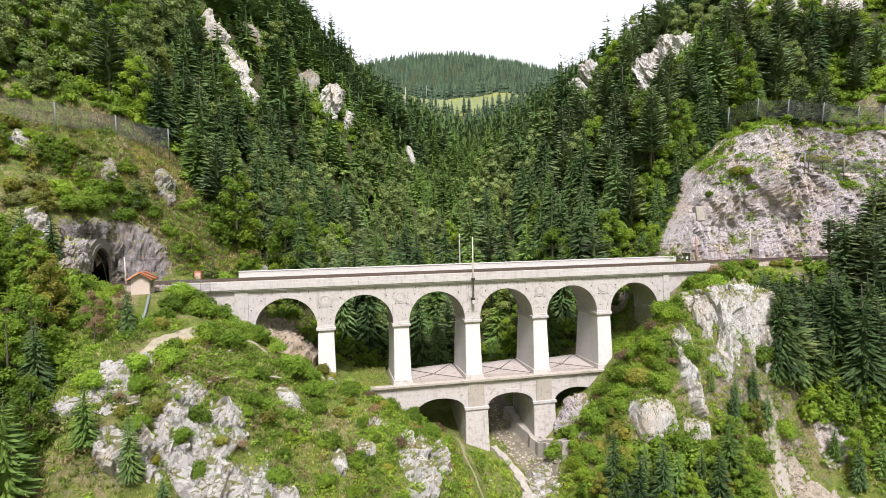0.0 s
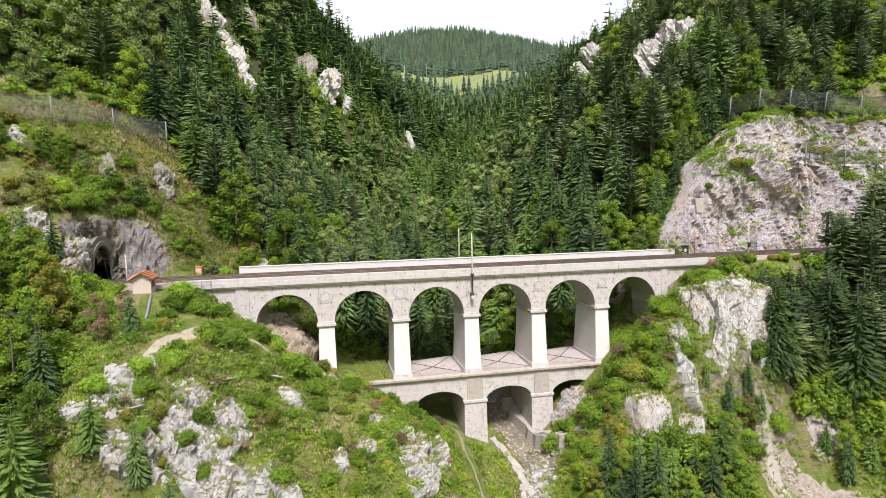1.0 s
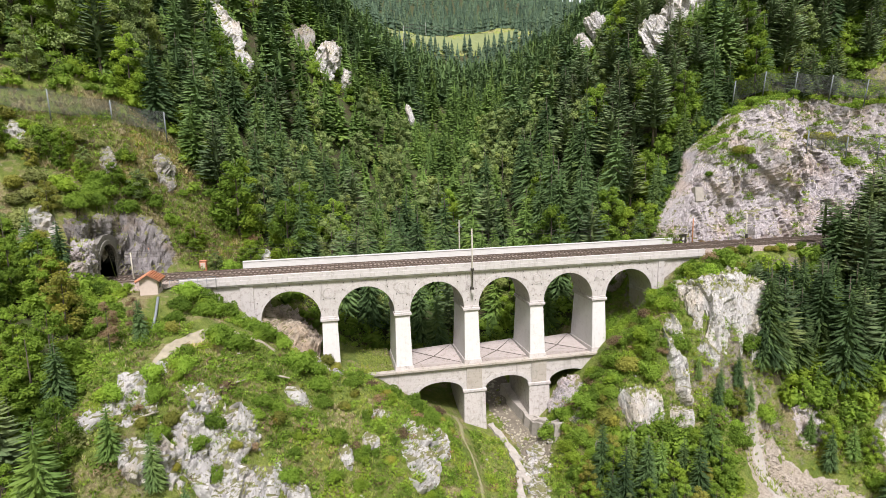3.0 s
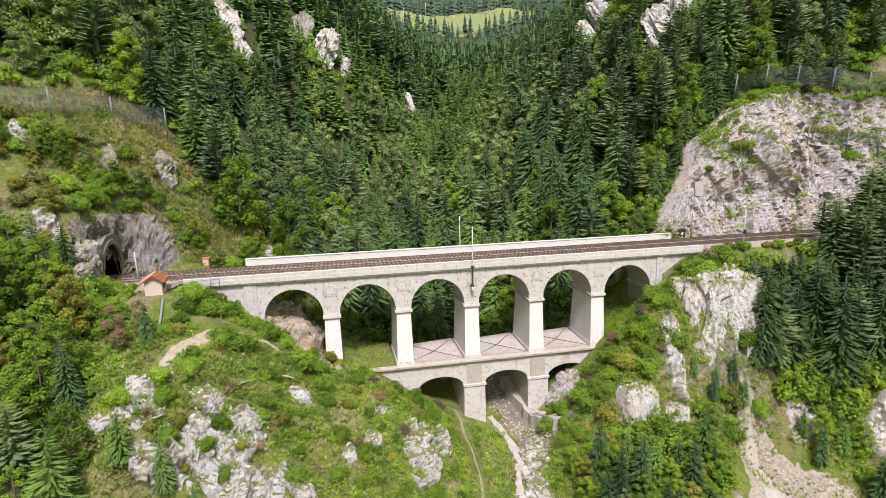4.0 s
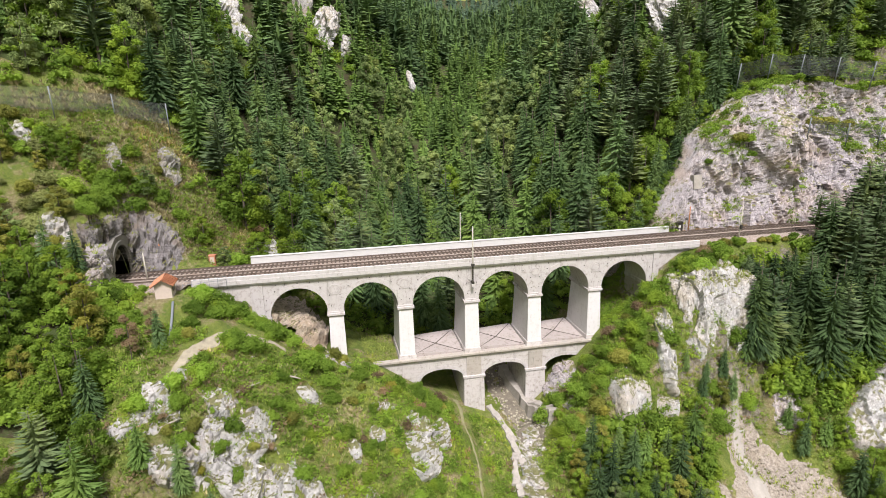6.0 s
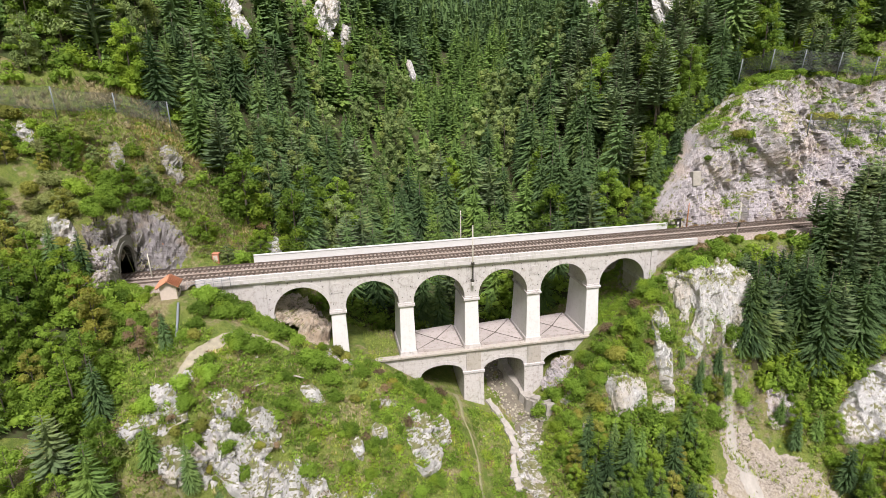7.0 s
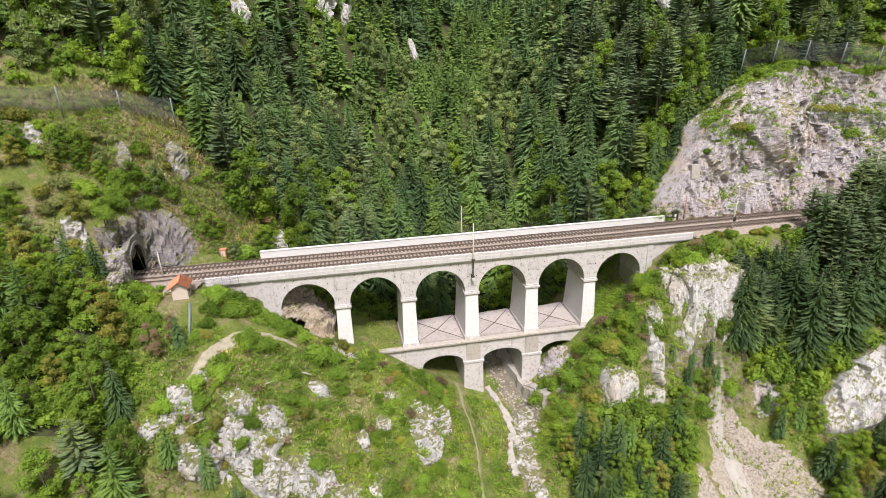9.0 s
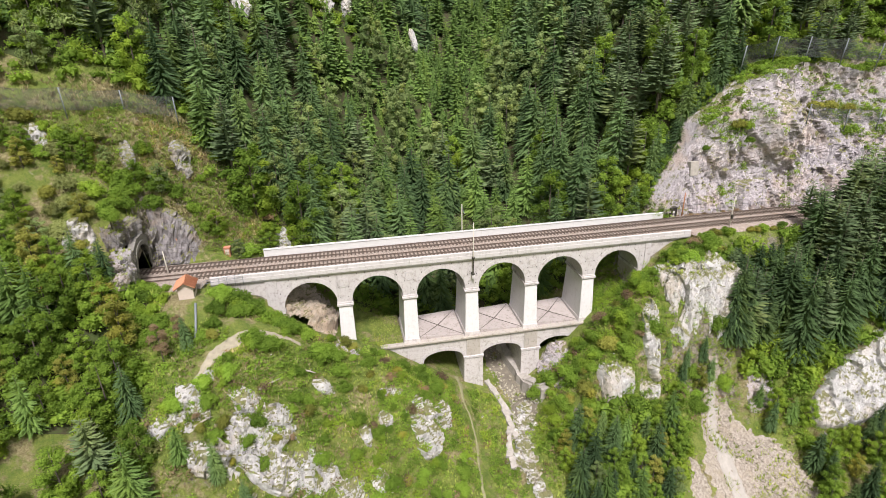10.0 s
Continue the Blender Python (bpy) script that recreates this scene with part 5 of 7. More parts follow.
def strew(name, shapes, xs, ys, zs, sizes, mat, label, category, flat=1.0, seed=0, soft=False):
    """Many small pieces in one mesh."""
    r = np.random.default_rng(seed)
    verts, faces, tones, o = [], [], [], 0
    for x, y, z, s in zip(xs, ys, zs, sizes):
        v, f = shapes[r.integers(len(shapes))]
        a = r.uniform(0, 2 * math.pi)
        c, sn = math.cos(a), math.sin(a)
        w = np.stack([v[:, 0] * c - v[:, 1] * sn, v[:, 0] * sn + v[:, 1] * c, v[:, 2] * flat], 1) * s
        verts.append(w + np.array([x, y, z]))
        tones.append(np.full(len(v), r.random()))
        faces.append(f + o)
        o += len(v)
    me = raw_mesh(name, np.concatenate(verts), np.concatenate(faces), mat, soft)
    # every plant keeps a tone of its own
    me.attributes.new("tone", "FLOAT", "POINT").data.foreach_set("value", np.concatenate(tones).astype(np.float32))
    return tagged(part(name, me), label, category, kind="stuff")


def stone_field(name, pts, widths, count, lo, hi, mat, label, seed):
    r = np.random.default_rng(seed)
    line = np.array(pts, float)
    t = r.uniform(0, len(line) - 1, count)
    i = np.minimum(t.astype(int), len(line) - 2)
    p = line[i] + (line[i + 1] - line[i]) * (t - i)[:, None]
    w = np.interp(t, np.linspace(0, len(line) - 1, len(widths)), widths)
    p[:, 0] += r.normal(0, 0.30, count) * w
    s = lo + (hi - lo) * r.random(count) ** 3
    return strew(name, stones, p[:, 0], p[:, 1], height(p[:, 0], p[:, 1]) + 0.1, s, mat, label, "stones", 1.0, seed)


stone_field("stream_stones", STREAM, [4.4, 5, 5, 4.5, 3.8, 2.2, 1.6, 1.5, 1.5], 1900, 0.12, 0.6, RUBBLE, "pale rubble and stones lying in the stream bed", 3)
stone_field("stream_boulders", [(28.4, 71.5), (27.6, 68), (26.0, 64.5), (25.2, 60), (25.4, 54), (25.8, 48)], [3.6, 3.4, 2.6, 1.8, 1.6, 1.6], 420, 0.45, 1.8, ROCK_WHITE, "white limestone boulders washed down the stream bed", 6)
stone_field("scree_stones", [(61, 61), (61, 57), (61, 53), (62, 46)], [2, 5, 8, 12], 1300, 0.15, 0.7, SCREE, "loose tan stones on the scree", 4)
stone_field("scree_stones", [(50.5, 54), (50, 46)], [2, 5], 160, 0.15, 0.5, SCREE, "loose tan stones on the scree", 5)

# fallen trunks on the slope
for x, y, l, a, tilt in ((-11.5, 61.5, 3.4, 35, -8), (-6.8, 64.6, 2.6, -30, 12), (-19.2, 56.2, 2.4, 40, -25), (53.5, 49.0, 3.6, 60, 20)):
    z = on_ground(x, y)
    log = thing("fallen_trunk", "bleached fallen tree trunk on the slope", "dead wood", "fallen trunks", "", None, pose(x, y, z + 0.5, tilt, 0, a))
    part("trunk", tube_mesh("trunk", [(-l / 2, 0, 0), (0, 0.08, 0.05), (l / 2, 0, 0)], [0.14, 0.12, 0.06], TIMBER, 8), log)
    part("snag", tube_mesh("snag", [(0.3, 0, 0.05), (0.6, 0.4, 0.4)], [0.05, 0.02], TIMBER, 5), log)
# a grey pipe beside the hut's path
thing("drain_pipe", "grey drain pipe lying down the slope below the hut", "pipe", "", "", tube_mesh("drain_pipe", [(-21.4, 71.0, on_ground(-21.4, 71.0) + 0.2), (-21.3, 69.0, on_ground(-21.3, 69.0) + 0.25), (-20.9, 65.8, on_ground(-20.9, 65.8) + 0.3)], 0.16, STEEL, 10))

# ---- trees ----
def skirts(tall, radius, r, tiers, points, bare, shape, inner=1.0):
    """Whorls of branches as ragged cones, one above the other."""
    verts, faces = [], []
    for t in range(tiers):
        u = min(max((t + r.uniform(-0.25, 0.25)) / tiers, 0), 0.98)
        z = tall * (bare + (1 - bare) * u)
        reach = inner * (radius * (1 - u) ** shape * r.uniform(0.8, 1.12) + 0.10)
        if u < 0.12:
            reach *= 0.75 + 2 * u
        gap = tall * (1 - bare) / tiers
        o = len(verts)
        verts.append((0, 0, z + gap * 1.15 + 0.28 * reach))
        turn = r.uniform(0, 6.28)
        for k in range(2 * points):
            a = turn + math.pi * (k + r.uniform(-0.3, 0.3)) / points
            q = reach * (r.uniform(0.78, 1.12) if k % 2 == 0 else r.uniform(0.42, 0.62))
            verts.append((q * math.cos(a), q * math.sin(a), z - (0.16 * reach if k % 2 == 0 else -0.02 * reach) + r.uniform(-0.1, 0.1) * gap))
        for k in range(2 * points):
            faces.append((o, o + 1 + k, o + 1 + (k + 1) % (2 * points)))
    o = len(verts)
    verts += [(0, 0, tall * 1.03), (0.12, 0, tall * 0.88), (-0.1, 0.1, tall * 0.88), (-0.08, -0.12, tall * 0.88)]
    faces += [(o, o + 1, o + 2), (o, o + 2, o + 3), (o, o + 3, o + 1)]
    return np.array(verts, float), np.array(faces)


def core_cone(tall, radius, r, bare, shape, inner, rings=7, sides=8):
    """A ragged solid cone, added inside a conifer's crown to block light."""
    verts, faces = [], []
    for t in range(rings):
        u = t / rings
        for k in range(sides):
            a = 2 * math.pi * (k + 0.5 * (t % 2)) / sides
            q = inner * radius * (1 - u) ** shape * r.uniform(0.65, 1.2) * (0.8 if t == 0 else 1.0)
            verts.append((q * math.cos(a), q * math.sin(a), tall * (bare + (1 - bare) * u) + r.uniform(-0.3, 0.3)))
    verts.append((0, 0, tall * 0.96))
    for t in range(rings - 1):
        for k in range(sides):
            a, b = t * sides + k, t * sides + (k + 1) % sides
            faces += [(a, b, a + sides), (b, b + sides, a + sides)]
    for k in range(sides):
        faces.append(((rings - 1) * sides + k, (rings - 1) * sides + (k + 1) % sides, rings * sides))
    return np.array(verts, float), np.array(faces)


def layered_spruce(tall, radius, seed, tiers, points, bare=0.05, shape=0.9):
    return skirts(tall, radius, np.random.default_rng(seed), tiers, points, bare, shape)


def spruce_crown(tall, radius, seed, branches, twigs, length, width, bare=0.08, shape=0.9, core=0.3, droop=0.4, patchy=0.12, frond=0.25):
    """A conifer's crown: single branches, each an arched frond with twigs along its rim."""
    r = np.random.default_rng(seed)
    u = np.sort(1 - r.random(branches) ** 0.6)
    u[-4:] = (0.91, 0.94, 0.965, 0.985)
    # branches stand in loose whorls
    whorls = max(8, int(tall * 1.1))
    u = np.clip(0.75 * u + 0.25 * (np.round(u * whorls) + r.normal(0, 0.2, branches)) / whorls, 0, 0.99)
    ang = np.arange(branches) * 2.39996 + r.normal(0, 0.35, branches)
    side_gain = 1 + 0.14 * np.cos(ang - r.uniform(0, 6.28))
    reach = (radius * (1 - u) ** shape * side_gain * r.uniform(0.78, 1.14, branches) + 0.22) * np.where(u < 0.1, 0.7 + 3 * u, 1.0)
    reach = np.where(r.random(branches) < patchy, reach * 0.55, reach)
    base = tall * (bare + (1 - bare) * u)
    d = np.stack([np.cos(ang), np.sin(ang), 0 * ang], 1)
    s = np.stack([-d[:, 1], d[:, 0], 0 * ang], 1)
    fall = droop * (1.15 - 0.9 * u) * r.uniform(0.7, 1.35, branches)

    def on(k, w, side, sink):
        """A point of frond k: w along it, side across it, sink below its ridge."""
        q = d[k] * (reach[k] * w)[:, None] + s[k] * (reach[k] * side)[:, None]
        q[:, 2] = base[k] + reach[k] * (0.20 * w - fall[k] * w * w) - reach[k] * sink
        return q

    k = np.arange(branches)
    one = np.ones(branches)
    hw = frond * r.uniform(0.65, 1.35, branches)
    root, tip = on(k, 0.06 * one, 0 * one, 0 * one), on(k, one, r.normal(0, 0.04, branches), 0 * one)
    mid = on(k, 0.5 * one, r.normal(0, 0.03, branches), -0.03 * one)
    left = on(k, r.uniform(0.45, 0.7, branches), hw, 0.09 * one)
    right = on(k, r.uniform(0.45, 0.7, branches), -hw, 0.09 * one)
    v = np.stack([root, mid, left, right, tip], 1).reshape(-1, 3)
    o = 5 * k[:, None]
    f = np.concatenate([o + np.array([[0, 1, 2]]), o + np.array([[1, 4, 2]]), o + np.array([[0, 3, 1]]), o + np.array([[1, 3, 4]])])
    # twigs along both rims and at the tip
    n = np.maximum(3, (twigs * (0.3 + 0.7 * reach / radius)).astype(int))
    b = np.repeat(k, n)
    m = len(b)
    w = 0.30 + 0.72 * r.random(m) ** 0.8
    edge = r.choice([-1.0, 1.0], m) * hw[b] * np.interp(w, [0.25, 0.58, 1.02], [0.45, 1.0, 0.1]) * r.uniform(0.3, 1.15, m)
    c = on(b, w, edge, 0.09 * np.abs(edge) / hw[b] + r.normal(0, 0.02, m))
    turn = np.sign(edge) * r.uniform(0.15, 1.0, m)
    al = d[b] * np.cos(turn)[:, None] + s[b] * np.sin(turn)[:, None]
    al[:, 2] = 0.15 - 1.4 * fall[b] * w + r.normal(0, 0.12, m)
    al /= np.linalg.norm(al, axis=1, keepdims=True)
    sd = np.cross(al, np.array([0, 0, 1.0]) + r.normal(0, 0.25, (m, 3)))
    sd /= np.linalg.norm(sd, axis=1, keepdims=True)
    l = (length * r.uniform(0.6, 1.3, m) * (0.5 + 0.5 * np.minimum(1, reach[b] / 1.6)))[:, None]
    h = (width * r.uniform(0.7, 1.4, m))[:, None]
    q = c - al * 0.45 * l
    tv = np.stack([q + sd * h, q - sd * h, c + al * 0.55 * l], 1).reshape(-1, 3)
    f = np.concatenate([f, np.arange(3 * m).reshape(-1, 3) + len(v)])
    v = np.concatenate([v, tv])
    if not core:
        return v, f
    cv, cf = core_cone(tall * 0.9, radius, r, bare, shape, core, 6, 6)
    return np.concatenate([v, cv]), np.concatenate([f, cf + len(v)])


heart_bm = bmesh.new()
bmesh.ops.create_icosphere(heart_bm, subdivisions=1, radius=1.0)
BALL = (np.array([v.co[:] for v in heart_bm.verts]), np.array([[v.index for v in f.verts] for f in heart_bm.faces]))
heart_bm.free()


def leaf_crown(lobes, count, leaf, seed, shell=0.55, heart=0.68):
    """A broad crown: clumps of leaves on and in a cluster of uneven lobes, (x, y, z, rx, rz) each."""
    r = np.random.default_rng(seed)
    count, leaf = 2 * count, 0.82 * leaf
    lob = np.array(lobes, float)
    wgt = lob[:, 3] ** 2
    k = r.choice(len(lob), count, p=wgt / wgt.sum())
    d = r.normal(size=(count, 3))
    d /= np.linalg.norm(d, axis=1, keepdims=True)
    d[:, 2] = np.where(d[:, 2] < -0.6, -d[:, 2], d[:, 2])
    rad = shell + (1.08 - shell) * r.random(count) ** 0.6
    rad *= 1 + 0.22 * vnoise(d * 2.3 + k[:, None] * 3.1, seed)
    c = lob[k, :3] + d * np.stack([lob[k, 3], lob[k, 3], lob[k, 4]], 1) * rad[:, None]
    nrm = d + r.normal(size=(count, 3)) * 0.65 + np.array([0, 0, 0.35])
    nrm /= np.linalg.norm(nrm, axis=1, keepdims=True)
    u = np.cross(nrm, r.normal(size=(count, 3)))
    u /= np.linalg.norm(u, axis=1, keepdims=True)
    w = np.cross(nrm, u)
    s = leaf * r.uniform(0.6, 1.4, count)[:, None]
    v = np.stack([c - u * s - w * s * 0.5, c + u * s * 0.25 + w * s * 0.85, c + u * s - w * s * 0.35], 1).reshape(-1, 3)
    f = np.arange(3 * count).reshape(-1, 3)
    # a solid ball inside every lobe, added to block light and deepen the shade
    ball, tris = BALL
    for x, y, z, a, b in (lobes if heart else ()):
        f = np.concatenate([f, tris + len(v)])
        v = np.concatenate([v, ball * np.array([a, a, b]) * heart * (1 + 0.25 * r.normal(size=(len(ball), 1))) + np.array([x, y, z])])
    return v, f


def round_lobes(tall, wide, seed, n=9, low=0.3):
    r = np.random.default_rng(seed)
    out = []
    for k in range(n):
        u = (k + 0.5) / n
        z = tall * (low + (0.93 - low) * u)
        reach = wide * math.sin(math.pi * (0.18 + 0.72 * u)) * 0.62
        a = k * 2.4 + r.uniform(-0.4, 0.4)
        size = wide * r.uniform(0.38, 0.58) * (1.1 - 0.45 * u) * (9 / n) ** 0.35
        reach *= r.uniform(0.75, 1.2) if n > 12 else 1.0
        out.append((reach * math.cos(a), reach * math.sin(a), z, size, size * r.uniform(0.7, 0.95)))
    return out


def trunk_mesh(tall, radius, seed, limbs=0, lean=0.006):
    """A tapered trunk, with limbs that reach into the crown."""
    r = np.random.default_rng(seed)
    bm = bmesh.new()

    def limb(pts, radii, sides):
        rows = []
        for p, q in zip(pts, radii):
            rows.append([bm.verts.new((p[0] + q * math.cos(2 * math.pi * s / sides), p[1] + q * math.sin(2 * math.pi * s / sides), p[2])) for s in range(sides)])
        for a, b in zip(rows, rows[1:]):
            for s in range(sides):
                bm.faces.new((a[s], a[(s + 1) % sides], b[(s + 1) % sides], b[s]))
        bm.faces.new(rows[0][::-1]), bm.faces.new(rows[-1])

    dx, dy = r.normal(0, lean, 2) * tall
    limb([(0, 0, -1.2), (0, 0, 0.05 * tall), (dx * 0.4, dy * 0.4, 0.5 * tall), (dx, dy, 0.97 * tall)], [radius * 1.35, radius, radius * 0.62, radius * 0.1], 7)
    for k in range(limbs):
        z = tall * (0.28 + 0.5 * k / max(1, limbs))
        a = k * 2.4
        q = tall * 0.24 * (1.1 - 0.5 * k / limbs)
        limb([(dx * z / tall, dy * z / tall, z), (q * 0.6 * math.cos(a), q * 0.6 * math.sin(a), z + 0.35 * q), (q * math.cos(a), q * math.sin(a), z + 0.8 * q)], [radius * 0.4, radius * 0.25, radius * 0.08], 4)
    return bm_mesh("trunk", bm, BARK, True)


def tree_kind(name, label, category, group, crown, mat, trunk):
    """The first tree of a kind, far below the ground sheet's edge until its copies stand; it is moved to a place of its own."""
    t = thing(name, label, category, group)
    part("trunk", trunk, t)
    part("crown", raw_mesh("crown", *crown, mat), t)
    return t


class Grove:
    """Plants trees of some kinds; the first place goes to the first of each kind, the others to copies."""

    def __init__(self, kinds):
        self.kinds, self.used = kinds, [False] * len(kinds)

    def plant(self, k, x, y, size, z=None, turn=0.0, lean=0.0, wide=1.0):
        z = on_ground(x, y) if z is None else z
        m = pose(x, y, z, lean, 0, turn)
        ob = self.kinds[k]
        if self.used[k]:
            ob = copy_thing(ob, m)
        self.used[k] = True
        ob.matrix_basis = m @ Matrix.Diagonal((size * wide, size * wide, size, 1))
        return ob


SPRUCE = "dark green spruce with drooping branches on the slope"
spruces = Grove([
    tree_kind("spruce", SPRUCE, "tree", "spruces", spruce_crown(16, 3.4, 1, 400, 15, 0.42, 0.055, 0.02, 0.85, 0.3, 0.5, 0.15, 0.085), NEEDLES, trunk_mesh(16, 0.22, 1)),
    tree_kind("spruce", SPRUCE, "tree", "spruces", spruce_crown(16, 3.0, 2, 380, 14, 0.40, 0.055, 0.04, 0.8, 0.3, 0.5, 0.15, 0.085), NEEDLES, trunk_mesh(16, 0.2, 2)),
    tree_kind("spruce", SPRUCE, "tree", "spruces", spruce_crown(16, 3.9, 3, 420, 16, 0.44, 0.058, 0.02, 0.9, 0.3, 0.45, 0.15, 0.08), NEEDLES, trunk_mesh(16, 0.24, 3)),
])
young = Grove([
    tree_kind("spruce", "young bright green spruce with dense branches", "tree", "spruces", spruce_crown(12, 2.6, 4, 320, 14, 0.34, 0.05, 0.02, 0.85, 0.3, 0.4, 0.15, 0.09), NEEDLES_YOUNG, trunk_mesh(12, 0.16, 4)),
    tree_kind("spruce", "young bright green spruce with dense branches", "tree", "spruces", spruce_crown(12, 3.0, 5, 320, 14, 0.36, 0.05, 0.02, 0.75, 0.3, 0.4, 0.15, 0.09), NEEDLES_YOUNG, trunk_mesh(12, 0.16, 5)),
])
# the same kind of spruce, in needles of about half the tone
old = Grove([
    tree_kind("spruce", "dark spruce in a dense stand", "tree", "spruces", spruce_crown(16, 3.5, 6, 400, 15, 0.42, 0.055, 0.02, 0.8, 0.3, 0.5, 0.15, 0.085), NEEDLES_DARK, trunk_mesh(16, 0.22, 6)),
    tree_kind("spruce", "dark spruce in a dense stand", "tree", "spruces", spruce_crown(16, 3.0, 7, 380, 14, 0.42, 0.055, 0.03, 0.7, 0.3, 0.45, 0.2, 0.085), NEEDLES_DARK, trunk_mesh(16, 0.22, 7)),
])
PINE = "grey-green pine with layered open branches and a bare lower trunk"
pines = Grove([
    tree_kind("pine", PINE, "tree", "pines", spruce_crown(16, 3.7, 11, 190, 20, 0.45, 0.06, 0.20, 0.55, 0.2, 0.10, 0.3, 0.12), NEEDLES_PINE, trunk_mesh(16, 0.24, 11, 5)),
    tree_kind("pine", PINE, "tree", "pines", spruce_crown(16, 3.3, 12, 170, 20, 0.45, 0.06, 0.26, 0.5, 0.2, 0.05, 0.3, 0.12), NEEDLES_PINE, trunk_mesh(16, 0.22, 12, 5)),
])
BROAD = "bright green broad-leaved tree on the slope"
broads = Grove([
    tree_kind("broadleaf_tree", BROAD, "tree", "broad-leaved trees", leaf_crown(round_lobes(10, 3.0, 21, 19, 0.08), 2100, 0.19, 21, 0.45, 0.6), LEAVES, trunk_mesh(10, 0.16, 21, 5)),
    tree_kind("broadleaf_tree", BROAD, "tree", "broad-leaved trees", leaf_crown(round_lobes(10, 3.4, 22, 20, 0.06), 2200, 0.19, 22, 0.45, 0.6), LEAVES, trunk_mesh(10, 0.17, 22, 5)),
    tree_kind("broadleaf_tree", "pale green ash tree with a soft rounded crown", "tree", "broad-leaved trees", leaf_crown(round_lobes(10, 2.8, 23, 18, 0.10), 2100, 0.18, 23, 0.45, 0.6), LEAVES_PALE, trunk_mesh(10, 0.15, 23, 5)),
    tree_kind("broadleaf_tree", "broad-leaved tree turning yellow", "tree", "broad-leaved trees", leaf_crown(round_lobes(10, 2.8, 24, 17, 0.1), 1900, 0.18, 24, 0.45, 0.6), LEAVES_YELLOW, trunk_mesh(10, 0.15, 24, 5)),
    tree_kind("broadleaf_tree", "small tree with withered brown leaves", "tree", "broad-leaved trees", leaf_crown(round_lobes(10, 2.4, 25, 8, 0.2), 1500, 0.16, 25, 0.4, 0.4), LEAVES_BROWN, trunk_mesh(10, 0.14, 25, 6)),
])
BUSH = "dense green bush on the slope"
bushes = Grove([
    tree_kind("bush", BUSH, "bush", "bushes", leaf_crown([(0, 0, 0.6, 1.0, 0.8), (0.8, 0.2, 0.35, 0.75, 0.6), (-0.7, 0.5, 0.4, 0.75, 0.65), (-0.1, -0.9, 0.3, 0.75, 0.55), (0.3, 0.7, 0.7, 0.65, 0.6)], 900, 0.125, 31), SCRUB, trunk_mesh(1.2, 0.05, 31, 4)),
    tree_kind("bush", BUSH, "bush", "bushes", leaf_crown([(0, 0, 0.65, 0.9, 0.85), (0.7, -0.3, 0.3, 0.7, 0.55), (-0.7, -0.1, 0.4, 0.7, 0.6), (0.1, 0.6, 0.9, 0.55, 0.6), (0, -0.6, 0.35, 0.6, 0.5)], 800, 0.12, 32), LEAVES, trunk_mesh(1.4, 0.05, 32, 4)),
    tree_kind("bush", "dry brownish bush on the slope", "bush", "bushes", leaf_crown([(0, 0, 0.7, 0.9, 0.7), (0.7, 0.3, 0.5, 0.6, 0.5), (-0.7, 0.1, 0.5, 0.6, 0.5)], 600, 0.10, 33, 0.3, 0.4), LEAVES_BROWN, trunk_mesh(1.1, 0.05, 33, 4)),
    tree_kind("bush", "yellow-green bush on the slope", "bush", "bushes", leaf_crown([(0, 0, 0.55, 0.95, 0.75), (0.6, 0.5, 0.4, 0.65, 0.6), (-0.6, -0.4, 0.45, 0.65, 0.6)], 700, 0.12, 34), LEAVES_YELLOW, trunk_mesh(1.2, 0.05, 34, 4)),
    tree_kind("bush", "pale olive bush on the dry slope", "bush", "bushes", leaf_crown([(0, 0, 0.7, 0.9, 0.8), (0.7, 0.4, 0.4, 0.7, 0.55), (-0.6, -0.4, 0.5, 0.7, 0.6), (0.2, -0.7, 0.4, 0.6, 0.5)], 700, 0.11, 35, 0.3, 0.5), LEAVES_OLIVE, trunk_mesh(1.3, 0.05, 35, 5)),
])


def jitter(x0, x1, y0, y1, step, seed):
    r = np.random.default_rng(seed)
    a, b = np.meshgrid(np.arange(x0, x1, step), np.arange(y0, y1, step))
    p = np.stack([a.ravel(), b.ravel()], 1) + r.uniform(-0.46, 0.46, (a.size, 2)) * step
    return p[r.permutation(len(p))], r


TERRACE = [(-20.4, 60.6), (-19.9, 62.1), (-19.0, 63.5), (-18.2, 64.5), (-17.4, 65.4), (-16.1, 66.4), (-14.8, 67.3), (-13.5, 67.9), (-12.2, 68.5), (-11.0, 68.4), (-9.9, 68.3), (-8.8, 68.5)]


def free_of_line(x, y):
    """Off the trackbed, the viaduct, the hut's yard and the path."""
    if -36 < x < 120 and 75.0 < y < 86.8:
        return False
    if -15 < x < 56 and 74.6 < y < 88.5:
        return False
    if math.hypot(x + 22.5, y - 72.0) < 3.6:
        return False
    if 24.4 < x < 30.8 and 66 <= y < 92 or 23.4 < x < 27.3 and 44 < y < 66:
        return False
    if -23 < x < -6 and 59 < y < 71 and min(math.hypot(x - a, y - b) for a, b in TERRACE) < 1.25:
        return False
    return abs(x - 17.8) > 1.3 or y > 78


def behind_crag(x, y):
    """True on a crag, and on the few metres of slope below it."""
    for x0, y0, x1, y1, rad in CLEAR:
        ux, uy = x1 - x0, y1 - y0
        for ahead in (0.0, 2.5, 5.0):
            t = min(1, max(0, ((x - x0) * ux + (y + ahead - y0) * uy) / (ux * ux + uy * uy + 1e-6)))
            if math.hypot(x - x0 - t * ux, y + ahead - y0 - t * uy) < rad:
                return True
    return False


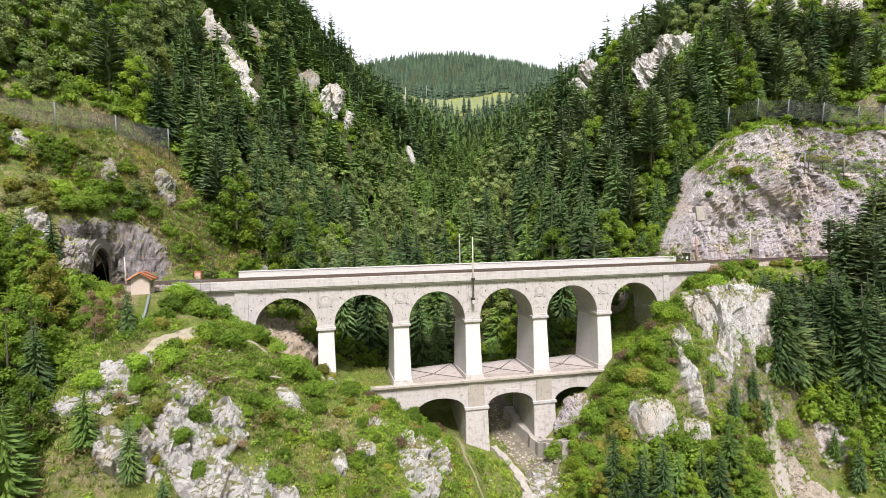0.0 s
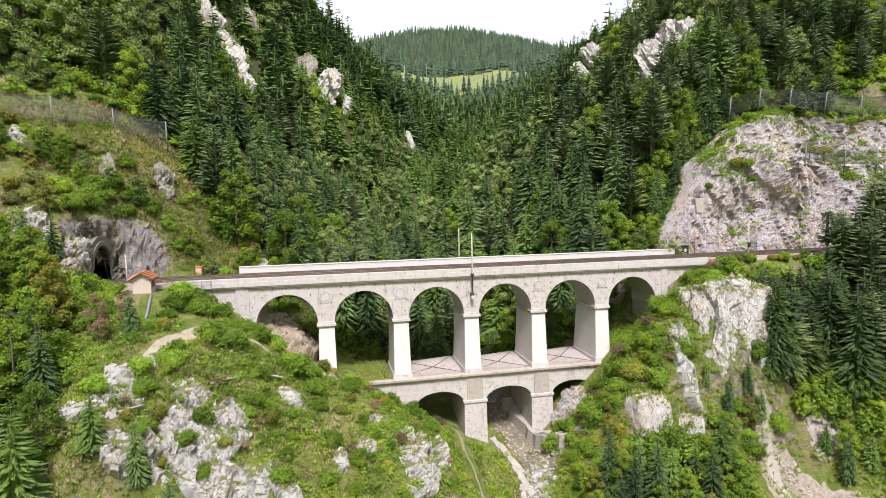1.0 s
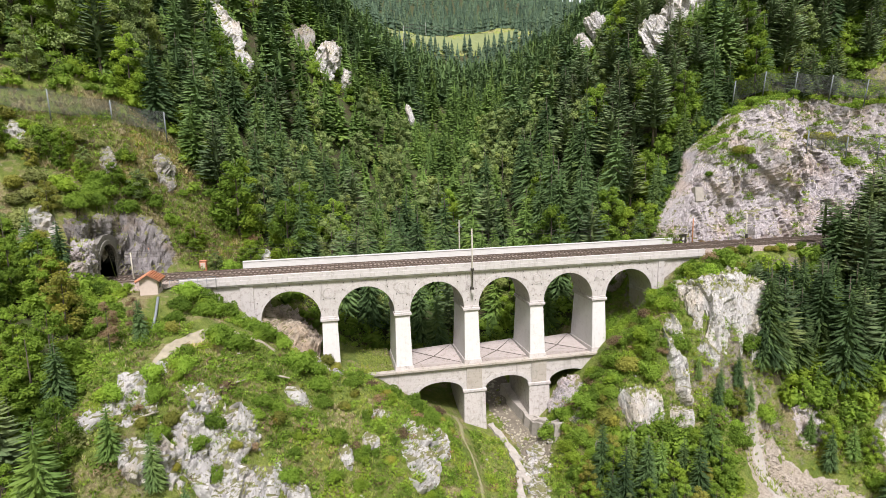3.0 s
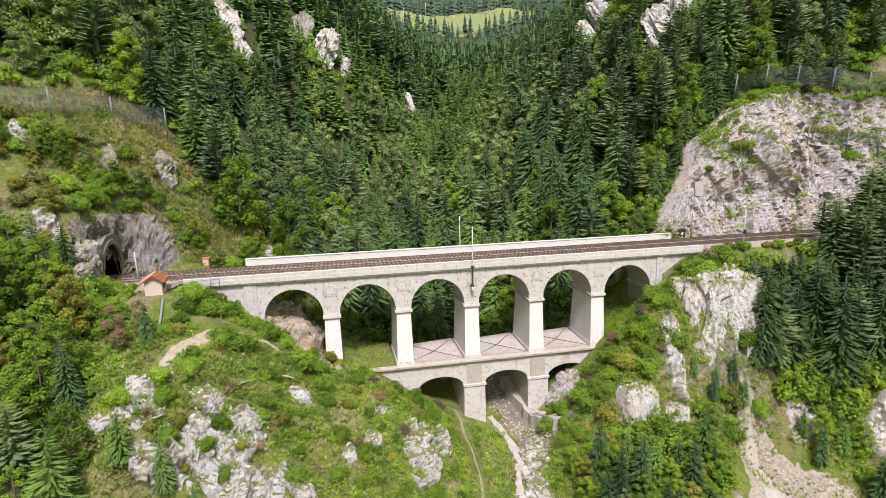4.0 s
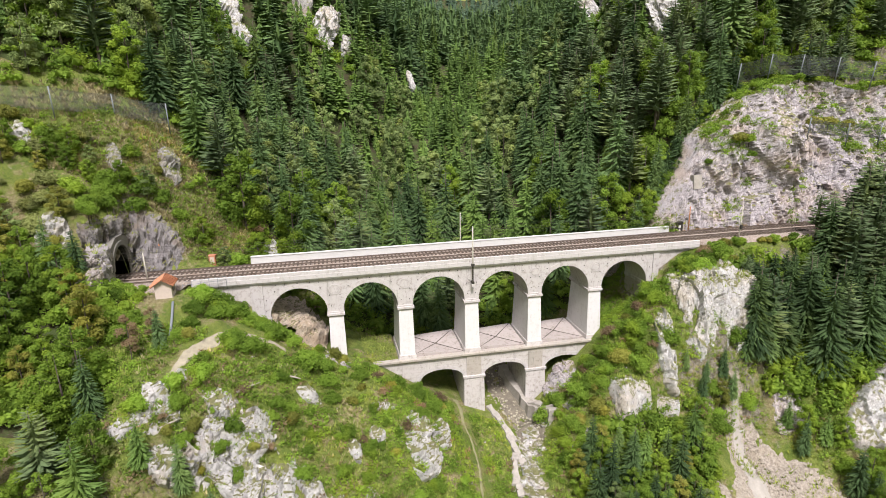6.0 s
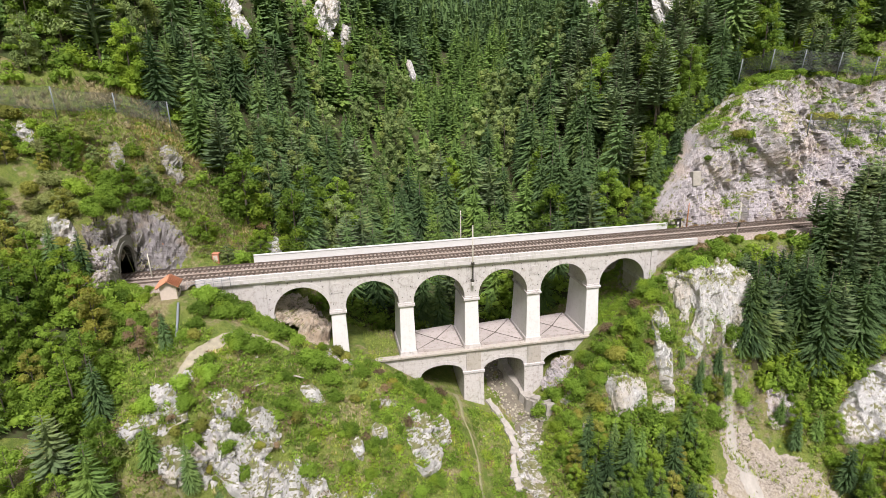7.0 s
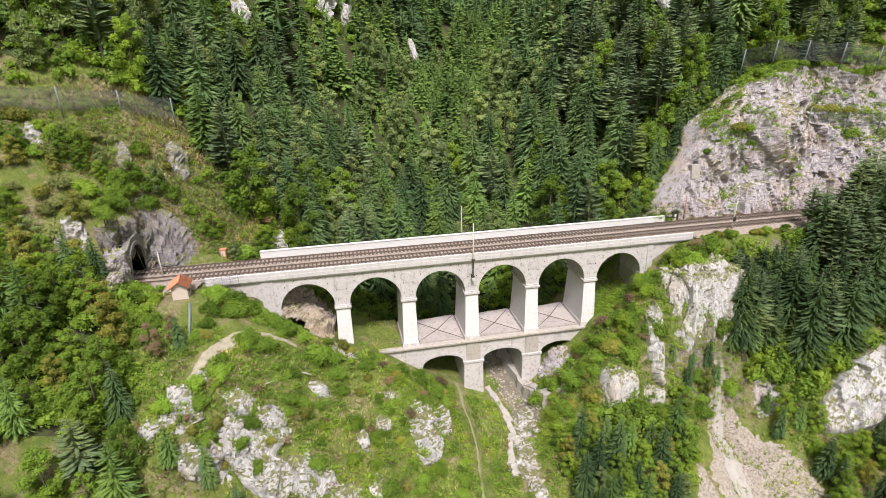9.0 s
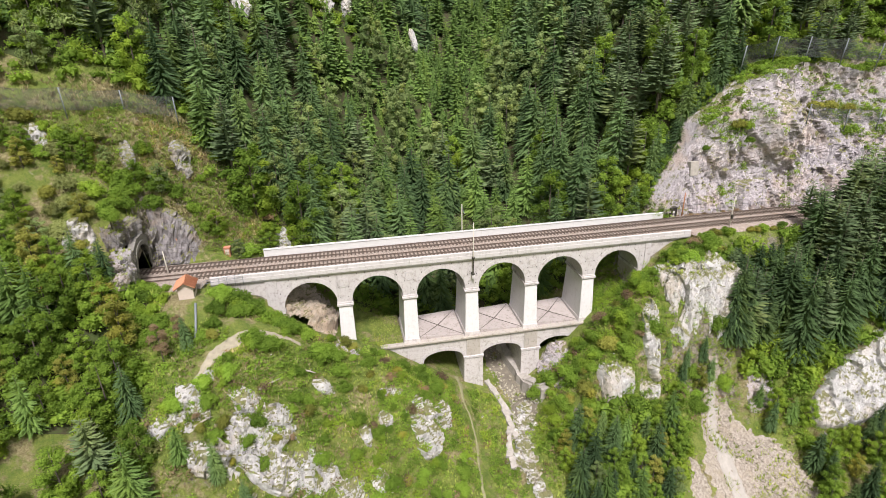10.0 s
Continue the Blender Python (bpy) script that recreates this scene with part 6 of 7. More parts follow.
# the left stand, between the line and the camera
p, r = jitter(-58, -23, 46, 74, 3.1, 41)
for x, y in p:
    if not free_of_line(x, y) or x > -27 + 0.25 * max(0, 60 - y) or (y > 64.5 and x > -31.5):
        continue
    pick = r.random()
    if y < 57.5 and x > -44 and r.random() < 0.5:
        if r.random() < 0.6:
            bushes.plant(int(r.choice([0, 1, 4])), x, y, r.uniform(0.7, 1.5), None, r.uniform(0, 360))
        continue
    if pick < (0.74 if y > 61 else 0.68):
        broads.plant(int(r.choice([0, 1, 1, 0, 0, 3])), x, y, r.uniform(0.55, 0.9), None, r.uniform(0, 360), 0, r.uniform(0.9, 1.15))
    elif pick < 0.95:
        young.plant(int(r.integers(2)), x, y, r.uniform(0.65, 1.05), None, r.uniform(0, 360), 0, r.uniform(0.95, 1.2))
    else:
        spruces.plant(int(r.integers(3)), x, y, r.uniform(0.5, 0.75), None, r.uniform(0, 360))
for x, y, k in ((-29.5, 65.5, 0.8), (-31.5, 68.0, 0.75)):
    broads.plant(3, x, y, k, None, 50 * k)
pines.plant(0, -31.0, 53.5, 0.62, None, 30, 0, 1.2)
broads.plant(4, -24.6, 63.5, 0.62, None, 20, 0, 0.85)
broads.plant(4, -22.6, 65.8, 0.5, None, 80, 0, 0.9)
spruces.plant(1, -21.9, 65.0, 0.36, None, 40)
for x, y, k in ((-27.0, 70.6, 0.9), (-28.4, 72.4, 1.0), (-26.0, 72.8, 0.7), (-29.4, 70.0, 1.2), (-28.0, 68.4, 1.3), (-30.2, 73.6, 1.0), (-25.8, 68.6, 1.1), (-26.8, 66.4, 1.2)):
    bushes.plant(1, x, y, k, None, x * 71)
young.plant(0, -21.4, 52.6, 0.5, None, 10)
spruces.plant(1, -17.6, 51.6, 0.42, None, 70)
bushes.plant(4, -25.0, 53.6, 1.5, None, 170)
spruces.plant(2, -14.6, 50.0, 0.36, None, 200)

# the dark stand on the right
p, r = jitter(65, 116, 55, 75.5, 2.8, 42)
for x, y in p:
    z = on_ground(x, y)
    if (y < 64.5 and x < 75) or (71 < x < 99 and y < 61.5):
        continue
    limit = 33.8 if x < 82 else 43 if x < 88 else 50
    tall = min(r.uniform(11, 17) + (3 if x > 88 else 0), limit - z)
    if tall < 4:
        continue
    if r.random() < (0.8 if x < 84 or y < 66 else 0.3):
        old.plant(int(r.integers(2)), x, y, tall / 16, z, r.uniform(0, 360), 0, r.uniform(1.0, 1.25))
    else:
        pines.plant(int(r.integers(2)), x, y, tall / 16, z, r.uniform(0, 360))
        if x > 84 and tall > 8:
            broads.plant(int(r.choice([1, 2, 3])), x + 1.4, y - 1.0, 0.05 * tall, None, r.uniform(0, 360))
for x, y, s in ((84, 70.5, 0.9), (88.5, 72.5, 1.1), (93, 70, 1.2), (90, 66, 1.2), (92, 73.5, 1.1), (96.5, 72, 1.25), (87, 68.5, 1.0)):
    pines.plant(0, x, y, s, None, x * 31)
p, r = jitter(69.5, 106, 42, 53.5, 2.9, 43)
for x, y in p:
    if r.random() < 0.4:
        old.plant(int(r.integers(2)), x, y, r.uniform(0.35, 0.55), None, r.uniform(0, 360))
    else:
        broads.plant(int(r.choice([0, 1, 1, 3])), x, y, r.uniform(0.45, 0.7), None, r.uniform(0, 360))
# the thicket between the scree and the white slab
for k, (x, y) in enumerate(((66.8, 60.4), (68.6, 58.6), (69.4, 61.4), (70.2, 56.6), (67.6, 63.0), (71.4, 59.4), (70.6, 63.2), (72.4, 55.6), (65.2, 63.6))):
    (broads if k % 3 else young).plant(k % 2, x, y, 0.42 + 0.1 * math.sin(2.1 * k), None, 61 * k)

p, r = jitter(71, 100, 60.6, 65.6, 3.0, 78)
for x, y in p:
    broads.plant(int(r.choice([0, 1, 3])), x, y, r.uniform(0.3, 0.48), None, r.uniform(0, 360), 0, 1.2)
p, r = jitter(56.5, 92, 71.8, 75.2, 1.7, 70)
for x, y in p:
    bushes.plant(int(r.choice([0, 1, 1, 0, 3])), x, y, r.uniform(0.55, 1.0), None, r.uniform(0, 360))
p, r = jitter(64, 92, 85.2, 86.4, 1.25, 71)
for x, y in p:
    if r.random() < 0.75:
        bushes.plant(2, x, y, r.uniform(0.35, 0.7), 34.1, r.uniform(0, 360))
for x, y, s in ((-32.0, 77.5, 1.1), (-32.4, 79.4, 0.9), (-31.8, 83.4, 1.2), (-32.8, 85.8, 1.5), (-33.8, 82.0, 1.3), (-33.4, 87.2, 1.3), (-31.0, 89.6, 1.2), (-28.6, 90.4, 1.3), (-26.4, 90.6, 1.2), (-24.2, 90.2, 1.1), (-22.6, 89.2, 0.9)):
    bushes.plant(1, x, y, s, max(45.0, on_ground(x, y)) if y < 85 else None, x * 97)
# the wooded foot of the right spur
p, r = jitter(31, 55, 45, 61.5, 2.4, 44)
for x, y in p:
    if x > 51.2 - 0.57 * (59.3 - y) or 47 < x < 53 and y < 52 or (38 < x < 50 and y > 58):
        continue
    if r.random() < 0.16:
        young.plant(int(r.integers(2)), x, y, r.uniform(0.4, 0.7), None, r.uniform(0, 360))
    elif r.random() < 0.24:
        old.plant(int(r.integers(2)), x, y, r.uniform(0.36, 0.6), None, r.uniform(0, 360))
    else:
        broads.plant(int(r.choice([0, 1, 1, 0, 2, 3])), x, y, r.uniform(0.36, 0.62), None, r.uniform(0, 360), 0, 1.15)
for x, y, s in ((52.6, 62.4, 0.32), (58.8, 63.2, 0.34), (50.6, 64.0, 0.24), (67.0, 57.0, 0.42), (63.8, 66.0, 0.62), (66.5, 66.0, 0.8), (36.6, 58.2, 0.42)):
    spruces.plant(1, x, y, s, None, x * 40)
broads.plant(3, 56.0, 62.4, 0.5, None, 30, 0, 1.1)

# the slope above the tunnel: scrub, then young trees towards the forest
p, r = jitter(-58, -12, 86.5, 99, 2.5, 45)
for x, y in p:
    if not free_of_line(x, y) or y > np.interp(x, [-56, -40, -33, -25, -10], [87.5, 91, 94.5, 97, 99]):
        continue
    if r.random() < (0.38 if x > -36 else 0.6):
        continue
    if x > -27 and r.random() < 0.6:
        broads.plant(int(r.choice([0, 1, 0, 1, 2, 3])), x, y, r.uniform(0.28, 0.5), None, r.uniform(0, 360), 0, 1.3)
    else:
        bushes.plant(int(r.choice([0, 1, 4, 4, 4, 2, 3])), x, y, r.uniform(0.7, 1.5), None, r.uniform(0, 360))
p, r = jitter(-58, -28, 73, 90, 2.4, 46)
for x, y in p:
    if x > -34.5 and y < 85.5:
        continue
    if r.random() < 0.5:
        broads.plant(int(r.choice([0, 1, 1, 2, 3])), x, y, r.uniform(0.3, 0.5), None, r.uniform(0, 360), 0, 1.25)
    else:
        bushes.plant(int(r.choice([0, 1, 4, 4, 3])), x, y, r.uniform(0.8, 1.6), None, r.uniform(0, 360))

# bushes of the near spur and the flank beside the viaduct
p, r = jitter(-21, 16, 50, 76.5, 2.35, 47)
for x, y in p:
    bare = (x < -7 and y < 59.5) or (6.5 < x < 14 and 57.5 < y < 66.5) or (-21 < x < -7 and 66.8 < y < 71.2) or (-5 < x < 3 and y < 56)
    if not free_of_line(x, y) or (bare and r.random() < 0.85) or r.random() < 0.2:
        continue
    bushes.plant(int(r.choice([0, 0, 0, 0, 0, 1, 1, 1, 1, 1, 1, 2, 3])), x, y, r.uniform(0.45, 1.1), None, r.uniform(0, 360))
for x, y, s in ((-16.8, 74.0, 1.7), (-14.6, 73.4, 1.6), (-18.4, 73.0, 1.3), (-12.6, 73.0, 1.5), (-16.0, 71.8, 1.4), (-10.8, 72.4, 1.2), (-9.4, 70.6, 1.3), (-5.4, 68.6, 1.5), (-3.8, 69.6, 1.4), (-2.4, 67.6, 1.2), (-13.8, 66.4, 1.3), (-11.4, 66.0, 1.2)):
    bushes.plant(0, x, y, s, None, x * 77)
p, r = jitter(63, 100, 50, 62, 2.6, 67)
for x, y in p:
    if (71 < x < 97 and 53.5 < y < 62.5) or x < 70.5 and y < 61.5 or r.random() < 0.35:
        continue
    bushes.plant(int(r.choice([0, 0, 1, 1, 2])), x, y, r.uniform(0.6, 1.4), None, r.uniform(0, 360))
p, r = jitter(31, 64, 60.5, 76, 2.1, 48)
for x, y in p:
    on_rock = (49.5 < x < 66 and 62.5 < y < 72.5) or (38 < x < 50.5 and y < 65.2) or (56 < x and y < 66)
    if not free_of_line(x, y) or (on_rock and r.random() < 0.88) or r.random() < 0.15:
        continue
    bushes.plant(int(r.choice([0, 0, 0, 1, 1, 1, 1, 1, 1, 2, 3])), x, y, r.uniform(0.7, 1.6), None, r.uniform(0, 360))
for x, y, z, s in ((74.6, 86.6, 50.6, 1.1), (76.4, 86.4, 50.4, 0.9), (77.8, 87.0, 47.6, 0.7), (69.0, 87.4, 46.6, 0.6), (92.0, 88.2, 53.0, 1.1), (95.5, 88.4, 52.8, 1.2), (100, 88.2, 52.2, 1.1), (81.0, 91.6, 60.2, 0.8), (89.0, 90.0, 61.6, 0.7)):
    bushes.plant(3 if s > 1 else 0, x, y, s, z, x * 50)
for x, y, s in ((54.5, 89.6, 0.62), (57.5, 89.5, 0.75), (50.5, 89.8, 0.5), (59.6, 90.6, 0.6)):
    broads.plant(1, x, y, s, None, x * 60, 0, 1.2)

# rounded pale crowns in front of the dark forest
for k, (x, y) in enumerate(((-12.5, 106.1), (-6.1, 116.1), (1.0, 108.6), (5.9, 112.5), (-22.0, 111.0), (-14.8, 94.3), (11.3, 125.1))):
    broads.plant((2, 2, 0)[k % 3], x, y, 1.25 + 0.15 * math.sin(3 * k), None, 77 * k, 0, 1.15)
for k, (x, y, h) in enumerate(((57.4, 64.2, 0.34), (54.0, 63.6, 0.26), (62.4, 65.4, 0.45), (63.6, 66.6, 0.75), (66.2, 67.0, 0.8))):
    spruces.plant(k % 3, x, y, h, None, 77 * k)
# trees that lean over the cliff's edge
for k in range(22):
    x = 55.5 + 1.15 * k + 0.5 * math.sin(5.1 * k)
    y = float(forest_edge(x)) - 0.4 + 0.8 * math.sin(3.3 * k)
    if k % 4 == 3:
        broads.plant((0, 1, 2)[k % 3], x, y, 0.5 + 0.1 * math.sin(k), None, 70 * k, 0, 1.2)
    else:
        spruces.plant(k % 3, x, y, 0.55 + 0.18 * math.sin(2.2 * k), None, 90 * k, 0, 1.15)
p, r = jitter(94, 150, 95, 114, 4.2, 74)
for x, y in p:
    if not behind_crag(x, y):
        pines.plant(int(r.integers(2)), x, y, r.uniform(0.55, 0.85), None, r.uniform(0, 360))

# scrub that grows out of the spur's rock
for k, (x, y) in enumerate(((-18.6, 58.2), (-17.0, 56.6), (-15.0, 58.4), (-13.2, 57.2), (-20.0, 56.4), (-14.6, 55.6), (-11.0, 56.4), (-17.8, 54.8), (-12.4, 54.2), (-9.2, 57.0), (-22.6, 57.2), (-16.0, 53.4), (-19.6, 60.0))):
    bushes.plant((0, 3, 0, 1, 2)[k % 5], x, y, 0.75 + 0.3 * math.sin(2.7 * k), on_ground(x, y) + 0.45, 53 * k)
for x, y, k in ((-29.6, 75.0, 1.2), (-28.0, 75.4, 0.9), (-30.4, 76.4, 1.0), (-28.6, 76.6, 0.8), (-30.0, 77.4, 0.8), (-26.4, 75.8, 0.7)):
    bushes.plant(1, x, y, k, None, x * 33)

# ---- the forest behind: single trees near the line, one joined wood beyond ----
p, r = jitter(-60, 150, 88, 128, 4.7, 49)
order = np.argsort(p[:, 1] - forest_edge(p[:, 0]))
singles = 0
rest = []
for x, y in p[order]:
    if y < forest_edge(x) or not free_of_line(x, y) or behind_crag(x, y):
        continue
    ash = abs(x + 6) < 9 and y < 108 or (x < -28 and y < 125 and r.random() < 0.8)
    if singles > 300:
        rest.append((x, y))
        continue
    singles += 1
    if ash and r.random() < (0.8 if x < -28 else 0.55) or r.random() < 0.10:
        broads.plant(int(r.choice([2, 2, 0, 1])), x, y, r.uniform(0.9, 1.4), None, r.uniform(0, 360))
    elif x > 56 and r.random() < 0.72 or r.random() < 0.12:
        pines.plant(int(r.integers(2)), x, y, r.uniform(0.75, 1.05), on_ground(x, y) + (3.5 if 62 < x and y < 99 else 0), r.uniform(0, 360), 0, r.uniform(1.0, 1.25))
    elif 8 < x < 42 and r.random() < 0.6 or r.random() < 0.15:
        young.plant(int(r.integers(2)), x, y, r.uniform(0.8, 1.25), None, r.uniform(0, 360), 0, r.uniform(0.95, 1.2))
    else:
        spruces.plant(int(r.integers(3)), x, y, r.uniform(0.8, 1.2), None, r.uniform(0, 360), 0, r.uniform(0.95, 1.25))


p, r = jitter(-60, 118, 88, 112, 2.3, 65)
p = np.array([q for q in p if forest_edge(q[0]) - (0.3 if q[0] < -24 or q[0] > 62 else 2.5) < q[1] < forest_edge(q[0]) + 9 and free_of_line(*q)])
more, r2 = jitter(-58, 110, 44, 76, 2.1, 68)
more = [q for q in more if free_of_line(*q) and (q[0] < (-26 if q[1] < 64 else -30) and not (q[1] < 57.5 and q[0] > -44) or (q[0] > 66 and q[1] > 63.5) or (31 < q[0] < 51.5 - 0.57 * max(0, 59.3 - q[1]) and q[1] < 62 and not (47 < q[0] < 53 and q[1] < 52)) or (60 < q[0] < 96 and q[1] > 70))]
glades, r2 = jitter(-56, 140, 112, 170, 2.4, 69)
glades = [q for q in glades if behind_crag(*q) and r2.random() < 0.85]
rim, r2 = jitter(88, 150, 92, 118, 1.9, 72)
rim = [q for q in rim if q[1] > forest_edge(q[0]) - 1]
rim2, r2 = jitter(54, 80, 87, 99, 1.6, 73)
rim2 = [q for q in rim2 if q[1] > forest_edge(q[0]) - 2.2]
brush, r2 = jitter(70.5, 100, 60.4, 66, 1.7, 79)
p = np.array([*p, *more, *glades, *rim, *rim2, *brush])
under = [leaf_crown([(0, 0, 0.7, 1.0, 0.8), (0.8, 0.2, 0.5, 0.7, 0.6), (-0.6, 0.5, 0.6, 0.7, 0.7)], 80, 0.17, 120 + k, 0.5, 0.6) for k in range(4)]
scrub, r2 = jitter(104, 140, 93.5, 101, 1.8, 75)
strew("cliff_top_scrub", under, scrub[:, 0], scrub[:, 1], height(scrub[:, 0], scrub[:, 1]), r2.uniform(0.9, 1.8, len(scrub)), SCRUB, "green scrub on the slope above the cliff", "undergrowth", 1.0, 76)
strew("forest_undergrowth", under, p[:, 0], p[:, 1], height(p[:, 0], p[:, 1]), r.uniform(0.8, 2.0, len(p)), LEAVES, "green undergrowth along the forest edge", "undergrowth", 1.0, 66)


def wood(name, shapes, pts, lo, hi, mat, label, seed):
    r = np.random.default_rng(seed)
    pts = np.array(pts)
    z = height(pts[:, 0], pts[:, 1])
    return strew(name, shapes, pts[:, 0], pts[:, 1], z - 0.3, r.uniform(lo, hi, len(pts)), mat, label, "forest", 1.0, seed)


p, r = jitter(-130, 250, 100, 215, 4.8, 50)
mids = rest + [q for q in p if q[1] > 128 or not -60 < q[0] < 150]
mids = [q for q in mids if -40 - 0.6 * q[1] < q[0] < 45 + 1.05 * q[1] and not behind_crag(*q)]
r.shuffle(mids)


def fresh(x, y):
    """Younger, lighter growth follows the valley floor and some patches of the slopes."""
    floor_x = np.interp(y, [90, 120, 165, 215], [22, 24, 42, 62])
    return abs(x - floor_x) < 9 + 0.06 * (y - 90) + 7 * float(vnoise(np.array([[x * 0.08, y * 0.08, 2.0]]), 31)[0]) or float(vnoise(np.array([[x * 0.05, y * 0.05, 7.0]]), 33)[0]) > 0.42


# broad-leaved trees gather near the valley floor
mids.sort(key=lambda q: 0.5 * float(fbm(np.array([[q[0] * 0.07, q[1] * 0.07, 1.0]]), 2, 5)[0]) + 0.8 * r.random() + (0.25 if q[1] > 165 else 0.0) - (1.2 if q[0] < -30 and q[1] < 190 and r.random() < 0.6 else 0.0), reverse=True)
cut = int(len(mids) * 0.80)
wood("forest", [spruce_crown((17, 16, 15, 17, 14)[k], (3.1, 3.6, 4.2, 3.4, 3.8)[k], 60 + k, (112, 116, 120, 112, 80)[k], (5, 5, 5, 5, 7)[k], 0.75, 0.11, (0.03, 0.03, 0.04, 0.03, 0.22)[k], (0.85, 0.9, 0.8, 0.95, 0.5)[k], 0.3, (0.42, 0.4, 0.36, 0.45, 0.05)[k], 0.15) for k in range(5)], [q for q in mids[:cut] if not fresh(*q)], 0.65, 1.35, NEEDLES, "dense dark spruce forest on the hillside", 51)
wood("young_forest", [spruce_crown(13, (2.6, 3.0, 2.8)[k], 160 + k, 96, 5, 0.65, 0.10, 0.03, (0.85, 0.8, 0.95)[k], 0.3) for k in range(3)], [q for q in mids[:cut] if fresh(*q)], 0.6, 1.25, NEEDLES_YOUNG, "lighter young spruces on the valley floor", 151)
wood("broadleaf_forest", [leaf_crown(round_lobes((10, 12, 9)[k], (3.0, 2.7, 3.4)[k], 70 + k, 15, 0.08), 430, 0.27, 70 + k, 0.6, 0.72) for k in range(3)], mids[cut:], 0.9, 1.5, LEAVES_PALE, "pale broad-leaved trees among the spruces", 52)
p, r = jitter(-50, 100, 96, 176, 3.5, 81)
wood("saplings", [layered_spruce(13, (3.6, 4.0, 4.4)[k], 190 + k, 8, 6, 0.02, 0.8) for k in range(3)], [q for q in p if q[1] > forest_edge(q[0]) + 4], 0.22, 0.5, NEEDLES_YOUNG, "spruce saplings between the trunks of the wood", 82)
p, r = jitter(-220, 340, 214, 412, 5.6, 53)
fars = [q for q in p if -60 - 0.35 * (q[1] - 200) < q[0] < 230 + 0.5 * (q[1] - 200) and not (355 < q[1] and 45 < q[0] < 143)]
SLIM = [spruce_crown(15, (3.2, 3.7, 4.2)[k], 80 + k, 58, 3, 1.1, 0.18, 0.04, 0.85, 0.4) for k in range(3)]
wood("upper_forest", SLIM, [q for q in fars if q[1] < 290], 0.75, 1.35, NEEDLES, "dense spruce forest of the upper valley", 54)
wood("far_forest", [layered_spruce(16, (3.4, 3.9, 4.3)[k], 180 + k, 8, 5, 0.04, 0.95) for k in range(3)], [q for q in fars if q[1] >= 290 and not (q[1] > 360 and 40 < q[0] < 140)], 0.5, 0.95, HAZY_WOOD, "distant spruce forest of the upper valley", 154)
p, r = jitter(-150, 680, 414, 940, 8.0, 55)
fars = [q for q in p if -90 < q[0] - 0.12 * q[1] < 320]
wood("hill_forest", [layered_spruce(14, 3.6, 90 + k, 5, 5, 0.02, 0.8) for k in range(3)], fars, 0.6, 1.2, HAZY_WOOD, "forest on the far hills", 56)
tagged(part("meadow", drape("meadow", [(46, 384), (83, 384), (121, 384), (145, 384)], [30, 59, 59, 30], MEADOW, 0.5, 8, 0.1)), "bright green mown meadow on the far ridge", "meadow", kind="structure")

for x, y in ((50.0, 338.0), (70.0, 372.0)):
    mast((x, y), on_ground(x, y), on_ground(x, y) + (20 if x < 60 else 12), "far pale mast at the edge of the meadow", 0.0, COPING_WHITE, 0.0, "far masts")
for z in (134.5, 136.5):
    thing("far_wire", "dark cable that crosses the far meadow", "wire", "far cables", "", tube_mesh("far_wire", [(50, 338, z), (95, 378, z + 8), (150, 428, z + 19)], 0.12, IRON, 4))

# ---- low growth on the open slopes ----
tuft = []
for seed in range(5):
    r = np.random.default_rng(100 + seed)
    v, f = [], []
    for k in range(9):
        a, l = r.uniform(0, 2 * math.pi), r.uniform(0.35, 1.0)
        d = np.array([math.cos(a), math.sin(a), 0])
        s = np.array([-d[1], d[0], 0]) * 0.09
        o = len(v)
        b = d * r.uniform(0, 0.3)
        v += [b - s, b + s, b + d * l * 0.5 + np.array([0, 0, l * 0.9])]
        f.append((o, o + 1, o + 2))
    tuft.append((np.array(v), np.array(f)))
herb = [leaf_crown([(0, 0, 0.3, 0.6, 0.4), (0.5, 0.2, 0.2, 0.45, 0.3), (-0.4, 0.4, 0.25, 0.45, 0.35)], 26, 0.15, 110 + k, 0.25, 0.0) for k in range(5)]


def slope_points(x0, x1, y0, y1, step, seed, keep):
    p, r = jitter(x0, x1, y0, y1, step, seed)
    p = np.array([q for q in p if keep(q[0], q[1], r) and (free_of_line(q[0], q[1]) or (0 < q[0] < 9 and 77 < q[1] < 86))])
    return p, height(p[:, 0], p[:, 1]), r


def open_slope(x, y, r):
    if y < 77.5:
        return (-30 < x < 100) and not (x > 64 and y > 61) and not (abs(x - 60) < 0.85 * (66 - y) and y < 61.5) and not (-19 < x < -9 and 68 < y < 70.6)
    return y > 86 and x < np.interp(y, [86, 99], [14, -10]) and y < np.interp(x, [-60, -40, -33, -25, -10], [88, 93, 97, 99, 96])


def lushness(x, y, k):
    return fbm(np.array([[x * 0.13, y * 0.13, 3.0]]), 3, k)[0]


p, z, r = slope_points(-58, 100, 45, 99, 0.52, 57, lambda x, y, r: open_slope(x, y, r) and r.random() < 0.8)
strew("rough_grass", tuft, p[:, 0], p[:, 1], z - 0.02, r.uniform(0.35, 0.85, len(p)), GRASS, "rough yellow-green grass on the slopes", "grass", 1.0, 58)
p, z, r = slope_points(-58, 100, 45, 99, 0.78, 59, lambda x, y, r: open_slope(x, y, r) and r.random() < (0.95 if lushness(x, y, 8) > -0.10 else 0.25))
strew("herb_cover", herb, p[:, 0], p[:, 1], z - 0.05, r.uniform(0.55, 1.3, len(p)), SCRUB, "low green herbs and brambles covering the slopes", "undergrowth", 1.0, 60)
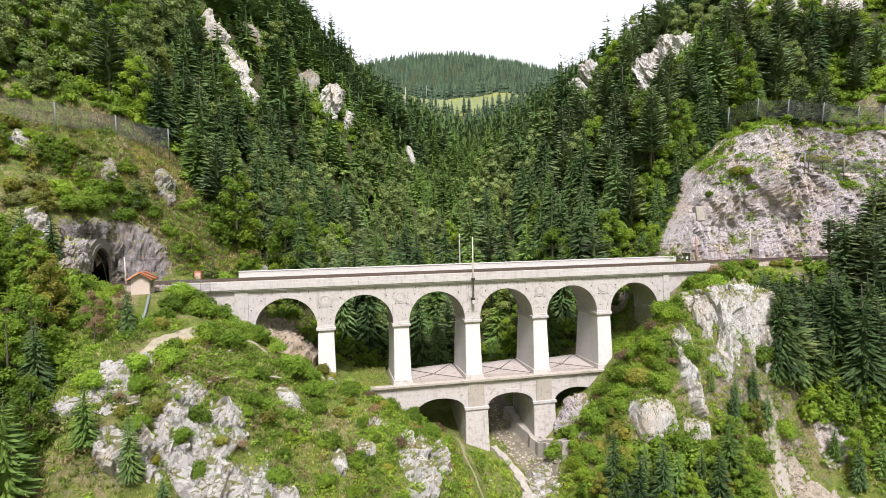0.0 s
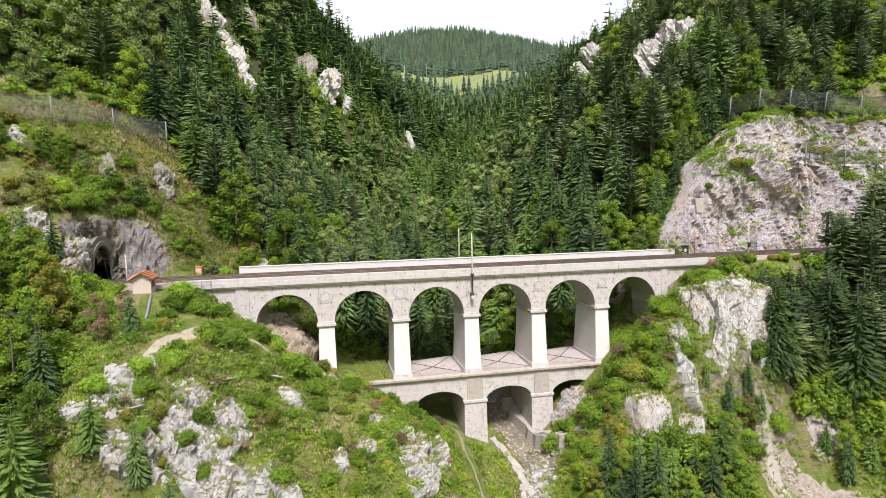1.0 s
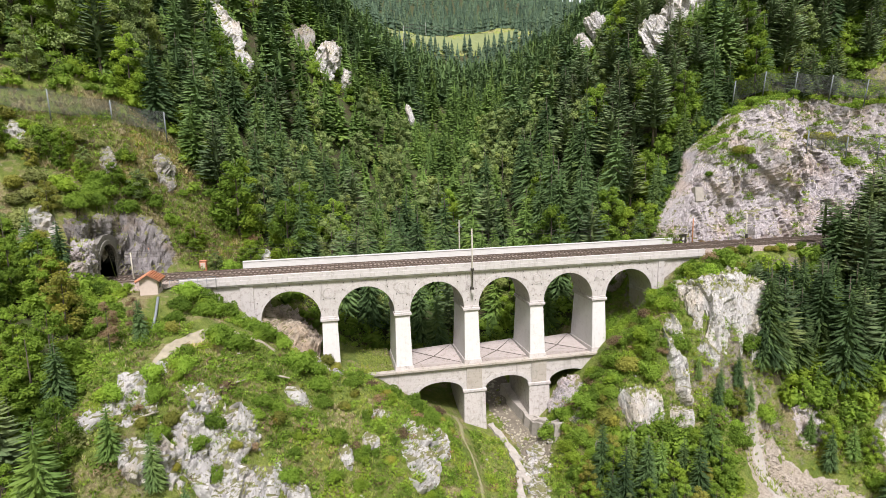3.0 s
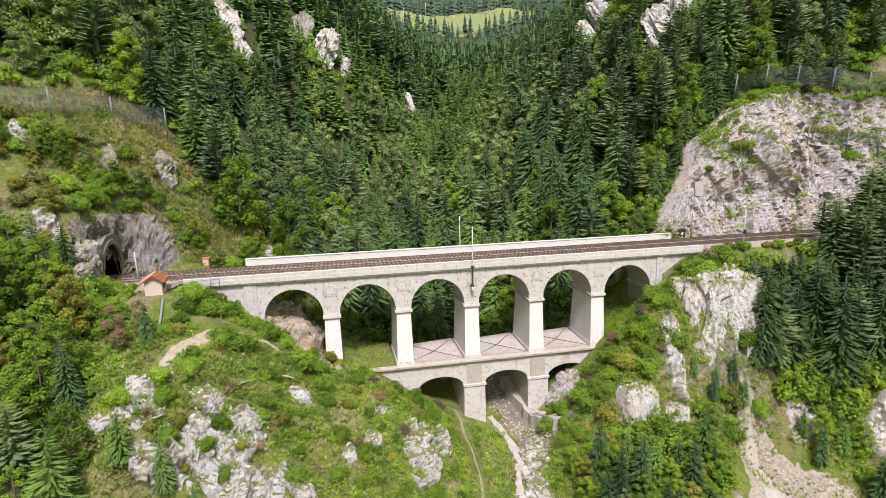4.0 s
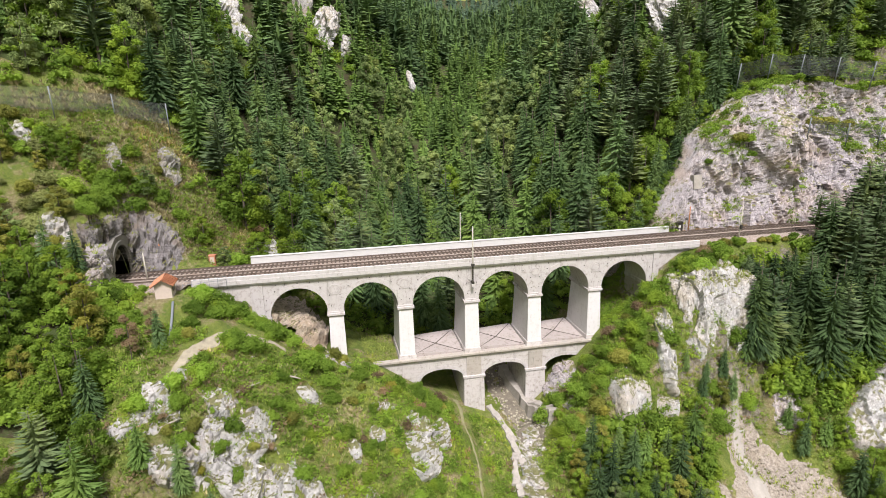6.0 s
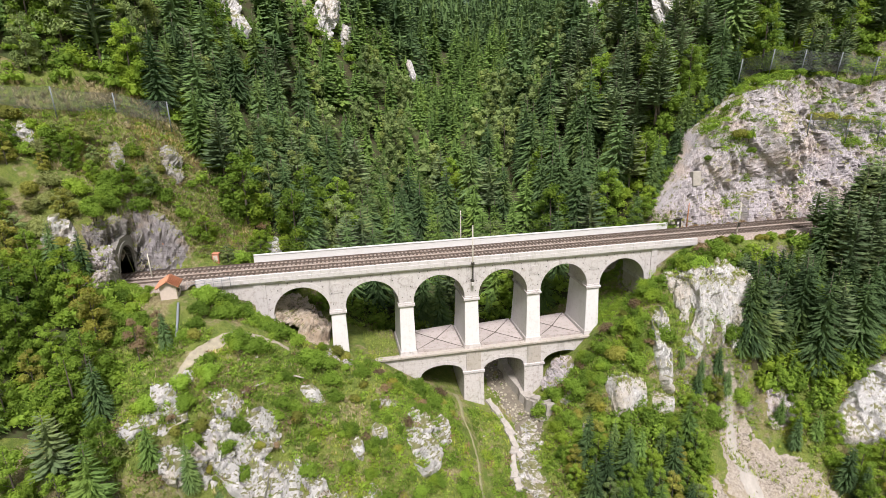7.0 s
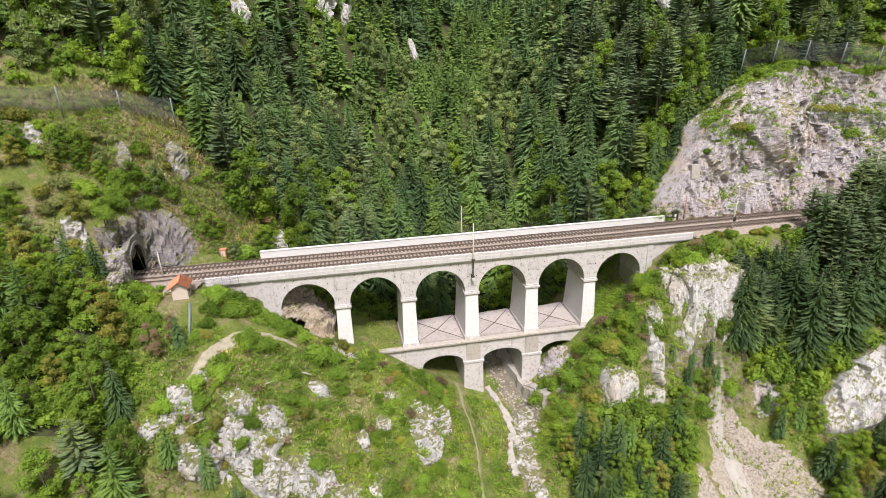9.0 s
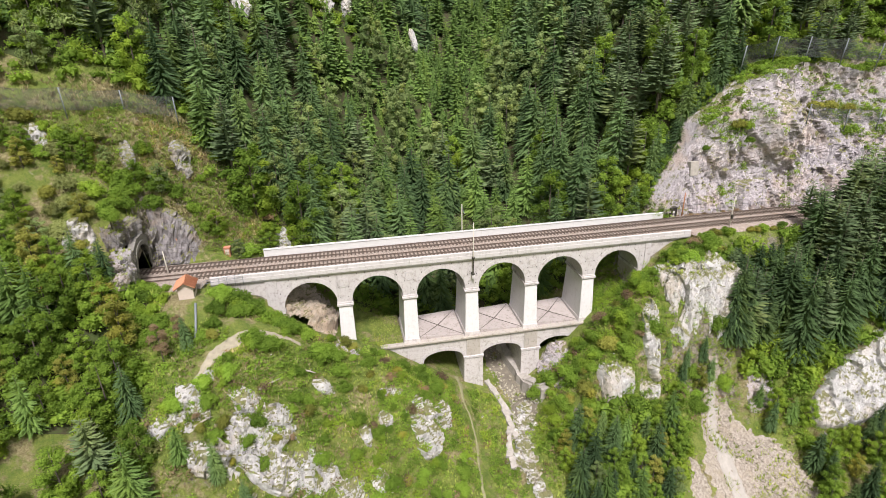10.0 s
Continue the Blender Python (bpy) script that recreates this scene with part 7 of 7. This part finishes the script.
p, z, r = slope_points(-58, 100, 45, 99, 2.0, 61, lambda x, y, r: open_slope(x, y, r) and r.random() < (0.55 if lushness(x, y, 12) > 0.05 else 0.1))
strew("dry_herbs", herb, p[:, 0], p[:, 1], z - 0.05, r.uniform(0.6, 1.4, len(p)), LEAVES_BROWN, "dry brown herbs on the slopes", "undergrowth", 1.0, 62)
p, z, r = slope_points(-58, 100, 45, 99, 2.3, 63, lambda x, y, r: open_slope(x, y, r) and r.random() < 0.16)
strew("slope_stones", stones, p[:, 0], p[:, 1], z, 0.25 + 0.9 * r.random(len(p)) ** 3, ROCK_PALE, "pale stones scattered on the slopes", "stones", 1.0, 64)


p, z, r = slope_points(-58, -14, 84, 102, 0.42, 211, lambda x, y, r: (open_slope(x, y, r) or forest_edge(x) - 5 < y < forest_edge(x) + 1) and r.random() < (0.95 if lushness(x, y, 15) > -0.12 else 0.4))
strew("hay_grass", tuft, p[:, 0], p[:, 1], z - 0.02, r.uniform(0.6, 1.2, len(p)), HAY, "tall bleached grass below the fence", "grass", 1.0, 212)
p, z, r = slope_points(-24, 4, 50, 66, 0.7, 213, lambda x, y, r: r.random() < (0.8 if lushness(x * 1.6, y * 1.6, 17) > 0.03 else 0.1))
strew("hay_grass", tuft, p[:, 0], p[:, 1], z - 0.02, r.uniform(0.5, 1.0, len(p)), HAY, "bleached grass between the rocks of the spur", "grass", 1.0, 214)


# grass and herbs that have rooted on the ledges of the rocks
def ledges(obs, up, share, seed, box):
    r = np.random.default_rng(seed)
    got = []
    for ob in obs:
        me, m = ob.data, ob.matrix_basis
        n = len(me.polygons)
        c, d = np.empty(3 * n, np.float32), np.empty(3 * n, np.float32)
        me.polygons.foreach_get("center", c)
        me.polygons.foreach_get("normal", d)
        rot, off = np.array(m.to_3x3()), np.array(m.translation)
        c, d = c.reshape(-1, 3) @ rot.T + off, d.reshape(-1, 3) @ rot.T
        x0, x1, y0, y1 = box
        pick = (d[:, 2] > up) & (r.random(n) < share) & (c[:, 0] > x0) & (c[:, 0] < x1) & (c[:, 1] > y0) & (c[:, 1] < y1)
        got.append(c[pick])
    return np.concatenate(got), r


faces = [ob for ob in scene.objects if ob.name.startswith("rock_outcrop")]
p, r = ledges(faces, 0.80, 0.11, 201, (-60, 70, 50, 96))
p = np.array([q for q in p if not (-15 < q[0] < 56 and 76 < q[1] < 88)])
strew("ledge_grass", tuft, p[:, 0], p[:, 1], p[:, 2] - 0.03, r.uniform(0.3, 0.8, len(p)), GRASS, "grass tufts rooted on the rock ledges", "grass", 1.0, 202)
p, r = ledges([ob for ob in scene.objects if ob.name == "cliff"], 0.5, 0.22, 203, (57, 128, 80, 97))
p = p[(vnoise(p * 0.16, 19) > 0.0) | (p[:, 2] > 57)]
strew("cliff_grass", tuft, p[:, 0], p[:, 1], p[:, 2] - 0.03, r.uniform(0.4, 1.0, len(p)), GRASS, "dry grass on the ledges and rim of the cliff", "grass", 1.0, 204)
p, r = ledges([ob for ob in scene.objects if ob.name == "cliff"], 0.45, 0.22, 205, (57, 128, 80, 97))
p = p[(vnoise(p * 0.16, 19) > 0.18) | (p[:, 2] > 58)]
strew("cliff_herbs", herb, p[:, 0], p[:, 1], p[:, 2] - 0.1, r.uniform(0.6, 1.6, len(p)), SCRUB, "small green bushes on the ledges of the cliff", "undergrowth", 1.0, 206)
p, z, r = slope_points(55, 72, 44, 62, 0.6, 207, lambda x, y, r: r.random() < (0.85 if lushness(x * 2, y * 2, 4) > 0.0 or abs(x - 60) > 0.72 * (66 - y) else 0.05))
strew("scree_grass", tuft, p[:, 0], p[:, 1], z + 0.1, r.uniform(0.4, 0.9, len(p)), GRASS, "grass tufts between the loose stones", "grass", 1.0, 208)

# growth under the arches
p, r = jitter(43.5, 53.0, 73.5, 90.0, 0.55, 221)
strew("arch_herbs", herb, p[:, 0], p[:, 1], height(p[:, 0], p[:, 1]) - 0.05, r.uniform(0.4, 1.1, len(p)), SCRUB, "herbs and brambles under the last arch", "undergrowth", 1.0, 222)
p, r = jitter(3.2, 8.4, 77.6, 86.4, 0.4, 223)
strew("turf_grass", tuft, p[:, 0], p[:, 1], np.full(len(p), 18.95) + 0.05 * (p[:, 1] - 77), r.uniform(0.2, 0.5, len(p)), GRASS, "short grass between the first piers", "grass", 1.0, 224)
